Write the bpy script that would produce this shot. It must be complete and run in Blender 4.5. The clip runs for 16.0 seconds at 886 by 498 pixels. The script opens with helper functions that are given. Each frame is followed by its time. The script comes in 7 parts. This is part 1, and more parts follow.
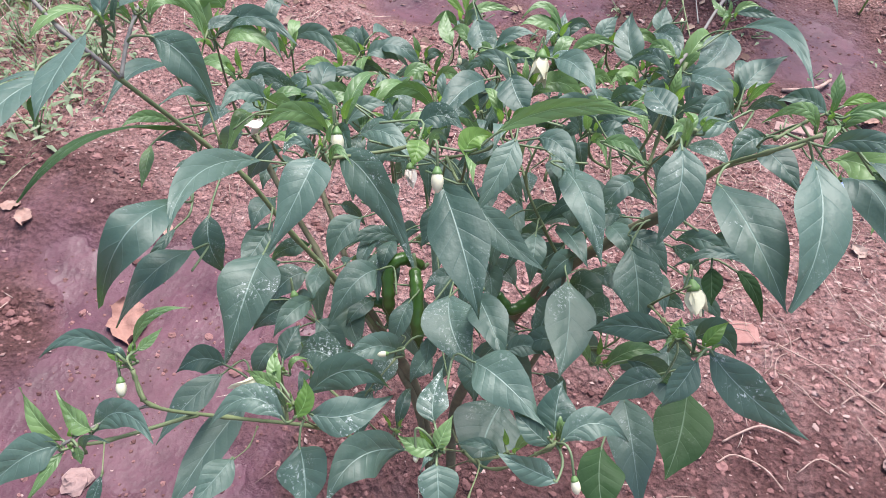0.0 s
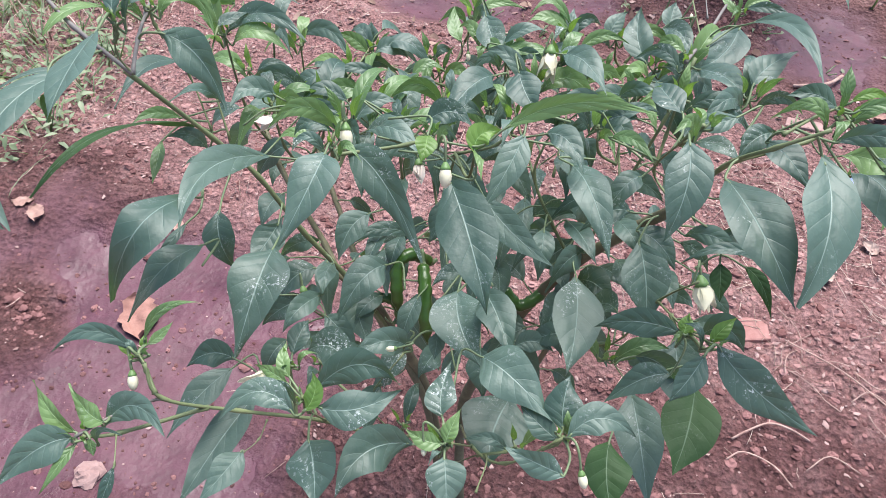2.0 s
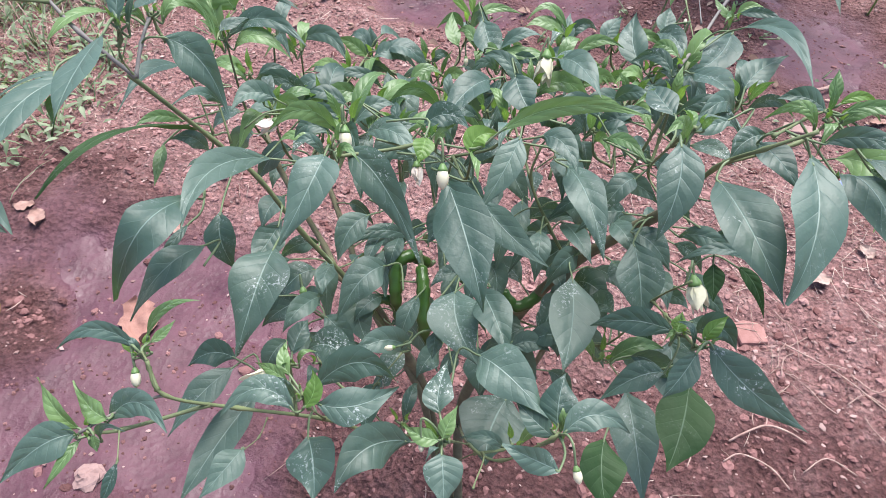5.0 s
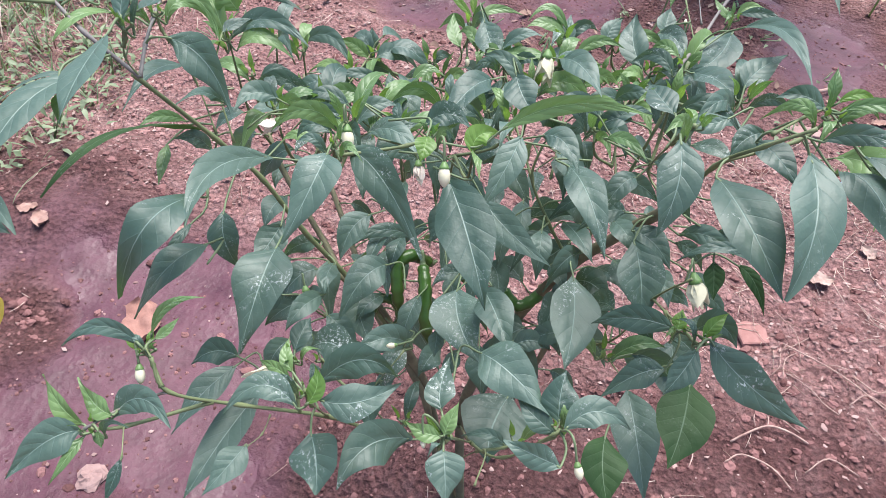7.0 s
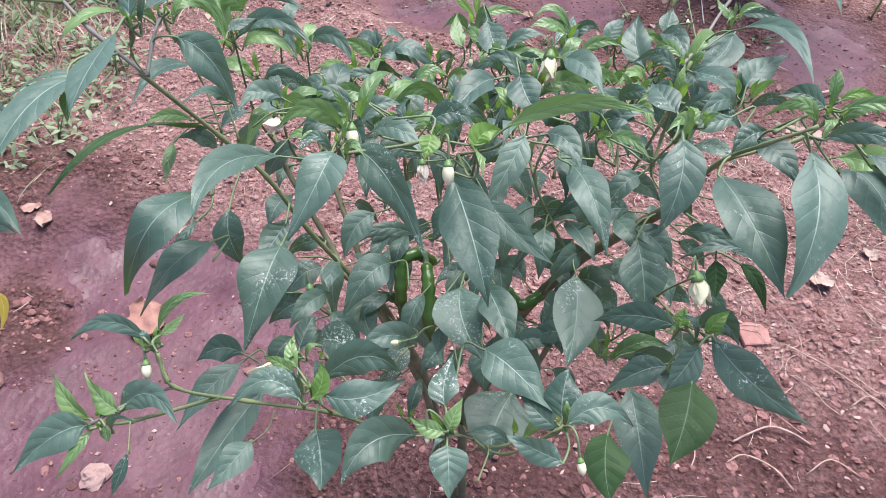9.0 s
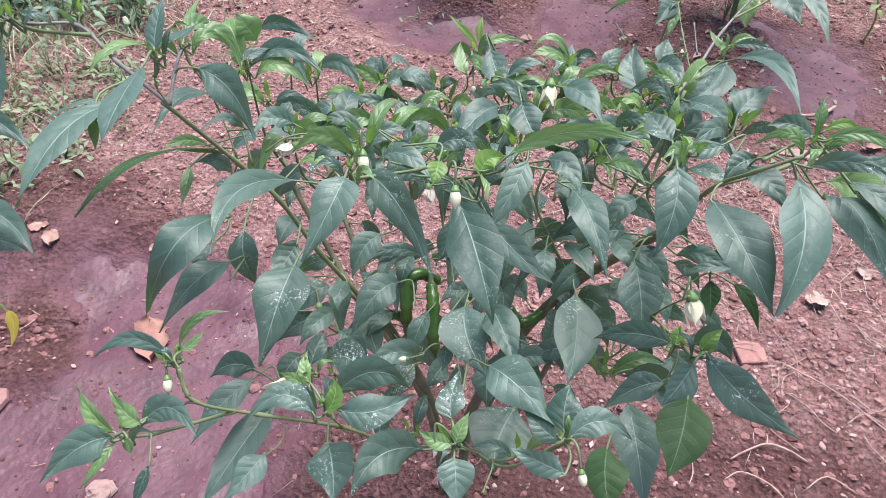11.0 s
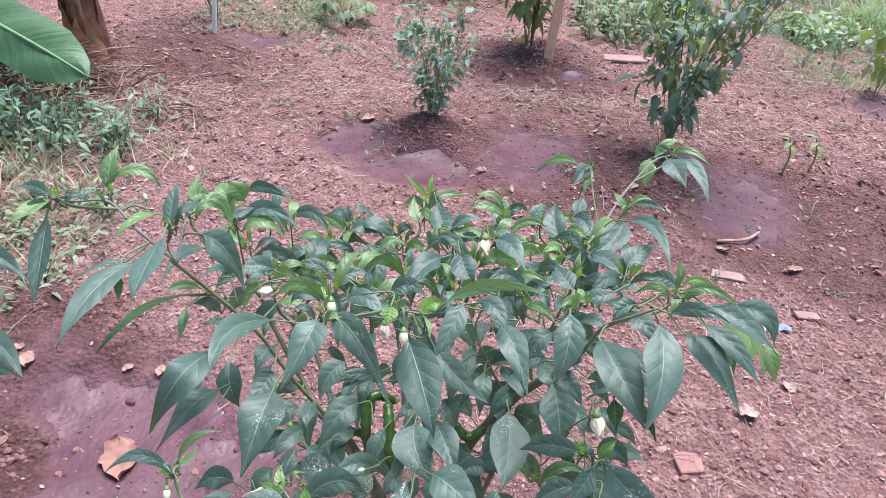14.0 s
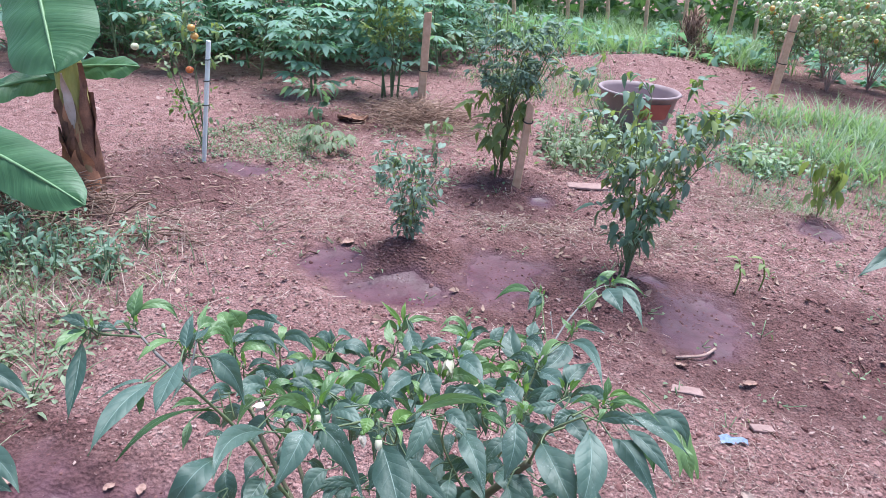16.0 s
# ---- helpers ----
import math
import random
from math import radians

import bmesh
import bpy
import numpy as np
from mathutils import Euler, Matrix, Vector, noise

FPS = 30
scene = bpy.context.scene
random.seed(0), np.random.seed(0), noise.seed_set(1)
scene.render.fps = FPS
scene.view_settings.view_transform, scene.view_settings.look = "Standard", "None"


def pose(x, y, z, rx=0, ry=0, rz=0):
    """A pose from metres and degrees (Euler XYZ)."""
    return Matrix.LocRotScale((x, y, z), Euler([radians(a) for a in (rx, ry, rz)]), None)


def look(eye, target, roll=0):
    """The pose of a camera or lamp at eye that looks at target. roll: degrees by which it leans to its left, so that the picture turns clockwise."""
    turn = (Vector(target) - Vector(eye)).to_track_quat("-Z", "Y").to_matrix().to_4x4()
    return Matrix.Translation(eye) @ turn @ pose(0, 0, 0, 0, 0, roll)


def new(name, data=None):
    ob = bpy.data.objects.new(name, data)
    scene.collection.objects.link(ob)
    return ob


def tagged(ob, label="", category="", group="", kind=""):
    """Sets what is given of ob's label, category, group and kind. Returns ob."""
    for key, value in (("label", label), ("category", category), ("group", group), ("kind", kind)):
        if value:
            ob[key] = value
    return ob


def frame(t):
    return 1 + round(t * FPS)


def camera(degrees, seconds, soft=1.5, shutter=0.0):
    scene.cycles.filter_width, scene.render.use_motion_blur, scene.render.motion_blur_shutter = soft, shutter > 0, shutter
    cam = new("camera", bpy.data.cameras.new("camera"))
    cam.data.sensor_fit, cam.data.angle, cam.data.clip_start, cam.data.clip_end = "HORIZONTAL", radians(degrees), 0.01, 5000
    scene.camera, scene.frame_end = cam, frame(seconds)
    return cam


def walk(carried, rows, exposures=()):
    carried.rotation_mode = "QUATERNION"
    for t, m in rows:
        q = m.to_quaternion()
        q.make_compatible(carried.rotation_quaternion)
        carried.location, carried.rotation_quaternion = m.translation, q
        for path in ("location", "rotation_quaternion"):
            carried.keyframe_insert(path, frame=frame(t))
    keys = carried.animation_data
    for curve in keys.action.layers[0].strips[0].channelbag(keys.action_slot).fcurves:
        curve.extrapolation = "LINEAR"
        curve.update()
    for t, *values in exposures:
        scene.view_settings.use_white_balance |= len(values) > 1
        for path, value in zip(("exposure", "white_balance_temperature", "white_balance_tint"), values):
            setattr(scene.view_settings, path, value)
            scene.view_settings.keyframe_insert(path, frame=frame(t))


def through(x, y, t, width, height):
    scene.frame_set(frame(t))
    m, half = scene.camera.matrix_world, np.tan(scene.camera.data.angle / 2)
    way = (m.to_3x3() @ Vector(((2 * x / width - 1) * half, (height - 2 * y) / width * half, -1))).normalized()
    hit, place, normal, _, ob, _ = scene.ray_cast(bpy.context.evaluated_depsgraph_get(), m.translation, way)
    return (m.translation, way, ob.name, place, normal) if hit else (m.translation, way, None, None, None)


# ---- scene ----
cam = camera(65.8, 16.0, soft=0.8)
PATH = [
    (0, (0.242, 0.321, 1.15), (0.033, 1.68, -0.302), 3.5),
    (0.5, (0.243, 0.318, 1.153), (0.019, 1.676, -0.298), 3.1),
    (1, (0.244, 0.318, 1.152), (0.018, 1.672, -0.302), 3.0),
    (1.5, (0.243, 0.317, 1.153), (0.011, 1.669, -0.302), 2.8),
    (2, (0.243, 0.319, 1.151), (0.01, 1.666, -0.309), 2.8),
    (2.5, (0.243, 0.319, 1.151), (0.01, 1.667, -0.309), 2.9),
    (3, (0.245, 0.318, 1.152), (0.022, 1.673, -0.302), 3.1),
    (3.5, (0.246, 0.316, 1.151), (0.019, 1.671, -0.302), 2.9),
    (4, (0.245, 0.315, 1.152), (0.016, 1.67, -0.302), 2.9),
    (6.5, (0.248, 0.305, 1.157), (0.007, 1.671, -0.284), 2.6),
    (7, (0.247, 0.306, 1.155), (0.007, 1.669, -0.289), 2.6),
    (7.5, (0.247, 0.304, 1.156), (0.004, 1.668, -0.287), 2.6),
    (8, (0.247, 0.302, 1.155), (0.002, 1.667, -0.286), 2.6),
    (10.5, (0.244, 0.299, 1.158), (-0.003, 1.668, -0.279), 2.4),
    (11, (0.243, 0.284, 1.174), (-0.007, 1.688, -0.229), 2.7),
    (11.5, (0.245, 0.273, 1.187), (-0.009, 1.702, -0.189), 2.6),
    (12, (0.246, 0.261, 1.202), (-0.005, 1.717, -0.146), 3.1),
    (12.5, (0.246, 0.262, 1.203), (-0.001, 1.725, -0.138), 3.3),
    (13, (0.247, 0.265, 1.201), (-0.003, 1.724, -0.144), 3.2),
    (13.5, (0.26, 0.249, 1.229), (0.03, 1.767, -0.052), 3.7),
    (14, (0.271, 0.199, 1.283), (0.068, 1.823, 0.133), 4.4),
    (14.5, (0.287, 0.133, 1.336), (0.077, 1.861, 0.35), 4.2),
    (15, (0.288, 0.093, 1.363), (0.075, 1.866, 0.46), 4.3),
    (15.5, (0.289, 0.07, 1.376), (0.064, 1.874, 0.541), 4.3),
    (16, (0.295, 0.083, 1.37), (0.111, 1.882, 0.516), 4.8),
]
walk(cam, [(t, look(eye, target, roll)) for t, eye, target, roll in PATH], ((0.0, 1.61, 6650, 9), (10.5, 1.62, 6650, 9), (13.0, 1.66, 6500, 10), (14.5, 1.63, 6300, 9), (16.0, 1.58, 5950, 6)))

# ---- light ----
world = bpy.data.worlds.new("overcast_sky")
world.use_nodes = True
scene.world = world
wn, wl = world.node_tree.nodes, world.node_tree.links
sky = wn.new("ShaderNodeTexSky")
sky.sky_type, sky.sun_disc = "NISHITA", False
sky.sun_elevation, sky.sun_rotation = radians(73), radians(19)
sky.air_density, sky.dust_density, sky.ozone_density = 1.0, 0.7, 2.2
wl.new(sky.outputs[0], wn["Background"].inputs[0])
wn["Background"].inputs[1].default_value = 0.075
sun = new("sun", bpy.data.lights.new("sun", "SUN"))
sun.data.energy, sun.data.angle, sun.data.color = 2.85, radians(42), (1.0, 1.0, 0.985)
sun.matrix_world = look((0.6, 1.7, 5.8), (0, 0, 0))


# ---- materials ----
def material(name, rough=0.7, spec=0.4):
    m = bpy.data.materials.new(name)
    m.use_nodes = True
    b = m.node_tree.nodes["Principled BSDF"]
    b.inputs["Roughness"].default_value = rough
    b.inputs["Specular IOR Level"].default_value = spec
    return m, m.node_tree.nodes, m.node_tree.links, b


def noise_node(n, l, scale, detail=5.0, vec=None, rough=0.6):
    t = n.new("ShaderNodeTexNoise")
    t.inputs["Scale"].default_value, t.inputs["Detail"].default_value, t.inputs["Roughness"].default_value = scale, detail, rough
    if vec is not None:
        l.new(vec, t.inputs["Vector"])
    return t


def ramp_node(n, l, fac, stops):
    r = n.new("ShaderNodeValToRGB")
    while len(r.color_ramp.elements) < len(stops):
        r.color_ramp.elements.new(0.5)
    for e, (p, c) in zip(r.color_ramp.elements, stops):
        e.position, e.color = p, (*c, 1)
    l.new(fac, r.inputs[0])
    return r


def mix_node(n, l, fac, a, b, mode="MIX"):
    m = n.new("ShaderNodeMix")
    m.data_type, m.blend_type = "RGBA", mode
    for k, v in ((0, fac), (6, a), (7, b)):
        if isinstance(v, (int, float)):
            m.inputs[k].default_value = v
        elif isinstance(v, tuple):
            m.inputs[k].default_value = (*v, 1)
        else:
            l.new(v, m.inputs[k])
    return m.outputs[2]


def math_node(n, l, op, a, b=0.0, c=0.0, clamp=False):
    m = n.new("ShaderNodeMath")
    m.operation, m.use_clamp = op, clamp
    for k, v in enumerate((a, b, c)):
        if isinstance(v, (int, float)):
            m.inputs[k].default_value = v
        else:
            l.new(v, m.inputs[k])
    return m.outputs[0]


def bump_node(n, l, height, strength, distance, b):
    k = n.new("ShaderNodeBump")
    k.inputs["Strength"].default_value, k.inputs["Distance"].default_value = strength, distance
    l.new(height, k.inputs["Height"])
    l.new(k.outputs[0], b.inputs["Normal"])


def plain_mat(name, dark, light, scale=20.0, rough=0.75, spec=0.3, bump=0.3, dist=0.004, island=False, metal=0.0):
    """Two tones through noise, with a fine relief."""
    m, n, l, b = material(name, rough, spec)
    co = n.new("ShaderNodeTexCoord").outputs["Object"]
    t = noise_node(n, l, scale, 6, co)
    fac = t.outputs[0]
    if island:
        g = n.new("ShaderNodeNewGeometry")
        fac = math_node(n, l, "MULTIPLY_ADD", g.outputs["Random Per Island"], 0.7, math_node(n, l, "MULTIPLY_ADD", fac, 0.6, -0.15))
    r = ramp_node(n, l, fac, [(0.25, dark), (0.75, light)])
    l.new(r.outputs[0], b.inputs["Base Color"])
    b.inputs["Metallic"].default_value = metal
    bump_node(n, l, noise_node(n, l, scale * 6, 4, co).outputs[0], bump, dist, b)
    return m


def soil_mat():
    """Red garden earth: pale and crumbly when dry, dark and smooth where it was watered."""
    m, n, l, b = material("red_soil", 0.9, 0.3)
    co = n.new("ShaderNodeTexCoord").outputs["Object"]
    wet = n.new("ShaderNodeAttribute")
    wet.attribute_name = "wet"
    big, mid, fine = noise_node(n, l, 1.3, 4, co), noise_node(n, l, 14, 6, co, 0.7), noise_node(n, l, 110, 5, co, 0.7)
    dry = ramp_node(n, l, mid.outputs[0], [(0.28, (0.170, 0.078, 0.077)), (0.5, (0.345, 0.178, 0.174)), (0.72, (0.54, 0.338, 0.328))]).outputs[0]
    dry = mix_node(n, l, math_node(n, l, "MULTIPLY", big.outputs[0], 0.55), dry, (0.36, 0.198, 0.188))
    dry = mix_node(n, l, 0.5, dry, ramp_node(n, l, fine.outputs[0], [(0.35, (0.1, 0.1, 0.1)), (0.65, (0.9, 0.88, 0.86))]).outputs[0], "OVERLAY")
    damp_shade = n.new("ShaderNodeAttribute")
    damp_shade.attribute_name = "damp_shade"
    # darkens the dry colour for damp, and for painted shade beneath plants
    dry = mix_node(n, l, math_node(n, l, "MULTIPLY", damp_shade.outputs["Fac"], 0.95), dry, mix_node(n, l, 1.0, dry, (0.43, 0.37, 0.385), "MULTIPLY"))
    wetc = ramp_node(n, l, mid.outputs[0], [(0.3, (0.070, 0.027, 0.037)), (0.7, (0.132, 0.053, 0.072))]).outputs[0]
    edge = math_node(n, l, "MULTIPLY_ADD", mid.outputs[0], 0.35, wet.outputs["Fac"])
    w = math_node(n, l, "MULTIPLY_ADD", edge, 2.1, -0.9, clamp=True)
    l.new(mix_node(n, l, w, dry, wetc), b.inputs["Base Color"])
    l.new(math_node(n, l, "MULTIPLY_ADD", w, 0.12, 0.22), b.inputs["Specular IOR Level"])
    r = math_node(n, l, "MULTIPLY_ADD", noise_node(n, l, 4, 5, co, 0.7).outputs[0], 1.5, -0.28, clamp=True)
    l.new(math_node(n, l, "MULTIPLY_ADD", w, math_node(n, l, "SUBTRACT", r, 0.93), 0.93), b.inputs["Roughness"])
    crumbs = n.new("ShaderNodeTexVoronoi")
    crumbs.inputs["Scale"].default_value = 70
    l.new(co, crumbs.inputs["Vector"])
    crisp = math_node(n, l, "MULTIPLY", math_node(n, l, "ADD", fine.outputs[0], crumbs.outputs[0]), math_node(n, l, "MULTIPLY_ADD", w, -0.95, 1.0))
    h = math_node(n, l, "MULTIPLY_ADD", mid.outputs[0], math_node(n, l, "MULTIPLY_ADD", w, -0.98, 1.1), crisp)
    bump_node(n, l, h, 1.0, 0.022, b)
    return m


def leaf_mat(name, dark, light, rough=0.4, through=0.3, glow=(0.25, 0.5, 0.04), island=True, veins=False, dust=0.0, spec=0.6):
    """A leaf: waxy on top, light shining through it. With veins it reads the leaf's own length and width."""
    m, n, l, b = material(name, rough, spec)
    g = n.new("ShaderNodeNewGeometry") if island else n.new("ShaderNodeObjectInfo")
    pick = g.outputs["Random Per Island"] if island else g.outputs["Random"]
    co = n.new("ShaderNodeTexCoord").outputs["Object"]
    tone = math_node(n, l, "MULTIPLY_ADD", noise_node(n, l, 70, 5, co, 0.7).outputs[0], 0.7, math_node(n, l, "MULTIPLY_ADD", pick, 0.75, -0.22))
    col = ramp_node(n, l, tone, [(0.1, dark), (0.9, light)]).outputs[0]
    if veins:
        uv = n.new("ShaderNodeUVMap")
        sep = n.new("ShaderNodeSeparateXYZ")
        l.new(uv.outputs[0], sep.inputs[0])
        u, v = sep.outputs[0], math_node(n, l, "ABSOLUTE", math_node(n, l, "MULTIPLY_ADD", sep.outputs[1], 2.0, -1.0))
        rib = math_node(n, l, "SUBTRACT", 1.0, math_node(n, l, "MULTIPLY", v, 24.0), clamp=True)
        phase = math_node(n, l, "SUBTRACT", math_node(n, l, "MULTIPLY", u, 6.5), math_node(n, l, "MULTIPLY", math_node(n, l, "POWER", v, 0.85), 1.25))
        saw = math_node(n, l, "ABSOLUTE", math_node(n, l, "SUBTRACT", math_node(n, l, "FRACT", phase), 0.5))
        side = math_node(n, l, "MULTIPLY", math_node(n, l, "SUBTRACT", 1.0, math_node(n, l, "MULTIPLY", saw, 24.0), clamp=True), math_node(n, l, "SUBTRACT", 1.0, math_node(n, l, "MULTIPLY", v, 0.85)))
        line = math_node(n, l, "MAXIMUM", rib, math_node(n, l, "MULTIPLY", side, 0.3), clamp=True)
        col = mix_node(n, l, math_node(n, l, "MULTIPLY", line, 0.85), col, tuple(min(1, c * 1.6 + 0.12) for c in light))
        if dust:
            spots = noise_node(n, l, 430, 3, co, 0.75)
            patch = noise_node(n, l, 26, 3, co)
            gate = math_node(n, l, "MULTIPLY_ADD", patch.outputs[0], 8.0, -4.35, clamp=True)
            s = math_node(n, l, "MULTIPLY", math_node(n, l, "MULTIPLY_ADD", spots.outputs[0], 12.0, -6.6, clamp=True), math_node(n, l, "MULTIPLY", gate, dust))
            col = mix_node(n, l, s, col, (0.62, 0.66, 0.64))
        hgt = math_node(n, l, "ADD", math_node(n, l, "MULTIPLY", math_node(n, l, "POWER", saw, 0.6), math_node(n, l, "MULTIPLY_ADD", v, -0.5, 1.0)), math_node(n, l, "MULTIPLY", line, -0.6))
        hgt = math_node(n, l, "ADD", hgt, math_node(n, l, "MULTIPLY", noise_node(n, l, 90, 3, co).outputs[0], 1.1))
        bump_node(n, l, hgt, 0.33, 0.002, b)
    else:
        bump_node(n, l, noise_node(n, l, 60, 3, co).outputs[0], 0.3, 0.003, b)
    l.new(col, b.inputs["Base Color"])
    t = n.new("ShaderNodeBsdfTranslucent")
    l.new(mix_node(n, l, 0.6, col, glow), t.inputs["Color"])
    mx = n.new("ShaderNodeMixShader")
    mx.inputs[0].default_value = through
    l.new(b.outputs[0], mx.inputs[1])
    l.new(t.outputs[0], mx.inputs[2])
    l.new(mx.outputs[0], n["Material Output"].inputs[0])
    return m


def banana_mat():
    """A broad leaf with fine veins running out from its midrib."""
    m, n, l, b = material("banana_leaf", 0.42, 0.5)
    uv = n.new("ShaderNodeUVMap")
    mp = n.new("ShaderNodeMapping")
    mp.inputs["Scale"].default_value = (34.0, 0.7, 1.0)
    l.new(uv.outputs[0], mp.inputs[0])
    ribs, big = noise_node(n, l, 1.0, 3, mp.outputs[0]), noise_node(n, l, 2.0, 3, uv.outputs[0])
    tone = math_node(n, l, "MULTIPLY_ADD", ribs.outputs[0], 0.7, math_node(n, l, "MULTIPLY", big.outputs[0], 0.3))
    col = ramp_node(n, l, tone, [(0.3, (0.045, 0.115, 0.055)), (0.7, (0.10, 0.21, 0.10))]).outputs[0]
    l.new(col, b.inputs["Base Color"])
    bump_node(n, l, ribs.outputs[0], 0.5, 0.01, b)
    t = n.new("ShaderNodeBsdfTranslucent")
    l.new(mix_node(n, l, 0.5, col, (0.25, 0.5, 0.12)), t.inputs["Color"])
    mx = n.new("ShaderNodeMixShader")
    mx.inputs[0].default_value = 0.35
    l.new(b.outputs[0], mx.inputs[1])
    l.new(t.outputs[0], mx.inputs[2])
    l.new(mx.outputs[0], n["Material Output"].inputs[0])
    return m


SOIL = soil_mat()
CLOD = plain_mat("soil_clods", (0.15, 0.068, 0.065), (0.36, 0.20, 0.19), 30, 0.95, 0.15, 0.6, 0.003, island=True)
# darker crumbs, for damp soil and for the shade painted under plants
DARKCLOD = plain_mat("dark_clods", (0.10, 0.042, 0.041), (0.24, 0.115, 0.112), 30, 0.85, 0.25, 0.6, 0.003, island=True)
STONE = plain_mat("pale_gravel", (0.16, 0.085, 0.082), (0.38, 0.25, 0.235), 40, 0.9, 0.2, 0.5, 0.002, island=True)
CHIP = plain_mat("dry_chips", (0.20, 0.112, 0.105), (0.42, 0.285, 0.265), 60, 0.9, 0.2, 0.4, 0.002, island=True)
STRAW = plain_mat("dry_straw", (0.26, 0.16, 0.135), (0.58, 0.44, 0.38), 50, 0.9, 0.2, 0.4, 0.002, island=True)
HAY = plain_mat("reddish_hay", (0.19, 0.11, 0.085), (0.44, 0.29, 0.225), 50, 0.9, 0.2, 0.4, 0.002, island=True)
TWIG = plain_mat("bare_twig", (0.25, 0.14, 0.125), (0.50, 0.35, 0.31), 60, 0.9, 0.2, 0.5, 0.003)
LITTER = plain_mat("dead_stalks", (0.13, 0.075, 0.062), (0.37, 0.245, 0.20), 50, 0.9, 0.2, 0.4, 0.002, island=True)
FADED = plain_mat("bleached_leaf", (0.24, 0.135, 0.115), (0.40, 0.25, 0.215), 40, 0.85, 0.2, 0.5, 0.003)
PALELITTER = plain_mat("pale_fallen_leaf", (0.28, 0.185, 0.16), (0.45, 0.33, 0.295), 40, 0.85, 0.2, 0.5, 0.003)
DRYLEAF = plain_mat("fallen_leaf", (0.21, 0.098, 0.084), (0.35, 0.188, 0.156), 40, 0.85, 0.25, 0.5, 0.003)
BRICK = plain_mat("brick_fragment", (0.25, 0.115, 0.105), (0.35, 0.185, 0.17), 60, 0.9, 0.2, 0.6, 0.002)
TIMBER = plain_mat("weathered_timber", (0.50, 0.29, 0.19), (0.74, 0.50, 0.36), 18, 0.85, 0.25, 0.5, 0.004)
PVC = plain_mat("white_pipe_plastic", (0.72, 0.72, 0.72), (0.84, 0.84, 0.83), 9, 0.45, 0.5, 0.05, 0.002)
TWINE = plain_mat("dark_twine", (0.03, 0.03, 0.03), (0.09, 0.08, 0.07), 90, 0.9, 0.1, 0.5, 0.002)
TUB = plain_mat("dark_tub_plastic", (0.23, 0.155, 0.16), (0.36, 0.26, 0.275), 6, 0.55, 0.45, 0.15, 0.003)
TUBRED = plain_mat("red_tub_stain", (0.30, 0.07, 0.06), (0.42, 0.12, 0.09), 9, 0.7, 0.3, 0.2, 0.003)
MATURE = leaf_mat("chili_leaf", (0.030, 0.066, 0.055), (0.082, 0.136, 0.114), 0.52, 0.25, (0.20, 0.38, 0.05), False, True, 0.42, 0.72)
DUSTY = leaf_mat("spotted_chili_leaf", (0.036, 0.073, 0.061), (0.093, 0.146, 0.121), 0.52, 0.25, (0.20, 0.38, 0.05), False, True, 1.0, 0.72)
YOUNG = leaf_mat("young_chili_leaf", (0.088, 0.160, 0.062), (0.176, 0.275, 0.107), 0.42, 0.3, (0.20, 0.42, 0.05), False, True, 0.25)
# matt leaf underside; its turn away from the sky is darkened into the green
SHADEDUNDER = leaf_mat("shaded_leaf_underside", (0.024, 0.058, 0.020), (0.044, 0.090, 0.032), 0.6, 0.22, (0.09, 0.22, 0.03), False, True, 0.1, 0.3)
SHOOT = leaf_mat("chili_shoot_leaf", (0.095, 0.19, 0.04), (0.175, 0.30, 0.07), 0.45, 0.4, (0.36, 0.60, 0.07), False, True)
MIDRIB = plain_mat("pale_midrib", (0.11, 0.20, 0.09), (0.18, 0.29, 0.14), 20, 0.5, 0.4, 0.1, 0.002)
STEM = plain_mat("green_stem", (0.085, 0.108, 0.050), (0.185, 0.215, 0.105), 40, 0.6, 0.4, 0.2, 0.001)
WOODSTEM = plain_mat("woody_chili_stem", (0.085, 0.080, 0.052), (0.20, 0.180, 0.110), 50, 0.7, 0.35, 0.4, 0.001)
STALK = plain_mat("pale_leaf_stalk", (0.095, 0.135, 0.07), (0.17, 0.215, 0.115), 40, 0.55, 0.4, 0.15, 0.001)
NODE = plain_mat("purple_grey_stem", (0.11, 0.09, 0.10), (0.24, 0.22, 0.20), 40, 0.65, 0.35, 0.2, 0.001)
PEPPER = plain_mat("green_pepper_skin", (0.025, 0.065, 0.012), (0.06, 0.13, 0.02), 14, 0.3, 0.5, 0.15, 0.001)
PETAL = leaf_mat("white_petal", (0.62, 0.57, 0.41), (0.78, 0.73, 0.56), 0.6, 0.25, (0.8, 0.8, 0.7))
WILTED = leaf_mat("wilted_petal", (0.70, 0.58, 0.52), (0.82, 0.74, 0.68), 0.7, 0.25, (0.8, 0.7, 0.6))
CALYX = leaf_mat("pale_calyx", (0.10, 0.19, 0.06), (0.17, 0.28, 0.10), 0.5, 0.25, (0.4, 0.6, 0.1))
BUSHLEAF = leaf_mat("bush_leaf", (0.075, 0.138, 0.098), (0.201, 0.294, 0.201), 0.45, 0.35, (0.22, 0.36, 0.09))
PALELEAF = leaf_mat("yellowing_leaf", (0.13, 0.185, 0.06), (0.27, 0.325, 0.13), 0.55, 0.35, (0.4, 0.5, 0.08))
PALEFOLIAGE = leaf_mat("yellow_leaf", (0.40, 0.30, 0.04), (0.55, 0.42, 0.08), 0.55, 0.35, (0.6, 0.5, 0.08), False, True)
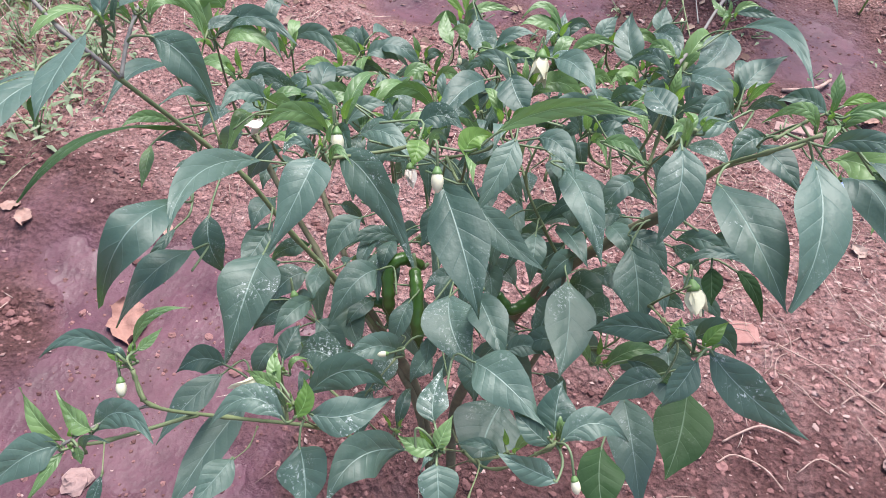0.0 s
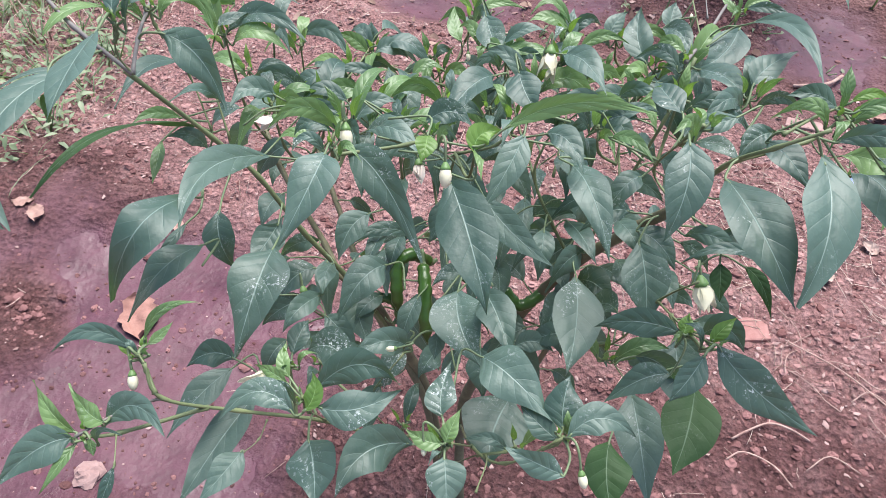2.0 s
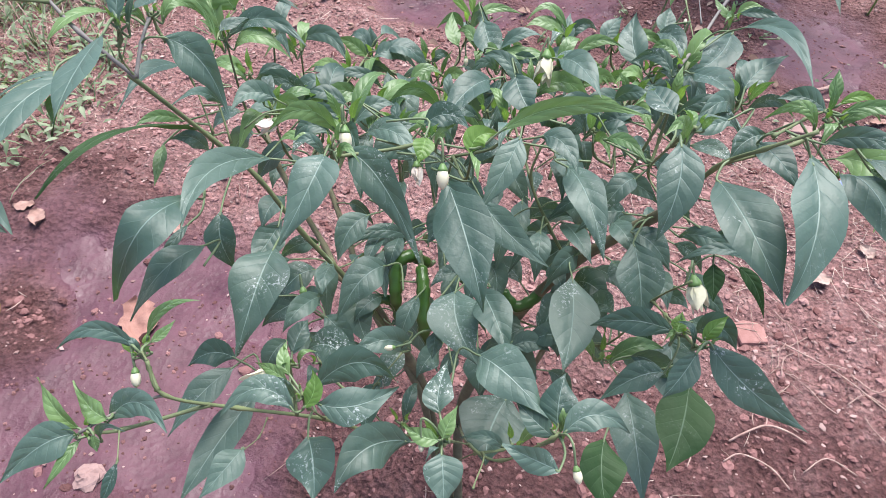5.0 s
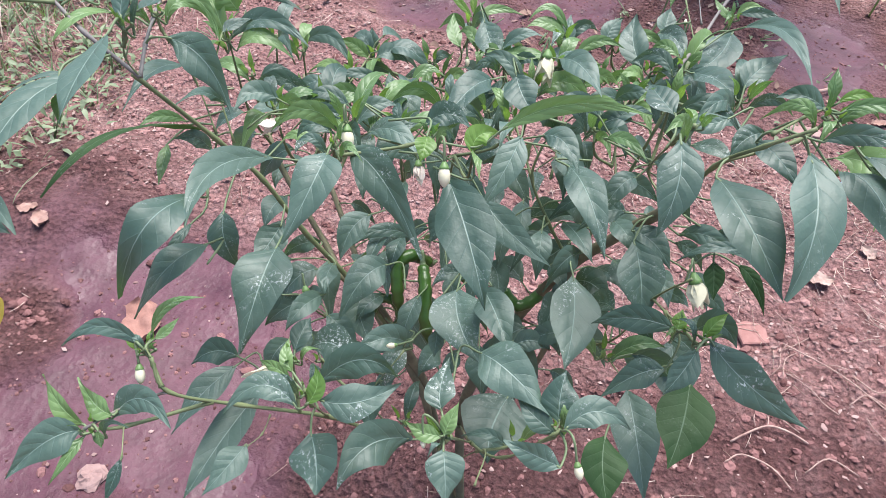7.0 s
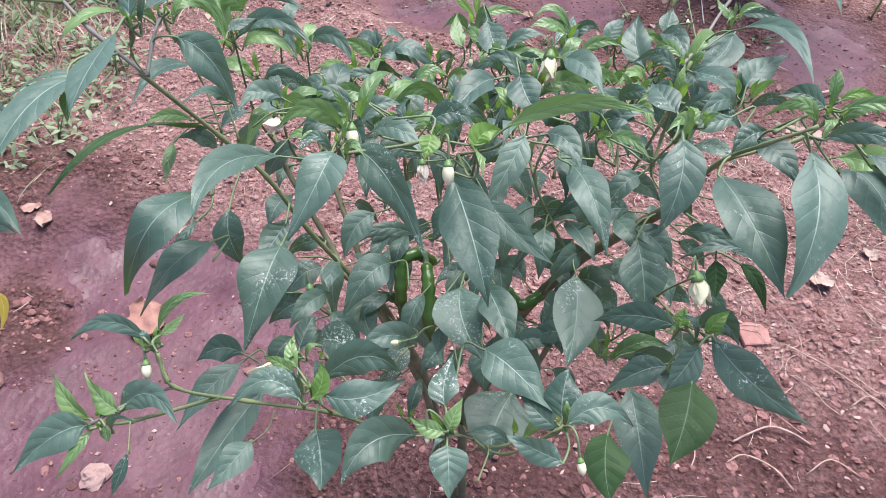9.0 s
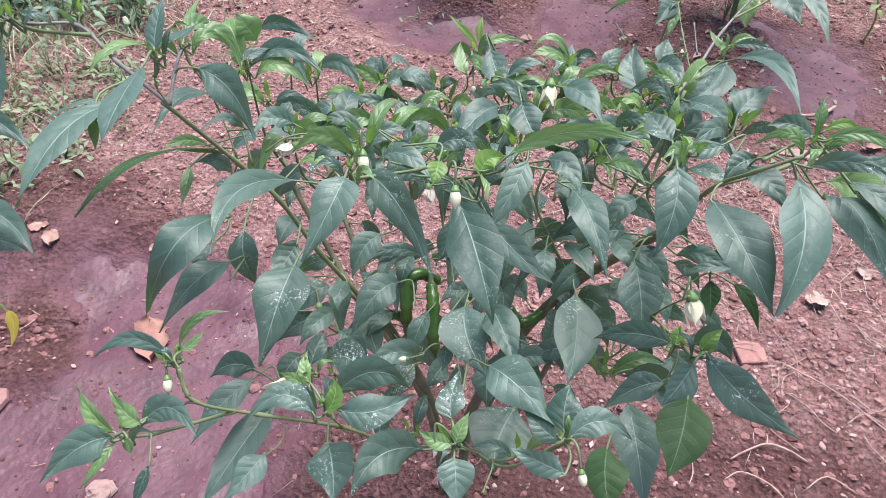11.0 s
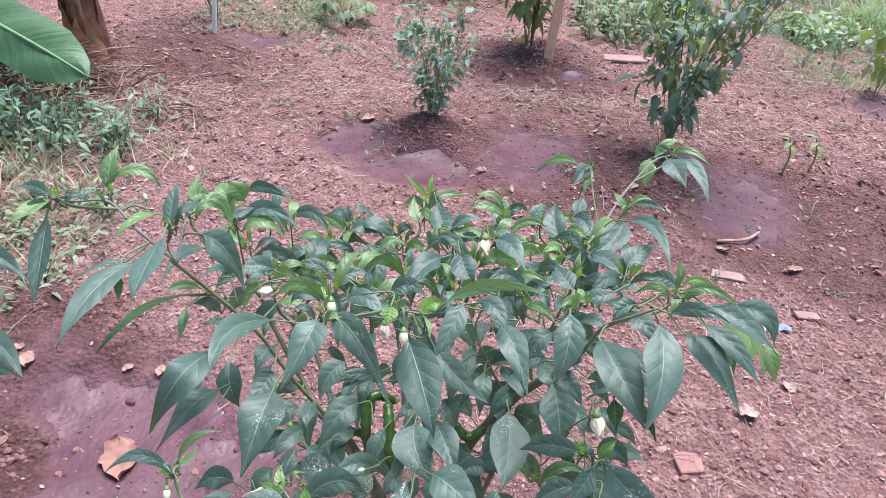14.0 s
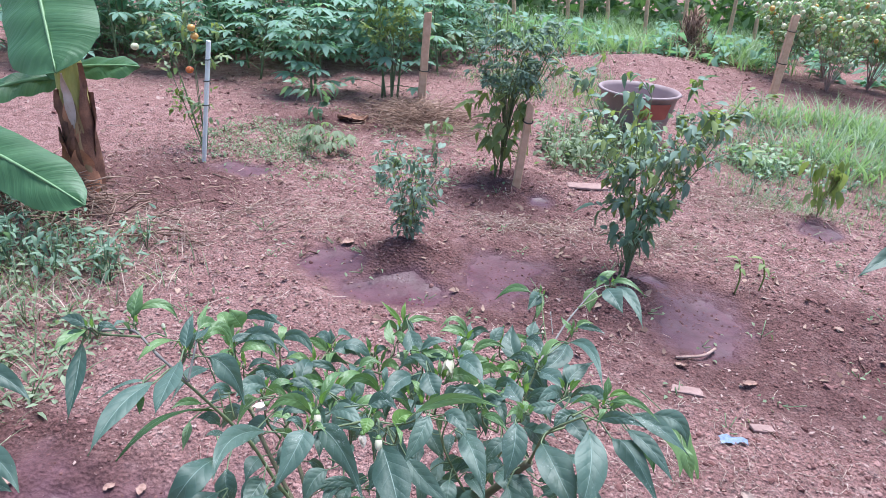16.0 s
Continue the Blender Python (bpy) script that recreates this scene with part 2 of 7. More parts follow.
WEED = leaf_mat("weed_leaf", (0.135, 0.175, 0.105), (0.30, 0.345, 0.225), 0.6, 0.35, (0.3, 0.5, 0.1))
GRASS = leaf_mat("grass_blade", (0.18, 0.25, 0.145), (0.35, 0.43, 0.28), 0.5, 0.4, (0.35, 0.6, 0.1))
CASSAVA = leaf_mat("cassava_leaf", (0.18, 0.315, 0.25), (0.31, 0.465, 0.39), 0.72, 0.45, (0.25, 0.5, 0.1))
TOMATOLEAF = leaf_mat("tomato_leaf", (0.17, 0.25, 0.16), (0.36, 0.44, 0.32), 0.55, 0.45, (0.3, 0.5, 0.12))
YELLOWLEAF = leaf_mat("yellow_green_leaf", (0.21, 0.28, 0.09), (0.40, 0.45, 0.17), 0.55, 0.4, (0.4, 0.5, 0.08))
CHILIFAR = leaf_mat("grey_green_bush_leaf", (0.10, 0.165, 0.125), (0.24, 0.32, 0.26), 0.62, 0.3, (0.22, 0.36, 0.12))
BANANA = banana_mat()


def trunk_mat():
    """Layered banana sheaths: olive where alive, orange to purple-brown where they dry, in long streaks."""
    m, n, l, b = material("banana_trunk", 0.65, 0.35)
    mp = n.new("ShaderNodeMapping")
    mp.inputs["Scale"].default_value = (11.0, 11.0, 3.2)
    l.new(n.new("ShaderNodeTexCoord").outputs["Object"], mp.inputs[0])
    t, fine = noise_node(n, l, 1.0, 4, mp.outputs[0], 0.55), noise_node(n, l, 9.0, 4, mp.outputs[0])
    f = math_node(n, l, "MULTIPLY_ADD", fine.outputs[0], 0.12, math_node(n, l, "SUBTRACT", t.outputs[0], 0.06))
    c = ramp_node(n, l, f, [(0.28, (0.10, 0.055, 0.05)), (0.36, (0.30, 0.22, 0.09)), (0.44, (0.42, 0.38, 0.13)), (0.54, (0.50, 0.46, 0.16)), (0.62, (0.40, 0.42, 0.15))])
    l.new(c.outputs[0], b.inputs["Base Color"])
    bump_node(n, l, fine.outputs[0], 0.5, 0.006, b)
    return m


TRUNK = trunk_mat()
WOODS = leaf_mat("hedge_leaf", (0.045, 0.105, 0.045), (0.210, 0.315, 0.150), 0.55, 0.4, (0.2, 0.4, 0.06))
SHEATH = plain_mat("dry_banana_sheath", (0.085, 0.042, 0.040), (0.34, 0.165, 0.11), 14, 0.85, 0.2, 0.6, 0.006)
PEELED = plain_mat("peeled_pink_sheath", (0.50, 0.34, 0.30), (0.74, 0.58, 0.54), 16, 0.8, 0.25, 0.4, 0.004)
SHEATHPALE = plain_mat("tan_banana_sheath", (0.26, 0.17, 0.09), (0.44, 0.29, 0.16), 7, 0.6, 0.35, 0.3, 0.004)
SHEATHORANGE = plain_mat("orange_banana_sheath", (0.26, 0.105, 0.07), (0.64, 0.31, 0.19), 14, 0.8, 0.25, 0.5, 0.005)
RED = plain_mat("ripe_tomato_skin", (0.45, 0.07, 0.03), (0.62, 0.18, 0.05), 12, 0.25, 0.5, 0.05, 0.001)
ORANGE = plain_mat("ripening_tomato_skin", (0.55, 0.24, 0.05), (0.68, 0.40, 0.12), 12, 0.3, 0.5, 0.05, 0.001)
UNRIPE = plain_mat("unripe_tomato_skin", (0.56, 0.54, 0.34), (0.76, 0.72, 0.50), 12, 0.3, 0.5, 0.05, 0.001)
WRAP = plain_mat("blue_white_foil", (0.035, 0.07, 0.24), (0.22, 0.27, 0.36), 45, 0.3, 0.6, 0.5, 0.004)


# ---- building helpers ----
class Bag:
    """Collects vertices and faces of many small pieces for one mesh."""

    def __init__(self):
        self.v, self.f, self.uv, self.count = [], [], [], 0

    def add(self, verts, faces, m=None, uv=None):
        verts = np.asarray(verts, float)
        if m is not None:
            m = np.array(m)
            verts = verts @ m[:3, :3].T + m[:3, 3]
        self.v.append(verts)
        self.f.extend([tuple(i + self.count for i in f) for f in faces])
        if uv is not None:
            self.uv.append(np.asarray(uv, float))
        self.count += len(verts)
        return self

    def mesh(self, name, mat, smooth=True):
        me = bpy.data.meshes.new(name)
        me.from_pydata(np.concatenate(self.v).tolist(), [], self.f)
        me.materials.append(mat)
        if smooth:
            me.polygons.foreach_set("use_smooth", [True] * len(me.polygons))
        if self.uv:
            uv = np.concatenate(self.uv)
            layer = me.uv_layers.new(name="leaf")
            idx = np.empty(len(me.loops), dtype=np.int32)
            me.loops.foreach_get("vertex_index", idx)
            layer.data.foreach_set("uv", uv[idx].ravel())
        me.update()
        return me


def part(name, bag, mat, parent=None, label="", smooth=True):
    ob = new(name, bag.mesh(name, mat, smooth))
    if parent is not None:
        ob.parent = parent
    if label:
        tagged(ob, label)
    return ob


def thing(name, label, category, at=(0, 0, 0), group="", kind=""):
    ob = new(name)
    ob.empty_display_size = 0.1
    ob.location = at
    return tagged(ob, label, category, group, kind)


def stuff(name, bag, mat, label, category, smooth=True):
    ob = new(name, bag.mesh(name, mat, smooth))
    return tagged(ob, label, category, kind="stuff")


def unit(v):
    v = np.asarray(v, float)
    return v / max(1e-9, np.linalg.norm(v))


def tube(points, radii, sides=7):
    """A tapered round limb along points."""
    pts = np.asarray(points, float)
    radii = np.full(len(pts), radii) if np.isscalar(radii) else np.asarray(radii, float)
    verts, faces, side = [], [], None
    for k, p in enumerate(pts):
        d = unit(pts[min(k + 1, len(pts) - 1)] - pts[max(k - 1, 0)])
        a = np.cross(d, (0.0, 0.0, 1.0)) if side is None else side - d * (side @ d)
        if np.linalg.norm(a) < 1e-3:
            a = np.cross(d, (0.0, 1.0, 0.0))
        side = unit(a)
        b = np.cross(d, side)
        for j in range(sides):
            w = 2 * math.pi * j / sides
            verts.append(p + radii[k] * (math.cos(w) * side + math.sin(w) * b))
    for k in range(len(pts) - 1):
        for j in range(sides):
            a, b = k * sides + j, k * sides + (j + 1) % sides
            faces.append((a, b, b + sides, a + sides))
    faces.append(tuple(range(sides))[::-1])
    faces.append(tuple(range((len(pts) - 1) * sides, len(pts) * sides)))
    return verts, faces


def bend(points, n=8):
    """A smooth line through the given points."""
    p = [np.asarray(q, float) for q in points]
    if len(p) == 2:
        return [p[0] + (p[1] - p[0]) * i / n for i in range(n + 1)]
    p = [2 * p[0] - p[1], *p, 2 * p[-1] - p[-2]]
    out = []
    for i in range(1, len(p) - 2):
        for k in range(n):
            t = k / n
            out.append(0.5 * (2 * p[i] + (p[i + 1] - p[i - 1]) * t + (2 * p[i - 1] - 5 * p[i] + 4 * p[i + 1] - p[i + 2]) * t * t + (3 * p[i] - p[i - 1] - 3 * p[i + 1] + p[i + 2]) * t**3))
    out.append(p[-2])
    return out


def blade(length, width, droop=0.2, fold=0.25, n=6, across=2, wave=0.0, shape=0.75, seed=0.0):
    """A leaf along +x from the origin, upper side to +z: pointed, folded on its midrib, drooping to the tip."""
    verts, uv, faces = [], [], []
    cols = 2 * across + 1
    for i in range(n + 1):
        u = i / n
        w = max(0.012, (math.sin(math.pi * u**shape) ** 0.85) * (1 - 0.28 * u)) * width * 0.56
        x, z0 = length * u * (1 - 0.12 * abs(droop) * u), -droop * length * u * u
        for j in range(cols):
            s = j / across - 1
            z = z0 + fold * abs(s) * w + wave * width * abs(s) * math.sin(9 * u + 5 * s + seed)
            verts.append((x, s * w, z))
            uv.append((u, 0.5 + 0.5 * s))
    for i in range(n):
        for j in range(cols - 1):
            a = i * cols + j
            faces.append((a, a + cols, a + cols + 1, a + 1))
    return verts, faces, uv


def aim(at, yaw, pitch=0.0, roll=0.0, scale=1.0):
    """A pose at a place, +x turned to yaw and raised by pitch, in degrees."""
    return pose(*at) @ pose(0, 0, 0, 0, 0, yaw) @ pose(0, 0, 0, 0, -pitch, 0) @ pose(0, 0, 0, roll, 0, 0) @ Matrix.Scale(scale, 4)


def lump(rng, size, flat=0.7, rings=3, seg=6):
    """An uneven clod or stone."""
    verts, faces = [(0, 0, -flat * size)], []
    for i in range(1, rings + 1):
        th = math.pi * i / (rings + 1)
        for j in range(seg):
            ph = 2 * math.pi * (j + 0.5 * (i % 2)) / seg
            r = size * rng.uniform(0.72, 1.2)
            verts.append((r * math.sin(th) * math.cos(ph), r * math.sin(th) * math.sin(ph), -flat * r * math.cos(th)))
    verts.append((0, 0, flat * size))
    last = len(verts) - 1
    for j in range(seg):
        k = (j + 1) % seg
        faces.append((0, 1 + k, 1 + j))
        for i in range(rings - 1):
            a, b = 1 + i * seg, 1 + (i + 1) * seg
            faces.append((a + j, a + k, b + k, b + j))
        faces.append((last, 1 + (rings - 1) * seg + j, 1 + (rings - 1) * seg + k))
    return verts, faces


def rock(rng, size, flat=0.6, rings=5, seg=9):
    """A rough stone or clod with a broken surface."""
    verts, faces, o = [], [], rng.uniform(0, 50)
    for i in range(rings + 2):
        th = math.pi * i / (rings + 1)
        for j in range(seg if 0 < i <= rings else 1):
            ph = 2 * math.pi * j / seg
            d = Vector((math.sin(th) * math.cos(ph), math.sin(th) * math.sin(ph), -math.cos(th)))
            q = d * size * (1 + 0.5 * noise.noise(d * 1.3 + Vector((o, 0, 0))) + 0.28 * noise.noise(d * 3.4 + Vector((0, o, 0))))
            verts.append((q.x, q.y, q.z * flat))
    last = len(verts) - 1
    for j in range(seg):
        k = (j + 1) % seg
        faces.append((0, 1 + k, 1 + j))
        for i in range(rings - 1):
            a, b = 1 + i * seg, 1 + (i + 1) * seg
            faces.append((a + j, a + k, b + k, b + j))
        faces.append((last, 1 + (rings - 1) * seg + j, 1 + (rings - 1) * seg + k))
    return verts, faces


# ---- ground ----
# watered hollows: centre, half sizes
WET = ((-0.62, 1.10, 0.56, 0.31), (-0.48, 0.88, 0.52, 0.30), (-0.40, 2.72, 0.23, 0.21), (-0.12, 2.53, 0.34, 0.17), (0.24, 2.80, 0.28, 0.33), (1.08, 2.62, 0.28, 0.36), (0.93, 2.9, 0.14, 0.12), (0.44, 3.74, 0.14, 0.13), (0.02, 3.84, 0.14, 0.08),
       (1.98, 3.72, 0.2, 0.11), (-1.30, 3.74, 0.25, 0.13))
# damp soil, plus shade painted in under the plant and tomato bushes
DAMP_SHADE = ((-0.97, 1.36, 0.36, 0.2), (-0.80, 1.04, 0.2, 0.15), (0.2, 0.85, 0.75, 0.32), (1.78, 2.62, 0.45, 0.42), (1.4, 2.6, 0.6, 0.4), (0.3, 0.5, 1.5, 0.36), (-0.6, 0.75, 0.7, 0.45), (0.75, 0.85, 0.5, 0.34), (1.0, 0.80, 0.5, 0.32), (0.45, 2.55, 0.7, 0.35), (-0.35, 0.74, 0.6, 0.16), (0.0, 0.80, 0.42, 0.26), (-0.85, 1.22, 0.35, 0.30), (-0.15, 2.8, 0.45, 0.36), (0.83, 2.7, 0.4, 0.36), (1.76, 2.46, 0.36, 0.36), (0.2, 3.95, 0.35, 0.3), (0.85, 0.70, 0.55, 0.42), (0.25, 0.62, 0.5, 0.3), (0.55, 2.75, 1.2, 0.55), (1.3, 2.35, 0.7, 0.4), (-1.5, 3.4, 0.6, 0.4), (-1.0, 4.9, 0.8, 0.3), (0.3, 3.7, 0.5, 0.3), (3.6, 8.0, 1.3, 0.7))
# heaps and hollows: centre, radius, height
HEAPS = ((-0.16, 2.80, 0.21, 0.08), (0.83, 2.72, 0.23, 0.065), (0.25, 3.98, 0.3, 0.06), (1.95, 3.85, 0.22, 0.06), (1.75, 8.3, 0.95, 0.21),
         (1.05, 8.1, 0.5, 0.11), (2.4, 9.7, 0.7, 0.12), (-0.72, 1.0, 0.09, -0.035), (-0.83, 1.32, 0.16, 0.03), (1.76, 2.46, 0.22, -0.07), (0.19, 0.86, 0.2, 0.05),
         (-2.2, 2.75, 0.6, 0.12))


DUG = ((-0.80, 1.04, 0.13), (-0.15, 2.86, 0.16), (0.82, 2.70, 0.15), (0.2, 3.95, 0.25), (0.19, 0.86, 0.2))


def wet_at(x, y):
    dug = max(math.exp(-((x - cx) ** 2 + (y - cy) ** 2) / (r * r)) for cx, cy, r in DUG)
    return -0.95 * dug + (0.38 * noise.noise((x * 5, y * 5, 5.0)) + 0.16 * noise.noise((x * 19, y * 19, 2.0)) if y < 6 else 0.0) + max(1.35 - math.hypot((x - cx) / rx, (y - cy) / ry) for cx, cy, rx, ry in WET)


def damp_at(x, y):
    return float(np.interp(y, (1.2, 2.0), (1.0, 0.85))) * min(1.0, max(0.0, 1.5 * max(1.2 - math.hypot((x - cx) / rx, (y - cy) / ry) for cx, cy, rx, ry in DAMP_SHADE) + 0.5 * noise.noise((x * 4, y * 4, 3.0))))


def height(x, y):
    z = 0.03 * noise.noise((x * 0.7, y * 0.7, 0)) + 0.012 * noise.noise((x * 3.1, y * 3.1, 4.0))
    crumb = 0.014 * noise.noise((x * 9, y * 9, 9.0)) + 0.010 * noise.noise((x * 22, y * 22, 2.0)) + 0.005 * noise.noise((x * 47, y * 47, 6.0))
    w = min(1.0, max(0.0, wet_at(x, y)))
    z += crumb * (1 - 0.85 * w) - 0.022 * w
    for cx, cy, r, h in HEAPS:
        d = math.hypot(x - cx, y - cy) / r
        if d < 2.5:
            z += h * math.exp(-d * d * 1.6) * (1 + (0.25 if r < 0.5 else 0) * noise.noise((x * 9, y * 9, 1.0)))
    return z


def steps(lo, a, b, hi, fine):
    """Lines that lie close together from a to b, and ever wider beyond."""
    mid = list(np.arange(a, b, fine))
    out, s = [], fine
    while (mid[-1] if not out else out[-1]) < hi:
        s *= 1.13
        out.append((mid[-1] if not out else out[-1]) + s)
    low, s = [], fine
    while (mid[0] if not low else low[-1]) > lo:
        s *= 1.13
        low.append((mid[0] if not low else low[-1]) - s)
    return low[::-1] + mid + out


gx, gy = steps(-120, -1.7, 2.3, 120, 0.017), steps(-30, 0.45, 4.2, 200, 0.017)
gv = [(x, y, height(x, y) if -8 < x < 10 and -2 < y < 16 else 0.0) for y in gy for x in gx]
nx = len(gx)
gf = [(j * nx + i, j * nx + i + 1, (j + 1) * nx + i + 1, (j + 1) * nx + i) for j in range(len(gy) - 1) for i in range(nx - 1)]
ground = part("ground", Bag().add(gv, gf), SOIL)
wet_attr = ground.data.attributes.new("wet", "FLOAT", "POINT")
wet_attr.data.foreach_set("value", [min(1.0, max(0.0, wet_at(x, y))) for x, y, _ in gv])
damp_shade_attr = ground.data.attributes.new("damp_shade", "FLOAT", "POINT")
damp_shade_attr.data.foreach_set("value", [damp_at(x, y) for x, y, _ in gv])
tagged(ground, "red garden earth, dry and crumbly with dark watered hollows", "ground", kind="structure")


def scatter(rng, n, box, keep=1.0):
    """Random places on the ground; keep: how many stay where it is wet."""
    out = []
    while len(out) < n:
        x, y = rng.uniform(box[0], box[1]), rng.uniform(box[2], box[3])
        if (wet_at(x, y) > 0.3 or (keep < 0.07 and damp_at(x, y) > 0.5 and rng.random() < 0.85)) and rng.random() > keep:
            continue
        out.append((x, y, height(x, y)))
    return out


rng = random.Random(3)
clods, dark_clods, gravel, chips, straw = Bag(), Bag(), Bag(), Bag(), Bag()
for box, n, lo, hi in (((-1.5, 2.2, 0.45, 1.9), 15000, 0.0020, 0.0105), ((-2.2, 3.0, 1.9, 4.2), 6000, 0.003, 0.012), ((-4, 5, 4.2, 9), 2600, 0.006, 0.018)):
    for x, y, z in scatter(rng, n, box, 0.08):
        s = lo * (hi / lo) ** (rng.random() ** 2.6)
        v, f = lump(rng, s, rng.uniform(0.35, 0.7), 2, 6) if s < 0.007 else rock(rng, s)
        (dark_clods if damp_at(x, y) > 0.3 else clods).add(v, f, pose(x, y, z + 0.1 * s, rng.uniform(-20, 20), rng.uniform(-20, 20), rng.uniform(0, 360)) @ Matrix.Diagonal((rng.uniform(0.7, 1.5), 1, 1, 1)))
for box, n, lo, hi in (((-1.5, 2.2, 0.45, 1.9), 9000, 0.0018, 0.0065), ((-2.2, 3.0, 1.9, 4.2), 7000, 0.003, 0.010), ((-4, 5, 4.2, 9), 1500, 0.008, 0.022)):
    for x, y, z in scatter(rng, n, box, 0.06):
        s = lo * (hi / lo) ** (rng.random() ** 2.6)
        v, f = lump(rng, s, rng.uniform(0.2, 0.5), 2, 5)
        gravel.add(v, f, pose(x, y, z + 0.1 * s, rng.uniform(-25, 25), rng.uniform(-25, 25), rng.uniform(0, 360)) @ Matrix.Diagonal((rng.uniform(0.7, 1.7), 1, 1, 1)))
for box, n, lo, hi in (((-1.5, 2.2, 0.45, 1.9), 5200, 0.005, 0.020), ((-2.2, 3.0, 1.9, 4.2), 9000, 0.007, 0.028), ((-4, 5, 4.2, 9), 4200, 0.015, 0.05)):
    for x, y, z in scatter(rng, n, box, 0.04):
        s = rng.uniform(lo, hi) * rng.uniform(0.6, 1)
        v, f, _ = blade(s, s * rng.uniform(0.3, 0.7), rng.uniform(-0.4, 0.4), rng.uniform(-0.5, 0.5), 2, 1)
        v2 = [(a, b, c - 0.0012) for a, b, c in v]
        k = len(v)
        rim = [(g[3], g[2], g[1], g[0]) for g in f]
        chips.add(v + v2, f + [tuple(i + k for i in g) for g in rim], aim((x, y, z + 0.004), rng.uniform(0, 360), rng.uniform(-12, 25), rng.uniform(-25, 25)))
for box, n, lo, hi in (((-1.5, 2.2, 0.45, 1.9), 850, 0.015, 0.06), ((-2.2, 3.0, 1.9, 4.2), 2000, 0.02, 0.09), ((-4, 5, 4.2, 9), 1500, 0.04, 0.15)):
    for x, y, z in scatter(rng, n, box, 0.05):
        a, s = rng.uniform(0, 2 * math.pi), rng.uniform(lo, hi)
        p = [(x + s * k / 2 * math.cos(a) + rng.uniform(-1, 1) * s * 0.06, y + s * k / 2 * math.sin(a) + rng.uniform(-1, 1) * s * 0.06) for k in range(3)]
        v, f = tube([(q[0], q[1], height(*q) + 0.004 + 0.008 * rng.random()) for q in p], 0.0006 + 0.00015 * y, 3)
        straw.add(v, f)
for cx, cy, rx, ry, n in ((0.95, 3.4, 0.5, 0.22, 500), (-0.65, 3.15, 0.45, 0.25, 320), (1.65, 4.1, 0.4, 0.35, 800), (0.35, 3.35, 0.3, 0.15, 400), (-0.5, 4.9, 0.6, 0.4, 500), (1.0, 2.4, 0.5, 0.2, 250), (-1.2, 2.9, 0.4, 0.25, 300), (0.75, 1.7, 0.6, 0.35, 350)):
    for k in range(n):
        x, y = rng.gauss(cx, rx * 0.55), rng.gauss(cy, ry * 0.55)
        if wet_at(x, y) > 0.3 or damp_at(x, y) > 0.45:
            continue
        a, s = rng.uniform(0, 2 * math.pi), rng.uniform(0.03, 0.12)
        p = [(x + s * k2 / 2 * math.cos(a + 0.3 * k2), y + s * k2 / 2 * math.sin(a + 0.3 * k2)) for k2 in range(3)]
        straw.add(*tube([(q[0], q[1], height(*q) + 0.004 + 0.012 * rng.random()) for q in p], 0.0005 + 0.00016 * y, 3))
for cx, cy, rx, n in ((-0.13, 2.82, 0.22, 420), (0.85, 2.72, 0.22, 300), (0.3, 2.75, 0.4, 330), (1.05, 2.65, 0.3, 260), (0.25, 3.85, 0.35, 200), (1.75, 2.5, 0.45, 260), (-0.80, 1.03, 0.17, 150), (-0.5, 1.0, 0.45, 420), (-0.3, 0.78, 0.4, 260), (0.9, 0.85, 0.4, 300), (-0.1, 2.55, 0.5, 220)):
    for k in range(n):
        x, y = rng.gauss(cx, rx * 0.6), rng.gauss(cy, rx * 0.45)
        s = rng.uniform(0.003, 0.011) * rng.uniform(0.3, 1) * (0.6 if wet_at(x, y) > 0.3 else 1)
        if wet_at(x, y) > 0.35 and y < 1.6 and rng.random() < 0.35:
            continue
        dark_clods.add(*rock(rng, s), pose(x, y, height(x, y) + 0.1 * s, 0, 0, rng.uniform(0, 360)))
stuff("soil_clods", clods, CLOD, "loose crumbs of red soil lying on the ground", "soil clods", False)
stuff("dark_clods", dark_clods, DARKCLOD, "dark crumbs of moist and shaded red soil", "soil clods", False)
stuff("gravel", gravel, STONE, "small pale pinkish stones strewn over the red soil", "gravel", False)
dead = Bag()
for k in range(2600):
    x, y = rng.uniform(-2.4, 2.6), rng.uniform(2.2, 6.2)
    if wet_at(x, y) > 0.5:
        continue
    s = rng.uniform(0.012, 0.045)
    v, f, _ = blade(s, s * rng.uniform(0.3, 0.7), rng.uniform(-0.5, 0.5), rng.uniform(-0.5, 0.5), 3, 1)
    dead.add(v, f, aim((x, y, height(x, y) + 0.006), rng.uniform(0, 360), rng.uniform(-12, 30), rng.uniform(-30, 30)))
stuff("dead_leaf_bits", dead, LITTER, "brown bits of dead leaves on the soil", "leaf litter")
stuff("dry_leaf_chips", chips, CHIP, "bleached bits of dead leaves and husks on the soil", "leaf litter")
stuff("dry_straw", straw, STRAW, "bleached stalks of dead grass on the soil", "straw")


# ---- the chili plant ----
PLANT_AT = (0.22, 0.86, height(0.22, 0.86) - 0.02)
plant = thing("chili_plant", "bushy chili plant with drooping leaves, white buds and green peppers", "chili plant", PLANT_AT)
ORIGIN = np.array(PLANT_AT)
STEMS = []
lrng = random.Random(2)
NODES = []


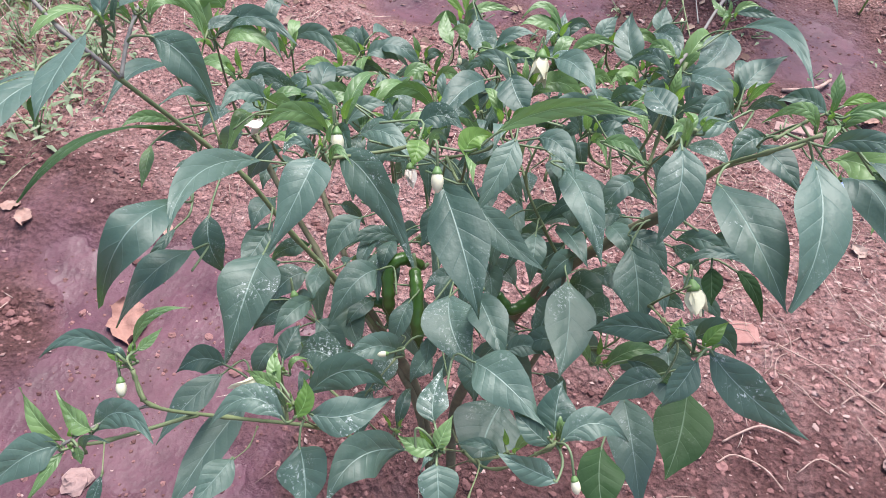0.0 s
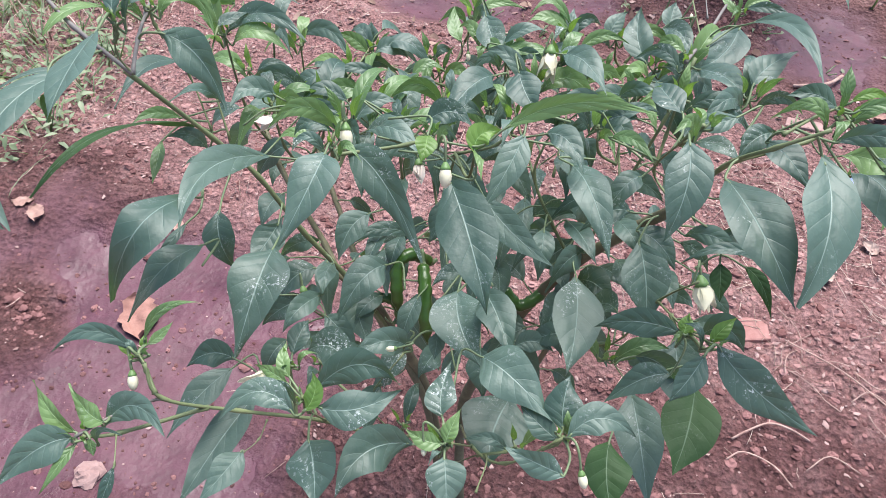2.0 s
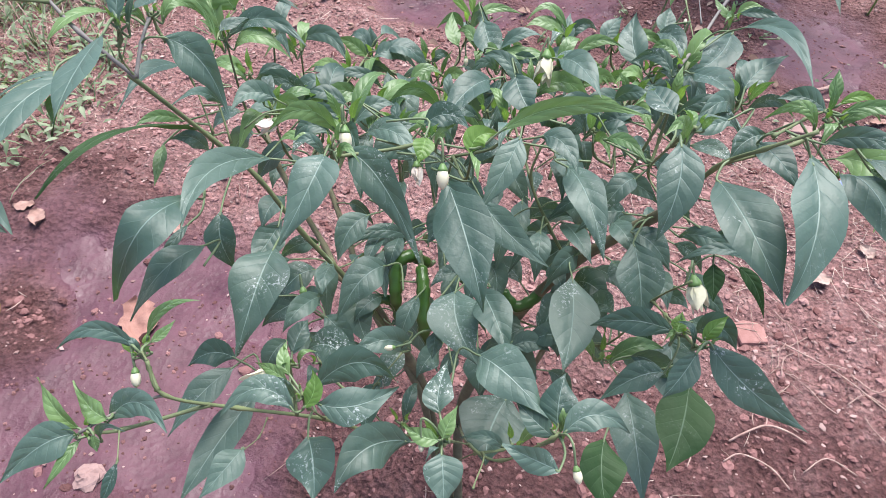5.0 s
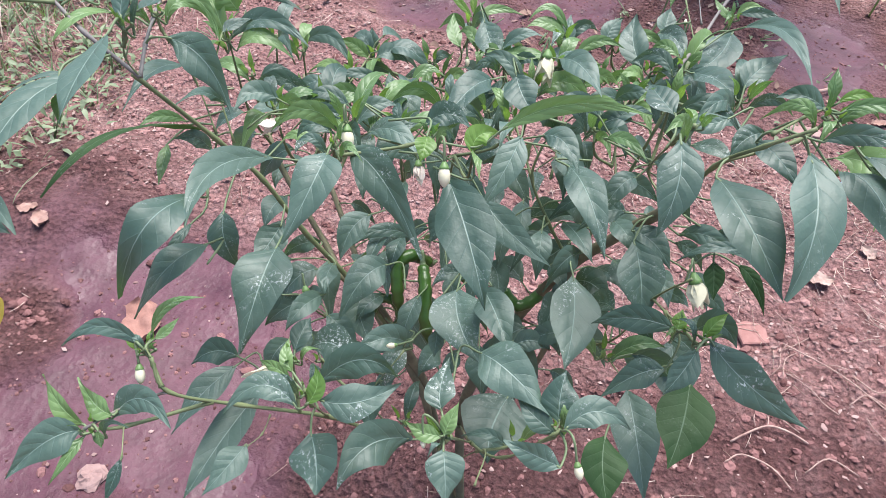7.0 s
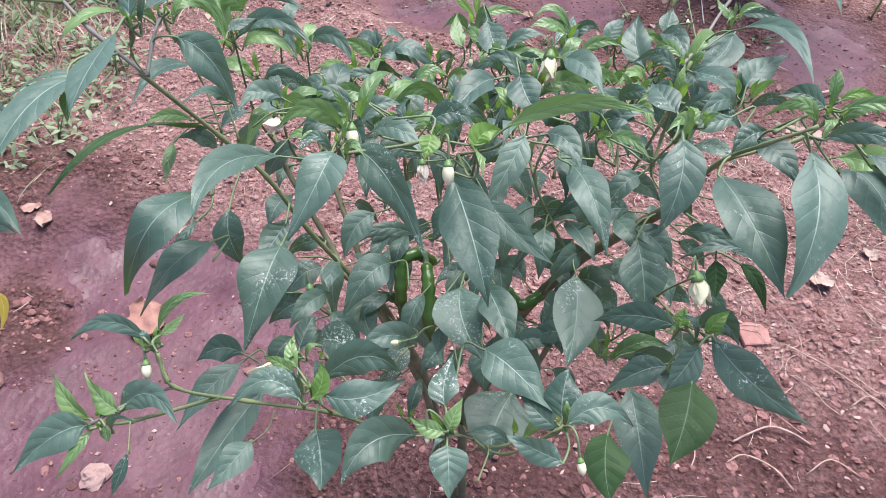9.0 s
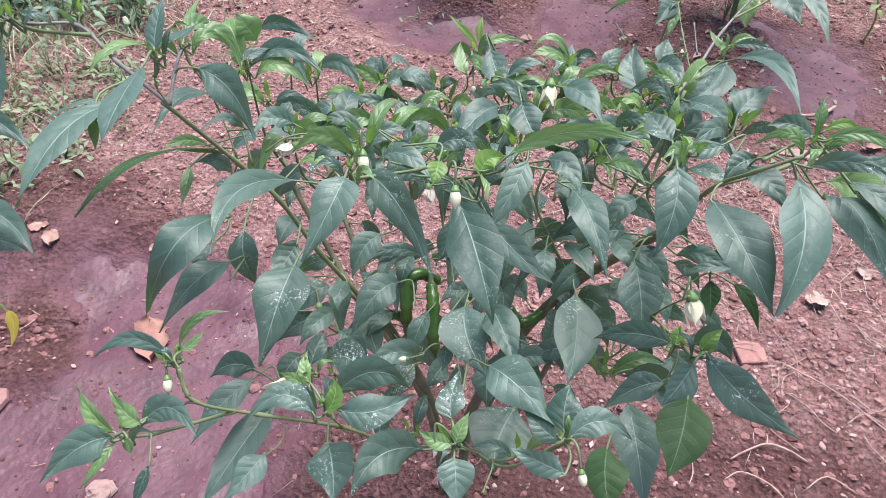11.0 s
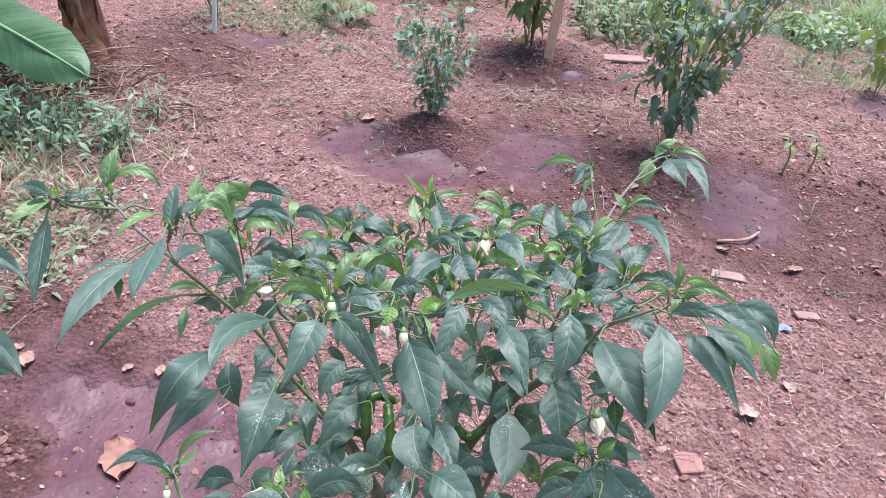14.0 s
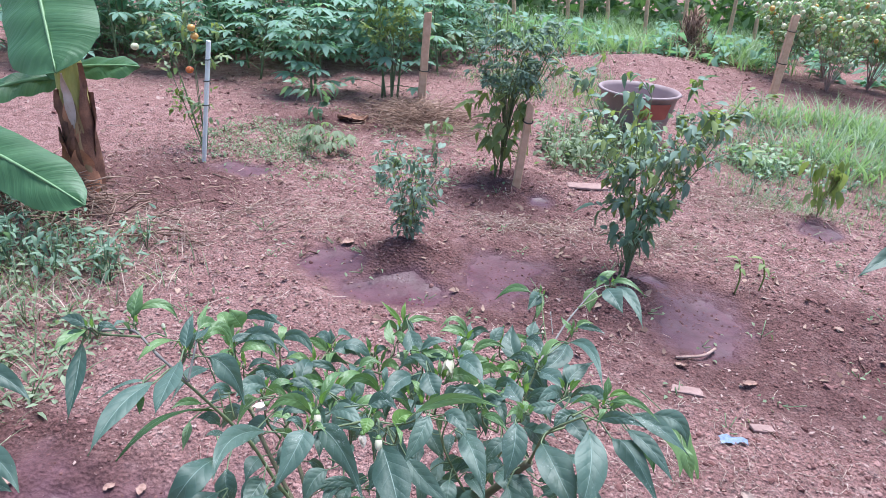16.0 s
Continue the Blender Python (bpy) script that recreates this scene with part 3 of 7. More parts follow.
def stem(points, r0, r1, mat):
    """A limb of the plant, from its thick end to its thin end."""
    line = [p - ORIGIN for p in bend(points, 6)]
    n = len(line) - 1
    radii = [r0 + (r1 - r0) * i / n + (0.0006 if i % 6 == 0 else 0) for i in range(n + 1)]
    part("stem", Bag().add(*tube(line, radii, 8)), mat, plant)
    NODES.append(line)
    STEMS.extend(line)


def outline(u):
    """How wide a chili leaf is along its length: rounded below, drawn out into a long point."""
    return float(np.interp(u, (0, 0.05, 0.12, 0.2, 0.28, 0.36, 0.43, 0.52, 0.62, 0.72, 0.82, 0.91, 1), (0.03, 0.16, 0.43, 0.70, 0.89, 0.98, 1.0, 0.94, 0.79, 0.58, 0.34, 0.15, 0.012)))


def leaf(base, mid, tip, width, mat, roll=0.0, n=14, across=4, parent=None, root=None):
    """One leaf along a bowed midrib, turned to the light, with wavy edges, a grooved midrib and a stalk."""
    b, m, t = (np.array(p) - ORIGIN for p in (base, mid, tip))
    c = 2 * m - 0.5 * (b + t)
    us = np.linspace(0, 1, n + 1)
    spine = [(1 - u) ** 2 * b + 2 * u * (1 - u) * c + u * u * t for u in us]
    length = sum(np.linalg.norm(spine[i + 1] - spine[i]) for i in range(n))
    light = np.array((0.0, -0.62, 0.78))
    skew, ph, wob, fold = lrng.uniform(-14, 14) + roll, lrng.uniform(0, 6), lrng.uniform(0.03, 0.075), lrng.uniform(0.30, 0.52)
    v, uv, side = [], [], None
    for i, u in enumerate(us):
        d = unit(spine[min(i + 1, n)] - spine[max(i - 1, 0)])
        s = np.cross(light, d)
        s = unit(s) if np.linalg.norm(s) > 0.25 else unit(side if side is not None else np.cross((0.0, -1.0, 0.1), d))
        if side is not None and s @ side < 0:
            s = -s
        side = unit(s if side is None else 0.5 * s + 0.5 * side)
        side = unit(side - d * (side @ d))
        up = np.cross(d, side)
        a = radians(skew * (0.6 + 0.8 * u))
        sd, nu = side * math.cos(a) + up * math.sin(a), up * math.cos(a) - side * math.sin(a)
        w = 0.5 * width * outline(u)
        for j in range(2 * across + 1):
            q = j / across - 1
            z = w * (fold * abs(q) - 0.24 * q * q) + width * wob * 1.25 * abs(q) ** 1.5 * math.sin(7.5 * u + ph + 2.2 * np.sign(q)) + 0.02 * width * math.sin(28 * u - 3 * abs(q)) * (1 - abs(q)) * abs(q) * 2
            v.append(spine[i] + sd * q * w * (1 + 0.03 * math.sin(17 * u + ph * q)) + nu * z)
            uv.append((u, 0.5 + 0.5 * q))
    k = 2 * across + 1
    f = [(i * k + j, i * k + k + j, i * k + k + j + 1, i * k + j + 1) for i in range(n) for j in range(2 * across)]
    ob = part("leaf", Bag().add(v, f, None, uv), mat, parent or plant)
    near = min(STEMS, key=lambda p: np.linalg.norm(p - b))
    gap = np.linalg.norm(near - b)
    if root is not None:
        line = bend([np.array(root) - ORIGIN, b, spine[1]], 4)
    elif gap < 0.05:
        start = unit(spine[1] - spine[0])
        line = bend([near, (near + b) / 2 - start * 0.15 * gap + np.array((0, 0, 0.1 * gap)), b, spine[1]], 4)
    else:
        back = b - unit(spine[1] - spine[0]) * 0.02
        line = bend([back + unit(near - back + 0.5 * (back - b)) * 0.03, back, b, spine[1]], 4)
    part("petiole", Bag().add(*tube(line, np.linspace(0.0010, 0.0008, len(line)), 5)), STALK, ob, "thin pale green leaf stalk")


def shoot(at, size, count, seed):
    """A growing tip: small bright leaves standing up, larger ones arching out below them."""
    r = random.Random(seed)
    p = np.array(at)
    turn = r.uniform(0, 6.28)
    low = [q for q in LIMB_POINTS if q[2] < p[2] - ORIGIN[2] - 0.015] or LIMB_POINTS
    foot = min(low, key=lambda q: np.linalg.norm((q + ORIGIN - p) * (1.8, 1.8, 0.8))) + ORIGIN
    stem([foot, (foot + p) / 2 + np.array((0.25, 0.25, -0.12)) * (p - foot), p], 0.0015, 0.0010, STEM)
    for k in range(count):
        inner = k < 3
        a = turn + k * 2.4
        reach = size * (0.40 + 0.16 * k if inner else r.uniform(0.9, 1.5))
        out = np.array((math.cos(a), math.sin(a), 0.0))
        rise = r.uniform(0.5, 0.9) if inner else r.uniform(-0.5, 0.2)
        tip = p + out * reach * (0.55 if inner else 0.92) + np.array((0, 0, rise * reach))
        mid = p + (tip - p) * 0.5 + np.array((0, 0, 0.06 if inner else r.uniform(0.16, 0.30))) * reach
        low = p + out * 0.006 - np.array((0, 0, 0.0 if inner else 0.012))
        leaf(low, mid, tip, reach * (r.uniform(0.18, 0.25) if inner else r.uniform(0.20, 0.29)), (SHOOT if k < 2 else YOUNG) if inner else (YOUNG if r.random() < 0.62 else MATURE if r.random() < 0.6 else DUSTY), r.uniform(-25, 25), 9, 3, root=p - np.array((0, 0, 0.004)))


def inner_leaf(node, seed):
    """A leaf that hangs from a limb inside the plant."""
    r = random.Random(seed)
    p = node + ORIGIN
    a = r.uniform(0, 6.28)
    s = r.uniform(0.055, 0.095)
    b = p + np.array((math.cos(a), math.sin(a), 0.5)) * 0.02
    t = b + np.array((math.cos(a) * 0.6, math.sin(a) * 0.6, r.uniform(-0.85, -0.2))) * s
    leaf(b, (b + t) / 2 + np.array((0, 0, 0.18 * s)), t, s * r.uniform(0.29, 0.37), MATURE, r.uniform(-30, 30), 9, 3)


def revolve(profile, sides=12):
    """A round body about +x from (distance, radius) pairs."""
    return tube([(d, 0, 0) for d, _ in profile], [max(1e-4, r) for _, r in profile], sides)


def along(at, way):
    """The pose that takes +x to a direction."""
    return Matrix.Translation(Vector(np.array(at) - ORIGIN)) @ Vector((1, 0, 0)).rotation_difference(Vector(way)).to_matrix().to_4x4()


def stalk_to(at, way, parent):
    a = np.array(at) - ORIGIN
    near = min(STEMS, key=lambda p: np.linalg.norm(p - a))
    root = near if np.linalg.norm(near - a) < 0.04 else a + unit(near - a) * 0.03
    lift = a - unit(way) * 0.012 + np.array((0, 0, 0.004))
    part("flower_stalk", Bag().add(*tube(bend([root, (root + lift) / 2 + np.array((0, 0, 0.006)), lift, a], 5), 0.0009, 6)), STALK, parent)


def bud(at, way, size):
    """A closed white bud in its green calyx."""
    m = along(at, way)
    ob = part("flower_bud", Bag().add(*revolve([(size * x, size * r) for x, r in ((0.1, 0.14), (0.25, 0.22), (0.45, 0.27), (0.65, 0.26), (0.85, 0.18), (0.96, 0.08), (1.0, 0.01))]), m), PETAL, plant, "closed white flower bud")
    part("calyx", Bag().add(*revolve([(size * x, size * r) for x, r in ((-0.12, 0.06), (-0.02, 0.13), (0.12, 0.20), (0.22, 0.235), (0.23, 0.2))], 10), m), CALYX, ob, "pale green calyx")
    stalk_to(at, way, ob)


def flower(at, way, size):
    """A drooping flower with five loose white petals."""
    r = random.Random(int(size * 1e5 + at[0] * 1e4))
    m, petals = along(at, way), Bag()
    for k in range(5):
        v, f, uv = blade(size * r.uniform(0.8, 1.15), size * 0.62, 0.3, -0.5, 6, 2, 0.06, 0.8, k)
        petals.add(v, f, m @ pose(0, 0, 0, 72 * k, 0, 0) @ pose(0, 0, size * 0.1, 0, r.uniform(-38, -8), 0))
    ob = part("flower", petals, PETAL if size > 0.021 else WILTED, plant, "drooping white flower")
    part("calyx", Bag().add(*revolve([(size * x, size * q) for x, q in ((-0.2, 0.05), (-0.08, 0.13), (0.05, 0.2), (0.16, 0.21), (0.17, 0.15))], 10), m), CALYX, ob, "pale green calyx")
    stalk_to(at, way, ob)


def pepper(points, radius):
    """A hanging green pepper, knobbly and tapering to its tip."""
    line = [p - ORIGIN for p in bend(points, 7)]
    n = len(line) - 1
    rad = [radius * (0.75 + 0.4 * math.sin(math.pi * min(1, 0.15 + i / n * 0.7)) + 0.10 * math.sin(i * 1.9) + 0.06 * math.sin(i * 3.1)) * (1 if i < n - 3 else (n - i + 0.25) / 3.4) for i in range(n + 1)]
    ob = part("green_pepper", Bag().add(*tube(line, rad, 12)), PEPPER, plant, "glossy dark green pepper")
    cap = bend([line[0] + (line[0] - line[2]) * 1.6 + np.array((0, 0, 0.01)), line[0] + (line[0] - line[2]) * 0.5, line[0]], 4)
    part("pepper_stalk", Bag().add(*tube(cap, np.linspace(0.0018, radius * 0.75, len(cap)), 7)), STALK, ob)


stem([(0.219, 0.784, -0.094), (0.176, 0.807, 0.127), (0.144, 0.795, 0.368), (0.118, 0.771, 0.494)], 0.0088, 0.0064, WOODSTEM)
stem([(0.118, 0.771, 0.494), (0.070, 0.753, 0.612), (0.034, 0.742, 0.683), (0.005, 0.733, 0.753), (-0.021, 0.720, 0.800), (-0.053, 0.686, 0.878)], 0.00300, 0.00168, STEM)
stem([(-0.044, 0.681, 0.880), (-0.080, 0.685, 0.908), (-0.115, 0.700, 0.925), (-0.141, 0.685, 0.930), (-0.154, 0.677, 0.936)], 0.00156, 0.00104, NODE)
stem([(-0.115, 0.700, 0.925), (-0.117, 0.711, 0.936), (-0.121, 0.719, 0.944)], 0.00075, 0.00056, STEM)
stem([(-0.044, 0.681, 0.880), (-0.048, 0.703, 0.893), (-0.060, 0.737, 0.894), (-0.071, 0.768, 0.892)], 0.00156, 0.00094, NODE)
stem([(-0.044, 0.681, 0.880), (-0.049, 0.679, 0.897), (-0.045, 0.682, 0.921)], 0.00075, 0.00049, STEM)
stem([(-0.029, 0.734, 0.795), (-0.050, 0.755, 0.832), (-0.052, 0.735, 0.883)], 0.00075, 0.00053, STEM)
stem([(-0.026, 0.753, 0.771), (-0.048, 0.784, 0.814), (-0.063, 0.835, 0.828), (-0.061, 0.871, 0.834)], 0.00094, 0.00053, STEM)
stem([(0.118, 0.771, 0.494), (0.094, 0.767, 0.560), (0.058, 0.766, 0.598), (0.030, 0.798, 0.606), (-0.028, 0.839, 0.672), (-0.088, 0.928, 0.680)], 0.0048, 0.0024, WOODSTEM)
stem([(0.144, 0.795, 0.368), (0.079, 0.808, 0.490), (0.028, 0.873, 0.548), (-0.040, 0.966, 0.612), (-0.077, 1.041, 0.659)], 0.0048, 0.0024, WOODSTEM)
stem([(0.219, 0.784, -0.094), (0.195, 0.817, 0.244), (0.212, 0.797, 0.415), (0.248, 0.807, 0.530), (0.294, 0.802, 0.638), (0.337, 0.778, 0.725), (0.355, 0.744, 0.784)], 0.008, 0.0048, WOODSTEM)
stem([(0.355, 0.744, 0.784), (0.363, 0.703, 0.862), (0.375, 0.667, 0.908), (0.396, 0.661, 0.929)], 0.00187, 0.00105, STEM)
stem([(0.355, 0.744, 0.784), (0.335, 0.775, 0.793), (0.328, 0.678, 0.899)], 0.00112, 0.00075, STEM)
stem([(0.294, 0.802, 0.638), (0.264, 0.819, 0.676), (0.240, 0.832, 0.719), (0.245, 0.841, 0.755)], 0.00187, 0.00112, STEM)
stem([(0.294, 0.802, 0.638), (0.322, 0.830, 0.717), (0.343, 0.840, 0.799), (0.356, 0.864, 0.848)], 0.00187, 0.00112, STEM)
stem([(0.357, 0.904, 0.820), (0.379, 0.958, 0.822), (0.406, 1.030, 0.829), (0.448, 1.108, 0.844), (0.478, 1.126, 0.850)], 0.00182, 0.00104, NODE)
stem([(0.373, 0.943, 0.820), (0.365, 1.025, 0.827), (0.363, 1.098, 0.826)], 0.00075, 0.00053, STEM)
stem([(0.380, 0.986, 0.823), (0.375, 1.028, 0.837)], 0.00073, 0.00052, NODE)
stem([(0.405, 1.016, 0.829), (0.414, 1.008, 0.821)], 0.00075, 0.00056, STEM)
stem([(0.212, 0.797, 0.415), (0.165, 0.821, 0.561), (0.156, 0.815, 0.670), (0.167, 0.798, 0.759)], 0.00225, 0.00112, STEM)
stem([(0.165, 0.821, 0.561), (0.122, 0.919, 0.638), (0.118, 0.994, 0.680), (0.131, 1.079, 0.724)], 0.00187, 0.00094, STEM)
stem([(0.240, 0.832, 0.719), (0.213, 0.900, 0.732), (0.189, 0.974, 0.750), (0.175, 1.017, 0.764)], 0.00150, 0.00075, STEM)
stem([(0.322, 0.830, 0.717), (0.319, 0.952, 0.715), (0.320, 1.054, 0.723)], 0.00112, 0.00075, STEM)
stem([(0.118, 0.771, 0.494), (0.061, 0.704, 0.606), (0.049, 0.690, 0.650)], 0.00112, 0.00068, STEM)
stem([(0.195, 0.817, 0.244), (0.160, 0.609, 0.577), (0.117, 0.560, 0.676), (0.067, 0.530, 0.723), (0.034, 0.508, 0.763), (0.024, 0.517, 0.786)], 0.00187, 0.00094, STEM)
stem([(0.034, 0.508, 0.763), (0.012, 0.498, 0.757), (-0.010, 0.476, 0.753)], 0.00104, 0.00083, NODE)
stem([(0.024, 0.517, 0.786), (0.020, 0.520, 0.790)], 0.00075, 0.00056, STEM)
stem([(0.117, 0.560, 0.676), (0.122, 0.526, 0.753)], 0.00075, 0.00060, STEM)
stem([(0.160, 0.609, 0.577), (0.140, 0.597, 0.652), (0.161, 0.630, 0.682)], 0.00075, 0.00060, STEM)
stem([(0.195, 0.817, 0.244), (0.228, 0.597, 0.612), (0.256, 0.555, 0.678), (0.290, 0.551, 0.739)], 0.00150, 0.00082, STEM)
stem([(0.228, 0.597, 0.612), (0.215, 0.529, 0.742)], 0.00075, 0.00056, STEM)
stem([(0.211, 0.639, 0.488), (0.241, 0.566, 0.663), (0.239, 0.527, 0.682)], 0.00075, 0.00056, STEM)
stem([(0.248, 0.807, 0.530), (0.329, 0.717, 0.626), (0.354, 0.692, 0.730), (0.371, 0.676, 0.777)], 0.00112, 0.00075, STEM)
stem([(0.354, 0.692, 0.730), (0.364, 0.639, 0.766), (0.375, 0.611, 0.789)], 0.00094, 0.00068, STEM)
stem([(0.329, 0.717, 0.626), (0.350, 0.660, 0.653)], 0.00075, 0.00056, STEM)
stem([(0.079, 0.543, 0.692), (0.079, 0.527, 0.692), (0.073, 0.514, 0.694)], 0.00056, 0.00037, STEM)
stem([(0.009, 0.487, 0.746), (0.017, 0.468, 0.742)], 0.00049, 0.00037, STEM)
stem([(0.121, 0.782, 0.444), (0.151, 0.785, 0.330), (0.169, 0.802, 0.096)], 0.0048, 0.0048, WOODSTEM)
stem([(0.294, 0.802, 0.638), (0.288, 0.772, 0.546), (0.244, 0.786, 0.318)], 0.0032, 0.0032, WOODSTEM)
stem([(0.077, 0.718, 0.772), (0.093, 0.687, 0.822), (0.097, 0.685, 0.849), (0.098, 0.709, 0.848)], 0.00112, 0.00075, STEM)
stem([(0.006, 0.812, 0.676), (0.009, 0.913, 0.708), (0.024, 0.984, 0.724), (0.026, 1.017, 0.726)], 0.00112, 0.00068, STEM)
stem([(0.107, 0.838, 0.684), (0.084, 0.909, 0.709), (0.083, 0.972, 0.717)], 0.00112, 0.00068, STEM)
stem([(0.258, 0.834, 0.721), (0.261, 0.935, 0.741), (0.251, 1.032, 0.759)], 0.00112, 0.00068, STEM)
stem([(0.314, 0.849, 0.736), (0.320, 0.926, 0.758), (0.334, 0.974, 0.772)], 0.00112, 0.00068, STEM)
stem([(0.390, 0.704, 0.893), (0.413, 0.729, 0.893), (0.427, 0.736, 0.898)], 0.00112, 0.00075, STEM)

leaf((-0.032, 0.650, 0.933), (-0.023, 0.603, 0.933), (-0.020, 0.571, 0.922), 0.027, MATURE)
leaf((-0.066, 0.649, 0.897), (-0.076, 0.603, 0.900), (-0.083, 0.553, 0.876), 0.029, MATURE)
leaf((-0.082, 0.660, 0.889), (-0.103, 0.645, 0.890), (-0.123, 0.627, 0.876), 0.010, MATURE, 40)
leaf((-0.069, 0.631, 0.895), (-0.067, 0.623, 0.889), (-0.066, 0.617, 0.880), 0.009, YOUNG)
leaf((-0.079, 0.718, 0.906), (-0.087, 0.692, 0.915), (-0.096, 0.672, 0.905), 0.014, YOUNG)
leaf((-0.041, 0.677, 0.927), (-0.046, 0.695, 0.938), (-0.052, 0.721, 0.946), 0.018, MATURE)
leaf((-0.117, 0.716, 0.941), (-0.095, 0.729, 0.947), (-0.073, 0.725, 0.931), 0.013, YOUNG)
leaf((-0.118, 0.711, 0.936), (-0.121, 0.721, 0.950), (-0.123, 0.744, 0.963), 0.021, YOUNG)
leaf((-0.155, 0.677, 0.937), (-0.170, 0.679, 0.944), (-0.188, 0.678, 0.943), 0.013, DUSTY)
leaf((-0.155, 0.675, 0.934), (-0.160, 0.656, 0.937), (-0.168, 0.633, 0.928), 0.019, YOUNG)
leaf((-0.155, 0.666, 0.924), (-0.137, 0.625, 0.909), (-0.126, 0.586, 0.882), 0.022, MATURE)
leaf((-0.031, 0.705, 0.900), (-0.001, 0.699, 0.889), (0.023, 0.677, 0.862), 0.028, MATURE)
leaf((-0.046, 0.704, 0.919), (-0.046, 0.724, 0.916), (-0.047, 0.753, 0.912), 0.011, MATURE)
leaf((-0.071, 0.768, 0.892), (-0.077, 0.790, 0.897), (-0.082, 0.817, 0.898), 0.010, YOUNG)
leaf((-0.072, 0.765, 0.892), (-0.066, 0.782, 0.894), (-0.057, 0.789, 0.884), 0.018, YOUNG)
leaf((-0.068, 0.757, 0.883), (-0.053, 0.790, 0.885), (-0.034, 0.781, 0.854), 0.016, YOUNG)
leaf((-0.061, 0.871, 0.834), (-0.069, 0.869, 0.849), (-0.077, 0.868, 0.863), 0.030, YOUNG)
leaf((-0.069, 0.895, 0.832), (-0.042, 0.889, 0.847), (0.001, 0.877, 0.840), 0.015, MATURE)
leaf((-0.063, 0.836, 0.829), (-0.055, 0.849, 0.833), (-0.040, 0.860, 0.835), 0.012, MATURE)
leaf((-0.067, 0.853, 0.812), (-0.027, 0.856, 0.838), (0.022, 0.838, 0.825), 0.021, MATURE)
leaf((-0.057, 0.758, 0.842), (-0.063, 0.722, 0.857), (-0.066, 0.677, 0.850), 0.017, MATURE)
leaf((-0.029, 0.759, 0.808), (-0.038, 0.742, 0.829), (-0.044, 0.711, 0.837), 0.012, MATURE)
leaf((-0.001, 0.806, 0.786), (-0.022, 0.798, 0.796), (-0.032, 0.775, 0.790), 0.022, MATURE)
leaf((-0.045, 0.761, 0.771), (-0.060, 0.669, 0.841), (-0.086, 0.594, 0.832), 0.019, SHADEDUNDER, 35)
leaf((-0.073, 0.761, 0.781), (-0.086, 0.745, 0.795), (-0.096, 0.723, 0.796), 0.011, YOUNG)
leaf((-0.068, 0.719, 0.788), (-0.063, 0.699, 0.784), (-0.059, 0.679, 0.777), 0.011, YOUNG)
leaf((0.038, 0.700, 0.808), (0.019, 0.646, 0.836), (0.028, 0.582, 0.838), 0.025, DUSTY)
leaf((0.010, 0.630, 0.822), (0.008, 0.572, 0.846), (-0.025, 0.562, 0.779), 0.032, MATURE)
leaf((-0.004, 0.635, 0.789), (-0.008, 0.615, 0.787), (-0.019, 0.606, 0.773), 0.008, MATURE)
leaf((0.014, 0.622, 0.783), (0.001, 0.585, 0.791), (-0.032, 0.571, 0.741), 0.026, MATURE)
leaf((-0.001, 0.673, 0.766), (0.008, 0.650, 0.758), (0.018, 0.645, 0.731), 0.027, MATURE)
leaf((-0.035, 0.731, 0.776), (-0.046, 0.728, 0.792), (-0.057, 0.713, 0.799), 0.015, MATURE)
leaf((-0.027, 0.730, 0.763), (-0.037, 0.719, 0.775), (-0.043, 0.704, 0.779), 0.009, MATURE)
leaf((0.057, 0.644, 0.769), (0.059, 0.603, 0.768), (0.053, 0.564, 0.733), 0.044, DUSTY)
leaf((0.030, 0.706, 0.727), (0.024, 0.690, 0.718), (0.017, 0.662, 0.712), 0.029, MATURE)
leaf((0.099, 0.663, 0.853), (0.098, 0.635, 0.849), (0.085, 0.600, 0.821), 0.034, MATURE)
leaf((0.101, 0.695, 0.833), (0.136, 0.673, 0.827), (0.173, 0.638, 0.787), 0.029, DUSTY)
leaf((0.099, 0.752, 0.805), (0.126, 0.744, 0.819), (0.155, 0.722, 0.809), 0.020, MATURE)
leaf((0.164, 0.691, 0.860), (0.165, 0.680, 0.858), (0.164, 0.670, 0.852), 0.016, SHOOT)
leaf((0.196, 0.701, 0.843), (0.199, 0.709, 0.853), (0.213, 0.715, 0.854), 0.019, SHOOT)
leaf((0.213, 0.707, 0.860), (0.257, 0.707, 0.891), (0.308, 0.679, 0.910), 0.014, YOUNG, 30)
leaf((0.181, 0.684, 0.831), (0.205, 0.642, 0.817), (0.226, 0.602, 0.787), 0.042, MATURE)
leaf((0.228, 0.742, 0.835), (0.221, 0.716, 0.822), (0.207, 0.690, 0.798), 0.024, MATURE)
leaf((0.267, 0.766, 0.794), (0.287, 0.725, 0.800), (0.307, 0.682, 0.775), 0.030, MATURE)
leaf((0.243, 0.761, 0.823), (0.261, 0.751, 0.828), (0.277, 0.727, 0.817), 0.022, MATURE)
leaf((0.200, 0.764, 0.745), (0.229, 0.738, 0.734), (0.270, 0.722, 0.716), 0.027, MATURE)
leaf((0.099, 0.750, 0.714), (0.086, 0.730, 0.710), (0.080, 0.709, 0.688), 0.027, MATURE)
leaf((0.138, 0.775, 0.666), (0.106, 0.761, 0.685), (0.082, 0.738, 0.679), 0.015, MATURE)
leaf((0.126, 0.711, 0.693), (0.110, 0.685, 0.698), (0.095, 0.656, 0.671), 0.033, MATURE)
leaf((0.160, 0.781, 0.720), (0.161, 0.762, 0.704), (0.155, 0.750, 0.690), 0.021, MATURE)
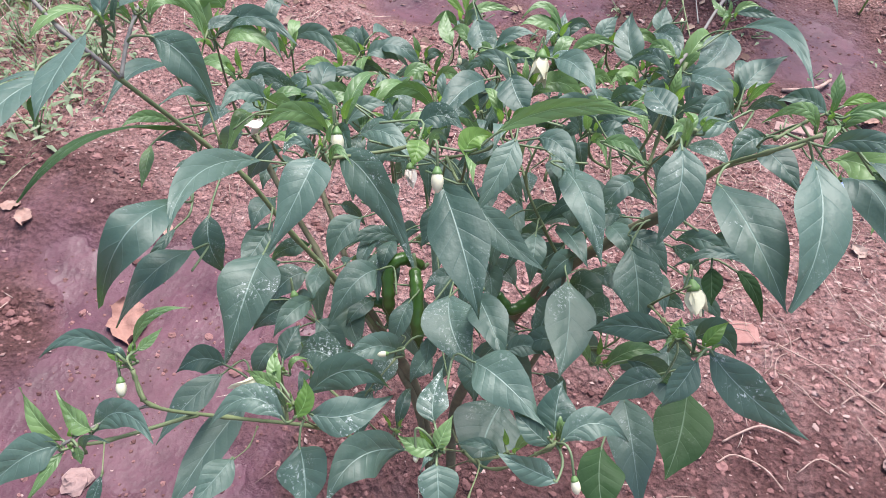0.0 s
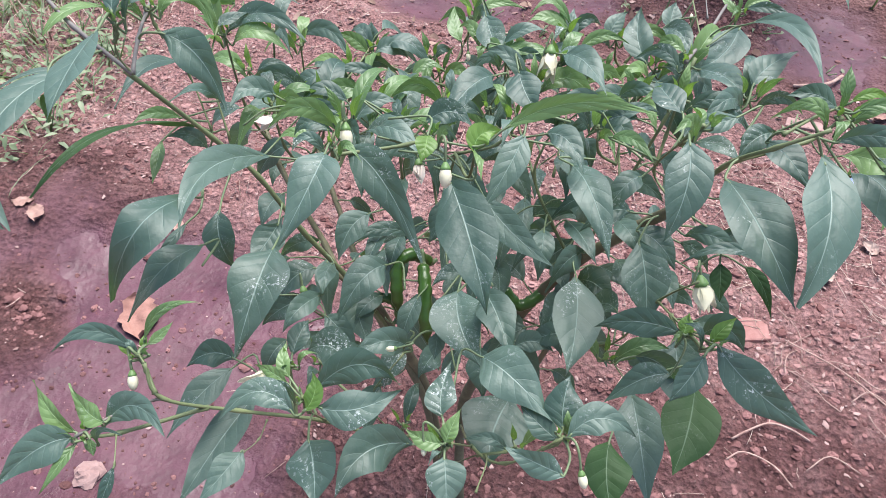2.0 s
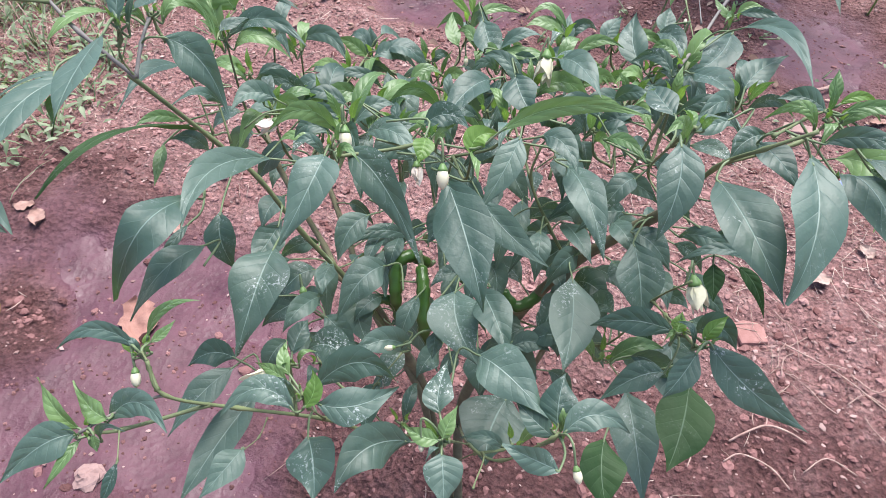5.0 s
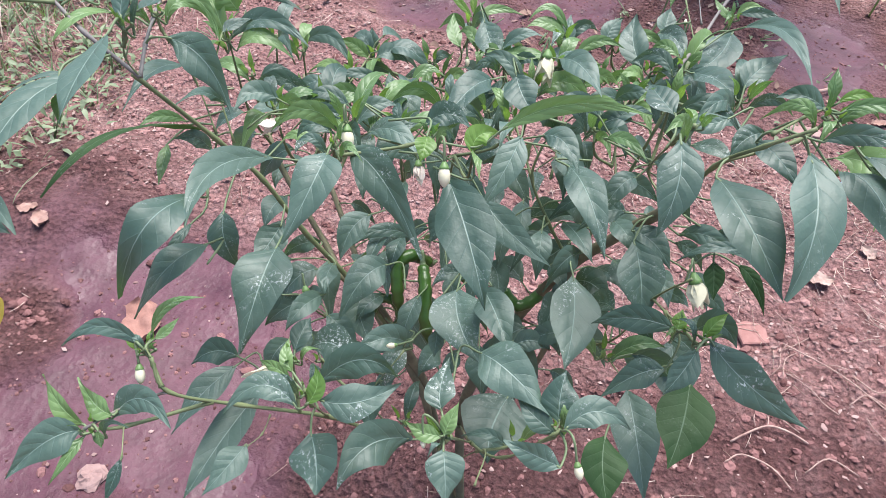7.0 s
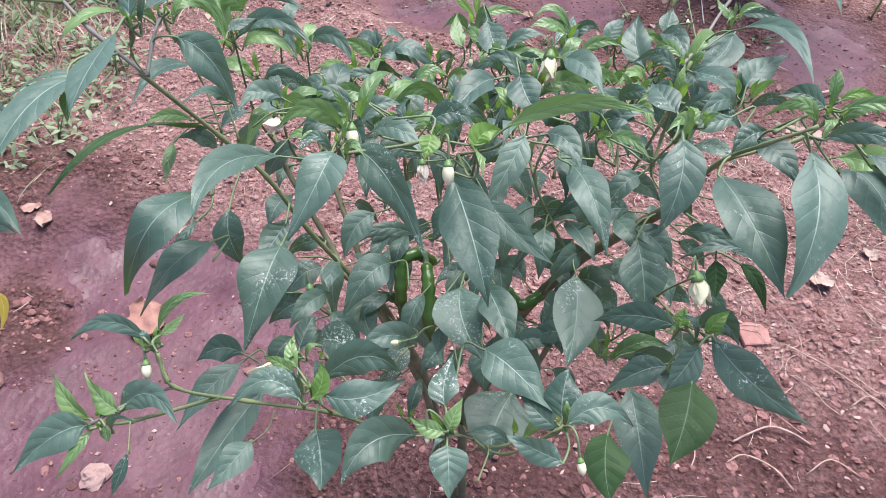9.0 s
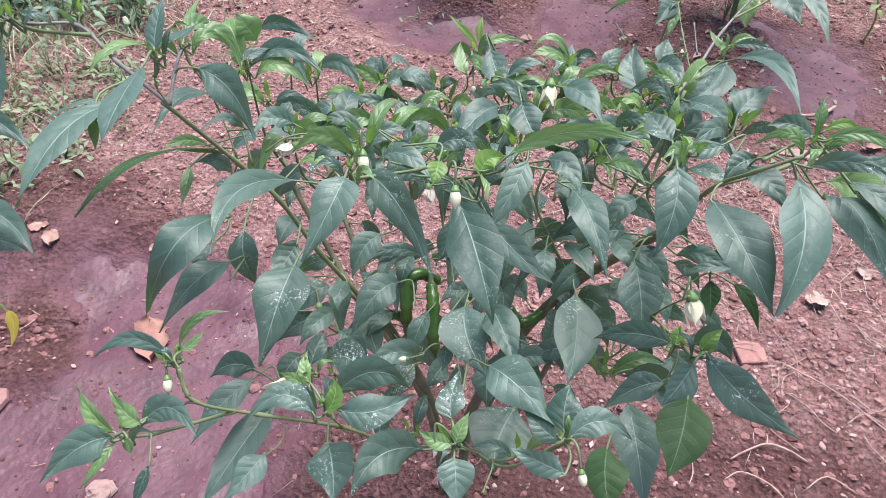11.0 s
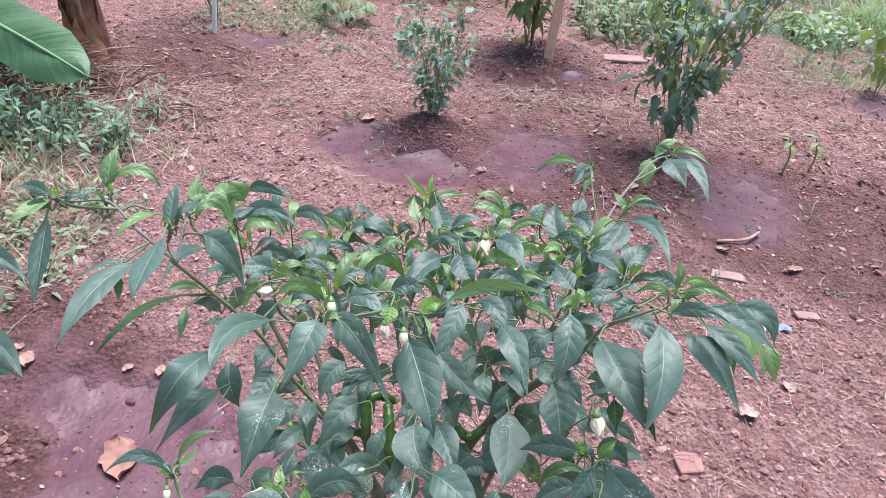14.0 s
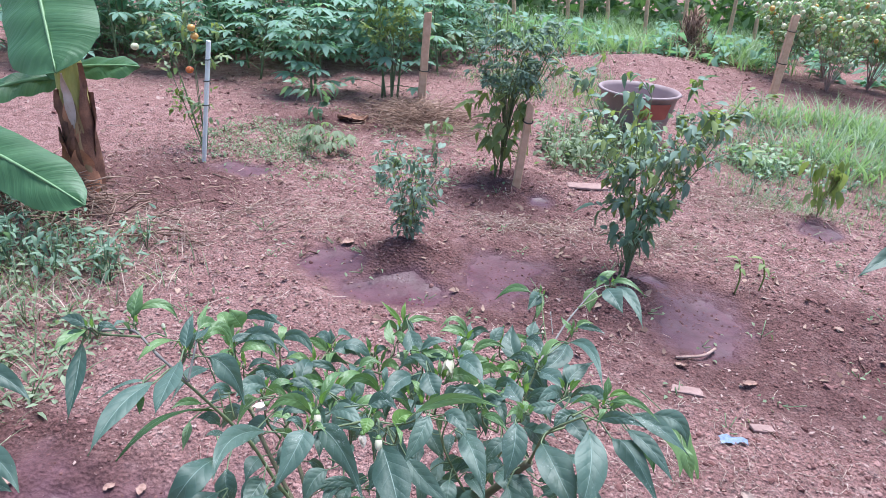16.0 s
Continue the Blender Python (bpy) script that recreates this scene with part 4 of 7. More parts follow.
leaf((0.202, 0.762, 0.638), (0.177, 0.753, 0.650), (0.162, 0.737, 0.643), 0.018, MATURE)
leaf((0.143, 0.766, 0.772), (0.121, 0.761, 0.786), (0.103, 0.742, 0.779), 0.016, MATURE)
leaf((-0.058, 1.004, 0.727), (-0.021, 1.001, 0.744), (0.013, 0.976, 0.719), 0.020, MATURE)
leaf((0.039, 1.016, 0.720), (0.058, 1.014, 0.731), (0.090, 0.998, 0.711), 0.015, MATURE)
leaf((0.024, 1.024, 0.720), (0.021, 1.030, 0.730), (0.018, 1.041, 0.741), 0.020, MATURE)
leaf((0.024, 1.007, 0.717), (0.006, 1.009, 0.732), (-0.015, 1.011, 0.735), 0.017, YOUNG)
leaf((0.054, 0.958, 0.713), (0.027, 0.952, 0.732), (-0.006, 0.939, 0.723), 0.014, MATURE)
leaf((-0.001, 0.958, 0.731), (0.002, 0.944, 0.725), (0.003, 0.933, 0.716), 0.016, YOUNG)
leaf((0.077, 0.938, 0.713), (0.068, 0.948, 0.722), (0.060, 0.964, 0.731), 0.020, MATURE)
leaf((0.094, 0.947, 0.714), (0.106, 0.953, 0.726), (0.124, 0.945, 0.715), 0.014, MATURE)
leaf((0.084, 0.971, 0.714), (0.098, 0.986, 0.728), (0.121, 0.989, 0.719), 0.013, YOUNG)
leaf((0.063, 0.829, 0.752), (0.078, 0.846, 0.768), (0.100, 0.855, 0.764), 0.019, DUSTY)
leaf((0.055, 0.839, 0.766), (0.031, 0.839, 0.779), (0.010, 0.826, 0.767), 0.016, MATURE)
leaf((0.027, 0.779, 0.784), (0.049, 0.786, 0.797), (0.076, 0.783, 0.788), 0.015, MATURE)
leaf((0.132, 1.016, 0.743), (0.120, 1.032, 0.754), (0.115, 1.058, 0.763), 0.018, YOUNG)
leaf((0.138, 1.060, 0.758), (0.118, 1.065, 0.775), (0.095, 1.074, 0.789), 0.009, SHOOT)
leaf((0.138, 1.063, 0.761), (0.136, 1.073, 0.775), (0.136, 1.086, 0.787), 0.009, SHOOT)
leaf((0.147, 1.042, 0.765), (0.164, 1.055, 0.776), (0.198, 1.060, 0.770), 0.012, YOUNG)
leaf((0.162, 0.973, 0.805), (0.174, 0.949, 0.793), (0.186, 0.935, 0.785), 0.030, MATURE)
leaf((0.187, 0.931, 0.795), (0.206, 0.939, 0.812), (0.229, 0.939, 0.811), 0.014, MATURE)
leaf((0.190, 0.931, 0.795), (0.212, 0.927, 0.798), (0.239, 0.928, 0.798), 0.015, YOUNG)
leaf((0.252, 1.038, 0.766), (0.227, 1.046, 0.791), (0.205, 1.029, 0.780), 0.011, YOUNG)
leaf((0.249, 1.036, 0.764), (0.226, 1.034, 0.778), (0.203, 1.023, 0.774), 0.018, YOUNG)
leaf((0.252, 1.027, 0.754), (0.251, 1.042, 0.767), (0.251, 1.063, 0.778), 0.017, MATURE)
leaf((0.247, 0.893, 0.817), (0.268, 0.871, 0.825), (0.289, 0.834, 0.818), 0.027, MATURE)
leaf((0.212, 0.832, 0.832), (0.221, 0.811, 0.826), (0.236, 0.794, 0.816), 0.030, MATURE)
leaf((0.193, 0.825, 0.828), (0.176, 0.795, 0.832), (0.159, 0.757, 0.815), 0.028, MATURE)
leaf((0.263, 0.986, 0.767), (0.283, 0.999, 0.783), (0.312, 0.987, 0.785), 0.014, YOUNG)
leaf((0.292, 1.014, 0.771), (0.297, 1.028, 0.785), (0.308, 1.040, 0.792), 0.020, MATURE)
leaf((0.334, 0.973, 0.772), (0.320, 1.001, 0.788), (0.320, 1.031, 0.805), 0.031, MATURE)
leaf((0.352, 1.013, 0.792), (0.352, 1.026, 0.801), (0.355, 1.043, 0.809), 0.022, MATURE)
leaf((0.341, 0.989, 0.805), (0.357, 0.967, 0.813), (0.367, 0.939, 0.802), 0.022, MATURE)
leaf((0.359, 0.927, 0.815), (0.343, 0.935, 0.822), (0.331, 0.931, 0.815), 0.013, YOUNG)
leaf((0.397, 0.928, 0.848), (0.384, 0.891, 0.842), (0.362, 0.867, 0.837), 0.032, MATURE)
leaf((0.392, 0.808, 0.862), (0.402, 0.824, 0.871), (0.425, 0.845, 0.875), 0.023, MATURE)
leaf((0.394, 0.894, 0.868), (0.416, 0.842, 0.895), (0.429, 0.775, 0.886), 0.016, MATURE)
leaf((0.357, 0.849, 0.846), (0.374, 0.826, 0.856), (0.388, 0.802, 0.855), 0.026, MATURE)
leaf((0.335, 0.742, 0.872), (0.324, 0.759, 0.874), (0.317, 0.780, 0.871), 0.023, DUSTY)
leaf((0.345, 1.116, 0.819), (0.314, 1.127, 0.818), (0.286, 1.123, 0.792), 0.015, YOUNG)
leaf((0.362, 1.109, 0.822), (0.352, 1.094, 0.820), (0.341, 1.076, 0.807), 0.024, MATURE)
leaf((0.366, 1.107, 0.822), (0.361, 1.086, 0.810), (0.358, 1.071, 0.796), 0.012, YOUNG)
leaf((0.465, 1.112, 0.849), (0.475, 1.081, 0.850), (0.488, 1.049, 0.840), 0.033, MATURE)
leaf((0.479, 1.116, 0.852), (0.503, 1.079, 0.852), (0.520, 1.033, 0.826), 0.020, MATURE)
leaf((0.446, 1.120, 0.843), (0.442, 1.103, 0.828), (0.443, 1.090, 0.811), 0.024, YOUNG)
leaf((0.472, 1.117, 0.854), (0.495, 1.110, 0.866), (0.527, 1.087, 0.853), 0.011, YOUNG)
leaf((0.450, 1.120, 0.842), (0.465, 1.134, 0.861), (0.484, 1.143, 0.867), 0.016, YOUNG)
leaf((0.416, 1.012, 0.825), (0.437, 1.002, 0.834), (0.458, 0.990, 0.833), 0.011, DUSTY)
leaf((0.410, 1.008, 0.821), (0.400, 1.013, 0.828), (0.391, 1.023, 0.835), 0.009, YOUNG)
leaf((0.416, 1.011, 0.823), (0.426, 1.016, 0.833), (0.443, 1.018, 0.832), 0.010, YOUNG)
leaf((0.327, 0.666, 0.905), (0.328, 0.637, 0.893), (0.322, 0.619, 0.865), 0.027, MATURE)
leaf((0.358, 0.675, 0.875), (0.375, 0.630, 0.876), (0.399, 0.597, 0.851), 0.036, DUSTY)
leaf((0.404, 0.673, 0.903), (0.405, 0.624, 0.891), (0.396, 0.591, 0.859), 0.035, MATURE)
leaf((0.386, 0.715, 0.878), (0.397, 0.699, 0.880), (0.412, 0.682, 0.870), 0.022, MATURE)
leaf((0.437, 0.701, 0.872), (0.453, 0.673, 0.881), (0.489, 0.641, 0.835), 0.026, MATURE)
leaf((0.417, 0.696, 0.898), (0.438, 0.693, 0.909), (0.466, 0.686, 0.905), 0.014, DUSTY, 20)
leaf((0.428, 0.718, 0.906), (0.452, 0.715, 0.917), (0.482, 0.699, 0.904), 0.009, YOUNG, 20)
leaf((0.448, 0.704, 0.887), (0.472, 0.677, 0.887), (0.498, 0.652, 0.865), 0.018, MATURE)
leaf((0.461, 0.716, 0.871), (0.476, 0.698, 0.867), (0.483, 0.681, 0.851), 0.016, SHADEDUNDER)
leaf((0.433, 0.751, 0.887), (0.416, 0.753, 0.895), (0.399, 0.754, 0.890), 0.016, MATURE)
leaf((0.429, 0.738, 0.901), (0.428, 0.745, 0.911), (0.429, 0.755, 0.919), 0.009, YOUNG)
leaf((0.428, 0.729, 0.906), (0.441, 0.735, 0.912), (0.454, 0.736, 0.907), 0.007, SHOOT)
leaf((0.396, 0.736, 0.872), (0.382, 0.726, 0.871), (0.373, 0.714, 0.860), 0.018, MATURE)
leaf((0.292, 0.758, 0.831), (0.307, 0.746, 0.842), (0.324, 0.725, 0.839), 0.011, YOUNG)
leaf((0.333, 0.732, 0.754), (0.343, 0.704, 0.737), (0.349, 0.682, 0.711), 0.039, MATURE)
leaf((0.332, 0.750, 0.748), (0.351, 0.741, 0.746), (0.369, 0.730, 0.729), 0.026, MATURE)
leaf((0.371, 0.750, 0.751), (0.391, 0.742, 0.763), (0.414, 0.732, 0.754), 0.017, MATURE)
leaf((0.427, 0.734, 0.757), (0.395, 0.731, 0.761), (0.370, 0.727, 0.742), 0.011, MATURE, 20)
leaf((0.399, 0.729, 0.748), (0.402, 0.718, 0.737), (0.405, 0.709, 0.723), 0.018, SHADEDUNDER)
leaf((0.418, 0.730, 0.747), (0.434, 0.721, 0.739), (0.450, 0.710, 0.712), 0.012, SHADEDUNDER)
leaf((0.324, 0.836, 0.692), (0.336, 0.817, 0.695), (0.365, 0.810, 0.701), 0.024, MATURE)
leaf((0.290, 0.804, 0.817), (0.266, 0.808, 0.830), (0.243, 0.786, 0.821), 0.016, MATURE)
leaf((0.377, 0.759, 0.866), (0.358, 0.749, 0.864), (0.339, 0.749, 0.866), 0.016, MATURE)
leaf((0.304, 0.880, 0.787), (0.318, 0.875, 0.804), (0.340, 0.857, 0.806), 0.015, MATURE)
leaf((0.270, 0.845, 0.791), (0.289, 0.847, 0.807), (0.315, 0.833, 0.808), 0.013, YOUNG)
leaf((0.147, 0.756, 0.818), (0.166, 0.764, 0.829), (0.186, 0.760, 0.820), 0.021, MATURE)
leaf((0.098, 0.796, 0.792), (0.115, 0.795, 0.786), (0.132, 0.804, 0.786), 0.017, MATURE)
leaf((0.079, 0.731, 0.816), (0.059, 0.733, 0.821), (0.048, 0.727, 0.810), 0.014, MATURE)
leaf((0.059, 0.739, 0.796), (0.041, 0.742, 0.801), (0.026, 0.738, 0.792), 0.010, YOUNG)
leaf((0.194, 0.688, 0.705), (0.202, 0.654, 0.704), (0.225, 0.624, 0.693), 0.046, MATURE)
leaf((0.216, 0.681, 0.719), (0.232, 0.652, 0.723), (0.248, 0.622, 0.715), 0.031, DUSTY)
leaf((0.225, 0.601, 0.740), (0.249, 0.585, 0.747), (0.282, 0.562, 0.737), 0.037, MATURE)
leaf((0.293, 0.747, 0.683), (0.298, 0.697, 0.678), (0.295, 0.650, 0.666), 0.046, DUSTY)
leaf((0.289, 0.560, 0.733), (0.287, 0.575, 0.744), (0.289, 0.593, 0.750), 0.026, MATURE)
leaf((0.292, 0.551, 0.739), (0.311, 0.564, 0.751), (0.336, 0.561, 0.741), 0.022, DUSTY)
leaf((0.288, 0.554, 0.728), (0.273, 0.561, 0.733), (0.258, 0.572, 0.735), 0.017, MATURE)
leaf((0.292, 0.524, 0.741), (0.273, 0.525, 0.748), (0.253, 0.529, 0.751), 0.019, MATURE)
leaf((0.254, 0.655, 0.607), (0.244, 0.619, 0.608), (0.245, 0.587, 0.600), 0.064, MATURE)
leaf((0.365, 0.644, 0.754), (0.333, 0.648, 0.754), (0.305, 0.650, 0.736), 0.022, MATURE)
leaf((0.361, 0.630, 0.770), (0.362, 0.637, 0.774), (0.363, 0.644, 0.778), 0.011, SHOOT)
leaf((0.375, 0.617, 0.781), (0.380, 0.624, 0.790), (0.390, 0.634, 0.794), 0.011, SHOOT)
leaf((0.378, 0.645, 0.756), (0.392, 0.644, 0.768), (0.408, 0.637, 0.754), 0.023, MATURE)
leaf((0.377, 0.611, 0.789), (0.408, 0.598, 0.766), (0.457, 0.591, 0.738), 0.029, DUSTY)
leaf((0.368, 0.601, 0.791), (0.360, 0.587, 0.779), (0.350, 0.575, 0.767), 0.018, MATURE)
leaf((0.393, 0.647, 0.690), (0.387, 0.607, 0.687), (0.377, 0.573, 0.678), 0.044, SHADEDUNDER)
leaf((0.363, 0.625, 0.729), (0.343, 0.619, 0.724), (0.320, 0.606, 0.704), 0.022, MATURE)
leaf((0.356, 0.668, 0.632), (0.366, 0.626, 0.626), (0.378, 0.581, 0.603), 0.041, MATURE)
leaf((0.328, 0.582, 0.693), (0.328, 0.557, 0.688), (0.336, 0.534, 0.675), 0.035, SHADEDUNDER)
leaf((0.395, 0.731, 0.635), (0.400, 0.703, 0.623), (0.407, 0.674, 0.603), 0.048, MATURE)
leaf((0.361, 0.718, 0.623), (0.376, 0.714, 0.627), (0.392, 0.703, 0.618), 0.030, MATURE)
leaf((0.127, 0.595, 0.707), (0.108, 0.602, 0.714), (0.090, 0.599, 0.702), 0.031, DUSTY)
leaf((0.169, 0.627, 0.692), (0.149, 0.617, 0.713), (0.126, 0.596, 0.708), 0.023, MATURE)
leaf((0.115, 0.555, 0.726), (0.144, 0.570, 0.748), (0.175, 0.565, 0.740), 0.026, MATURE)
leaf((0.132, 0.524, 0.763), (0.157, 0.526, 0.767), (0.182, 0.542, 0.773), 0.025, DUSTY)
leaf((0.119, 0.517, 0.759), (0.094, 0.522, 0.771), (0.072, 0.505, 0.755), 0.019, DUSTY)
leaf((0.124, 0.520, 0.761), (0.129, 0.529, 0.771), (0.125, 0.539, 0.779), 0.012, SHOOT)
leaf((0.103, 0.548, 0.749), (0.095, 0.557, 0.754), (0.093, 0.571, 0.758), 0.010, YOUNG)
leaf((0.102, 0.545, 0.746), (0.089, 0.550, 0.748), (0.074, 0.555, 0.746), 0.010, YOUNG)
leaf((0.083, 0.590, 0.709), (0.084, 0.607, 0.715), (0.086, 0.622, 0.715), 0.017, DUSTY)
leaf((0.122, 0.521, 0.721), (0.132, 0.503, 0.720), (0.138, 0.484, 0.711), 0.040, MATURE)
leaf((0.186, 0.561, 0.666), (0.156, 0.539, 0.684), (0.142, 0.505, 0.675), 0.035, DUSTY)
leaf((0.216, 0.517, 0.745), (0.220, 0.504, 0.742), (0.224, 0.487, 0.730), 0.026, DUSTY)
leaf((0.209, 0.545, 0.744), (0.205, 0.560, 0.749), (0.207, 0.583, 0.753), 0.022, DUSTY)
leaf((0.214, 0.523, 0.751), (0.201, 0.522, 0.753), (0.189, 0.525, 0.757), 0.012, YOUNG)
leaf((0.215, 0.523, 0.751), (0.217, 0.530, 0.759), (0.221, 0.541, 0.767), 0.011, YOUNG)
leaf((0.211, 0.529, 0.743), (0.205, 0.532, 0.748), (0.200, 0.536, 0.752), 0.005, SHOOT)
leaf((0.015, 0.524, 0.781), (-0.014, 0.528, 0.793), (-0.040, 0.515, 0.780), 0.012, MATURE)
leaf((0.017, 0.530, 0.786), (0.031, 0.539, 0.813), (0.055, 0.546, 0.820), 0.007, YOUNG)
leaf((0.019, 0.530, 0.786), (0.024, 0.538, 0.787), (0.030, 0.547, 0.792), 0.007, YOUNG)
leaf((0.010, 0.523, 0.780), (0.005, 0.526, 0.785), (-0.001, 0.529, 0.788), 0.006, SHOOT)
leaf((0.017, 0.528, 0.784), (0.017, 0.531, 0.788), (0.017, 0.536, 0.791), 0.005, SHOOT)
leaf((-0.010, 0.478, 0.754), (-0.028, 0.484, 0.760), (-0.049, 0.500, 0.767), 0.013, YOUNG)
leaf((0.007, 0.486, 0.760), (-0.008, 0.490, 0.762), (-0.025, 0.503, 0.767), 0.015, YOUNG)
leaf((0.001, 0.488, 0.749), (0.021, 0.498, 0.766), (0.045, 0.487, 0.756), 0.020, MATURE)
leaf((-0.011, 0.475, 0.752), (-0.027, 0.463, 0.754), (-0.047, 0.440, 0.739), 0.025, MATURE)
leaf((-0.009, 0.473, 0.750), (-0.013, 0.459, 0.747), (-0.020, 0.443, 0.737), 0.008, YOUNG)
leaf((-0.001, 0.477, 0.753), (0.001, 0.473, 0.749), (0.003, 0.470, 0.745), 0.008, YOUNG)
leaf((0.017, 0.468, 0.742), (0.015, 0.456, 0.733), (0.011, 0.445, 0.721), 0.009, MATURE)
leaf((0.021, 0.600, 0.657), (0.003, 0.570, 0.653), (-0.015, 0.538, 0.633), 0.025, DUSTY)
leaf((0.021, 0.605, 0.662), (0.001, 0.603, 0.667), (-0.018, 0.592, 0.656), 0.024, MATURE)
leaf((0.035, 0.604, 0.619), (0.019, 0.550, 0.613), (0.005, 0.503, 0.597), 0.034, DUSTY)
leaf((0.072, 0.515, 0.695), (0.067, 0.497, 0.696), (0.055, 0.475, 0.688), 0.022, MATURE)
leaf((0.089, 0.732, 0.614), (0.094, 0.712, 0.605), (0.111, 0.694, 0.585), 0.032, DUSTY)
leaf((0.218, 0.694, 0.621), (0.223, 0.676, 0.607), (0.227, 0.661, 0.589), 0.028, MATURE)
leaf((0.185, 0.648, 0.696), (0.186, 0.639, 0.688), (0.186, 0.631, 0.679), 0.014, MATURE)
leaf((0.249, 0.711, 0.605), (0.267, 0.718, 0.612), (0.287, 0.716, 0.604), 0.022, MATURE)
leaf((0.147, 0.609, 0.662), (0.142, 0.590, 0.656), (0.145, 0.570, 0.639), 0.022, MATURE)
leaf((0.291, 0.835, 0.642), (0.271, 0.817, 0.630), (0.254, 0.808, 0.626), 0.035, MATURE)
leaf((0.304, 0.805, 0.613), (0.320, 0.794, 0.624), (0.341, 0.779, 0.616), 0.034, MATURE)
leaf((0.246, 0.834, 0.665), (0.262, 0.834, 0.681), (0.284, 0.825, 0.686), 0.028, MATURE)
leaf((0.209, 0.792, 0.632), (0.223, 0.780, 0.623), (0.224, 0.757, 0.596), 0.025, MATURE)
leaf((0.481, 0.743, 0.879), (0.510, 0.734, 0.884), (0.523, 0.718, 0.862), 0.021, MATURE)
leaf((0.523, 0.734, 0.852), (0.529, 0.720, 0.840), (0.540, 0.715, 0.815), 0.016, YOUNG)
leaf((0.454, 0.726, 0.891), (0.489, 0.711, 0.887), (0.521, 0.699, 0.865), 0.021, MATURE)
leaf((-0.039, 0.889, 0.714), (-0.049, 0.860, 0.732), (-0.060, 0.839, 0.727), 0.020, DUSTY, 9, 9, 3)
leaf((-0.048, 0.896, 0.628), (-0.049, 0.869, 0.639), (-0.049, 0.853, 0.627), 0.018, MATURE, -15, 9, 3)
leaf((-0.015, 0.814, 0.658), (-0.019, 0.785, 0.666), (-0.022, 0.764, 0.653), 0.026, MATURE, -14, 9, 3)
leaf((-0.022, 0.812, 0.622), (-0.029, 0.788, 0.613), (-0.032, 0.766, 0.587), 0.023, DUSTY, 23, 9, 3)
leaf((0.008, 0.758, 0.622), (-0.004, 0.730, 0.641), (-0.012, 0.703, 0.645), 0.018, MATURE, 15, 9, 3)
leaf((0.030, 0.738, 0.588), (0.008, 0.719, 0.586), (-0.012, 0.707, 0.566), 0.026, MATURE, -14, 9, 3)
leaf((0.025, 0.685, 0.582), (0.018, 0.665, 0.583), (0.011, 0.655, 0.561), 0.025, MATURE, -10, 9, 3)
leaf((0.013, 0.861, 0.710), (0.008, 0.830, 0.727), (0.004, 0.809, 0.722), 0.016, DUSTY, -5, 9, 3)
leaf((0.002, 0.890, 0.635), (0.007, 0.856, 0.644), (0.011, 0.831, 0.629), 0.020, MATURE, 3, 9, 3)
leaf((0.013, 0.860, 0.642), (0.007, 0.836, 0.650), (0.002, 0.821, 0.633), 0.018, MATURE, 11, 9, 3)
leaf((0.041, 0.759, 0.655), (0.024, 0.744, 0.661), (0.006, 0.739, 0.642), 0.020, MATURE, -23, 9, 3)
leaf((0.063, 0.738, 0.650), (0.066, 0.709, 0.667), (0.069, 0.690, 0.660), 0.018, MATURE, -13, 9, 3)
leaf((0.066, 0.699, 0.649), (0.055, 0.669, 0.662), (0.045, 0.648, 0.650), 0.021, MATURE, -9, 9, 3)
leaf((0.048, 0.726, 0.547), (0.037, 0.698, 0.565), (0.028, 0.677, 0.561), 0.020, MATURE, 11, 9, 3)
leaf((0.051, 0.916, 0.678), (0.050, 0.890, 0.675), (0.050, 0.875, 0.648), 0.022, MATURE, -15, 9, 3)
leaf((0.048, 0.909, 0.642), (0.052, 0.875, 0.649), (0.057, 0.852, 0.633), 0.023, MATURE, 0, 9, 3)
leaf((0.069, 0.924, 0.609), (0.072, 0.888, 0.623), (0.075, 0.861, 0.613), 0.023, MATURE, -22, 9, 3)
leaf((0.105, 0.783, 0.660), (0.103, 0.749, 0.675), (0.100, 0.725, 0.665), 0.019, MATURE, 14, 9, 3)
leaf((0.100, 0.797, 0.619), (0.108, 0.762, 0.630), (0.116, 0.738, 0.614), 0.023, DUSTY, 10, 9, 3)
leaf((0.110, 0.744, 0.607), (0.101, 0.720, 0.619), (0.091, 0.707, 0.604), 0.019, DUSTY, -2, 9, 3)
leaf((0.084, 0.734, 0.527), (0.077, 0.706, 0.546), (0.072, 0.686, 0.545), 0.024, MATURE, -6, 9, 3)
leaf((0.088, 0.960, 0.660), (0.081, 0.921, 0.670), (0.076, 0.892, 0.658), 0.020, MATURE, 20, 9, 3)
leaf((0.105, 0.957, 0.644), (0.102, 0.927, 0.649), (0.100, 0.907, 0.630), 0.020, MATURE, -15, 9, 3)
leaf((0.101, 0.872, 0.654), (0.103, 0.836, 0.663), (0.105, 0.811, 0.647), 0.018, MATURE, 9, 9, 3)
leaf((0.117, 0.797, 0.645), (0.116, 0.770, 0.649), (0.114, 0.755, 0.629), 0.020, MATURE, 15, 9, 3)
leaf((0.109, 0.811, 0.611), (0.118, 0.780, 0.616), (0.126, 0.761, 0.594), 0.025, MATURE, 3, 9, 3)
leaf((0.152, 0.726, 0.640), (0.147, 0.700, 0.636), (0.142, 0.685, 0.606), 0.022, MATURE, 14, 9, 3)
leaf((0.141, 0.707, 0.580), (0.134, 0.685, 0.575), (0.128, 0.671, 0.549), 0.026, DUSTY, 16, 9, 3)
leaf((0.129, 0.995, 0.669), (0.133, 0.970, 0.664), (0.136, 0.955, 0.635), 0.022, DUSTY, -14, 9, 3)
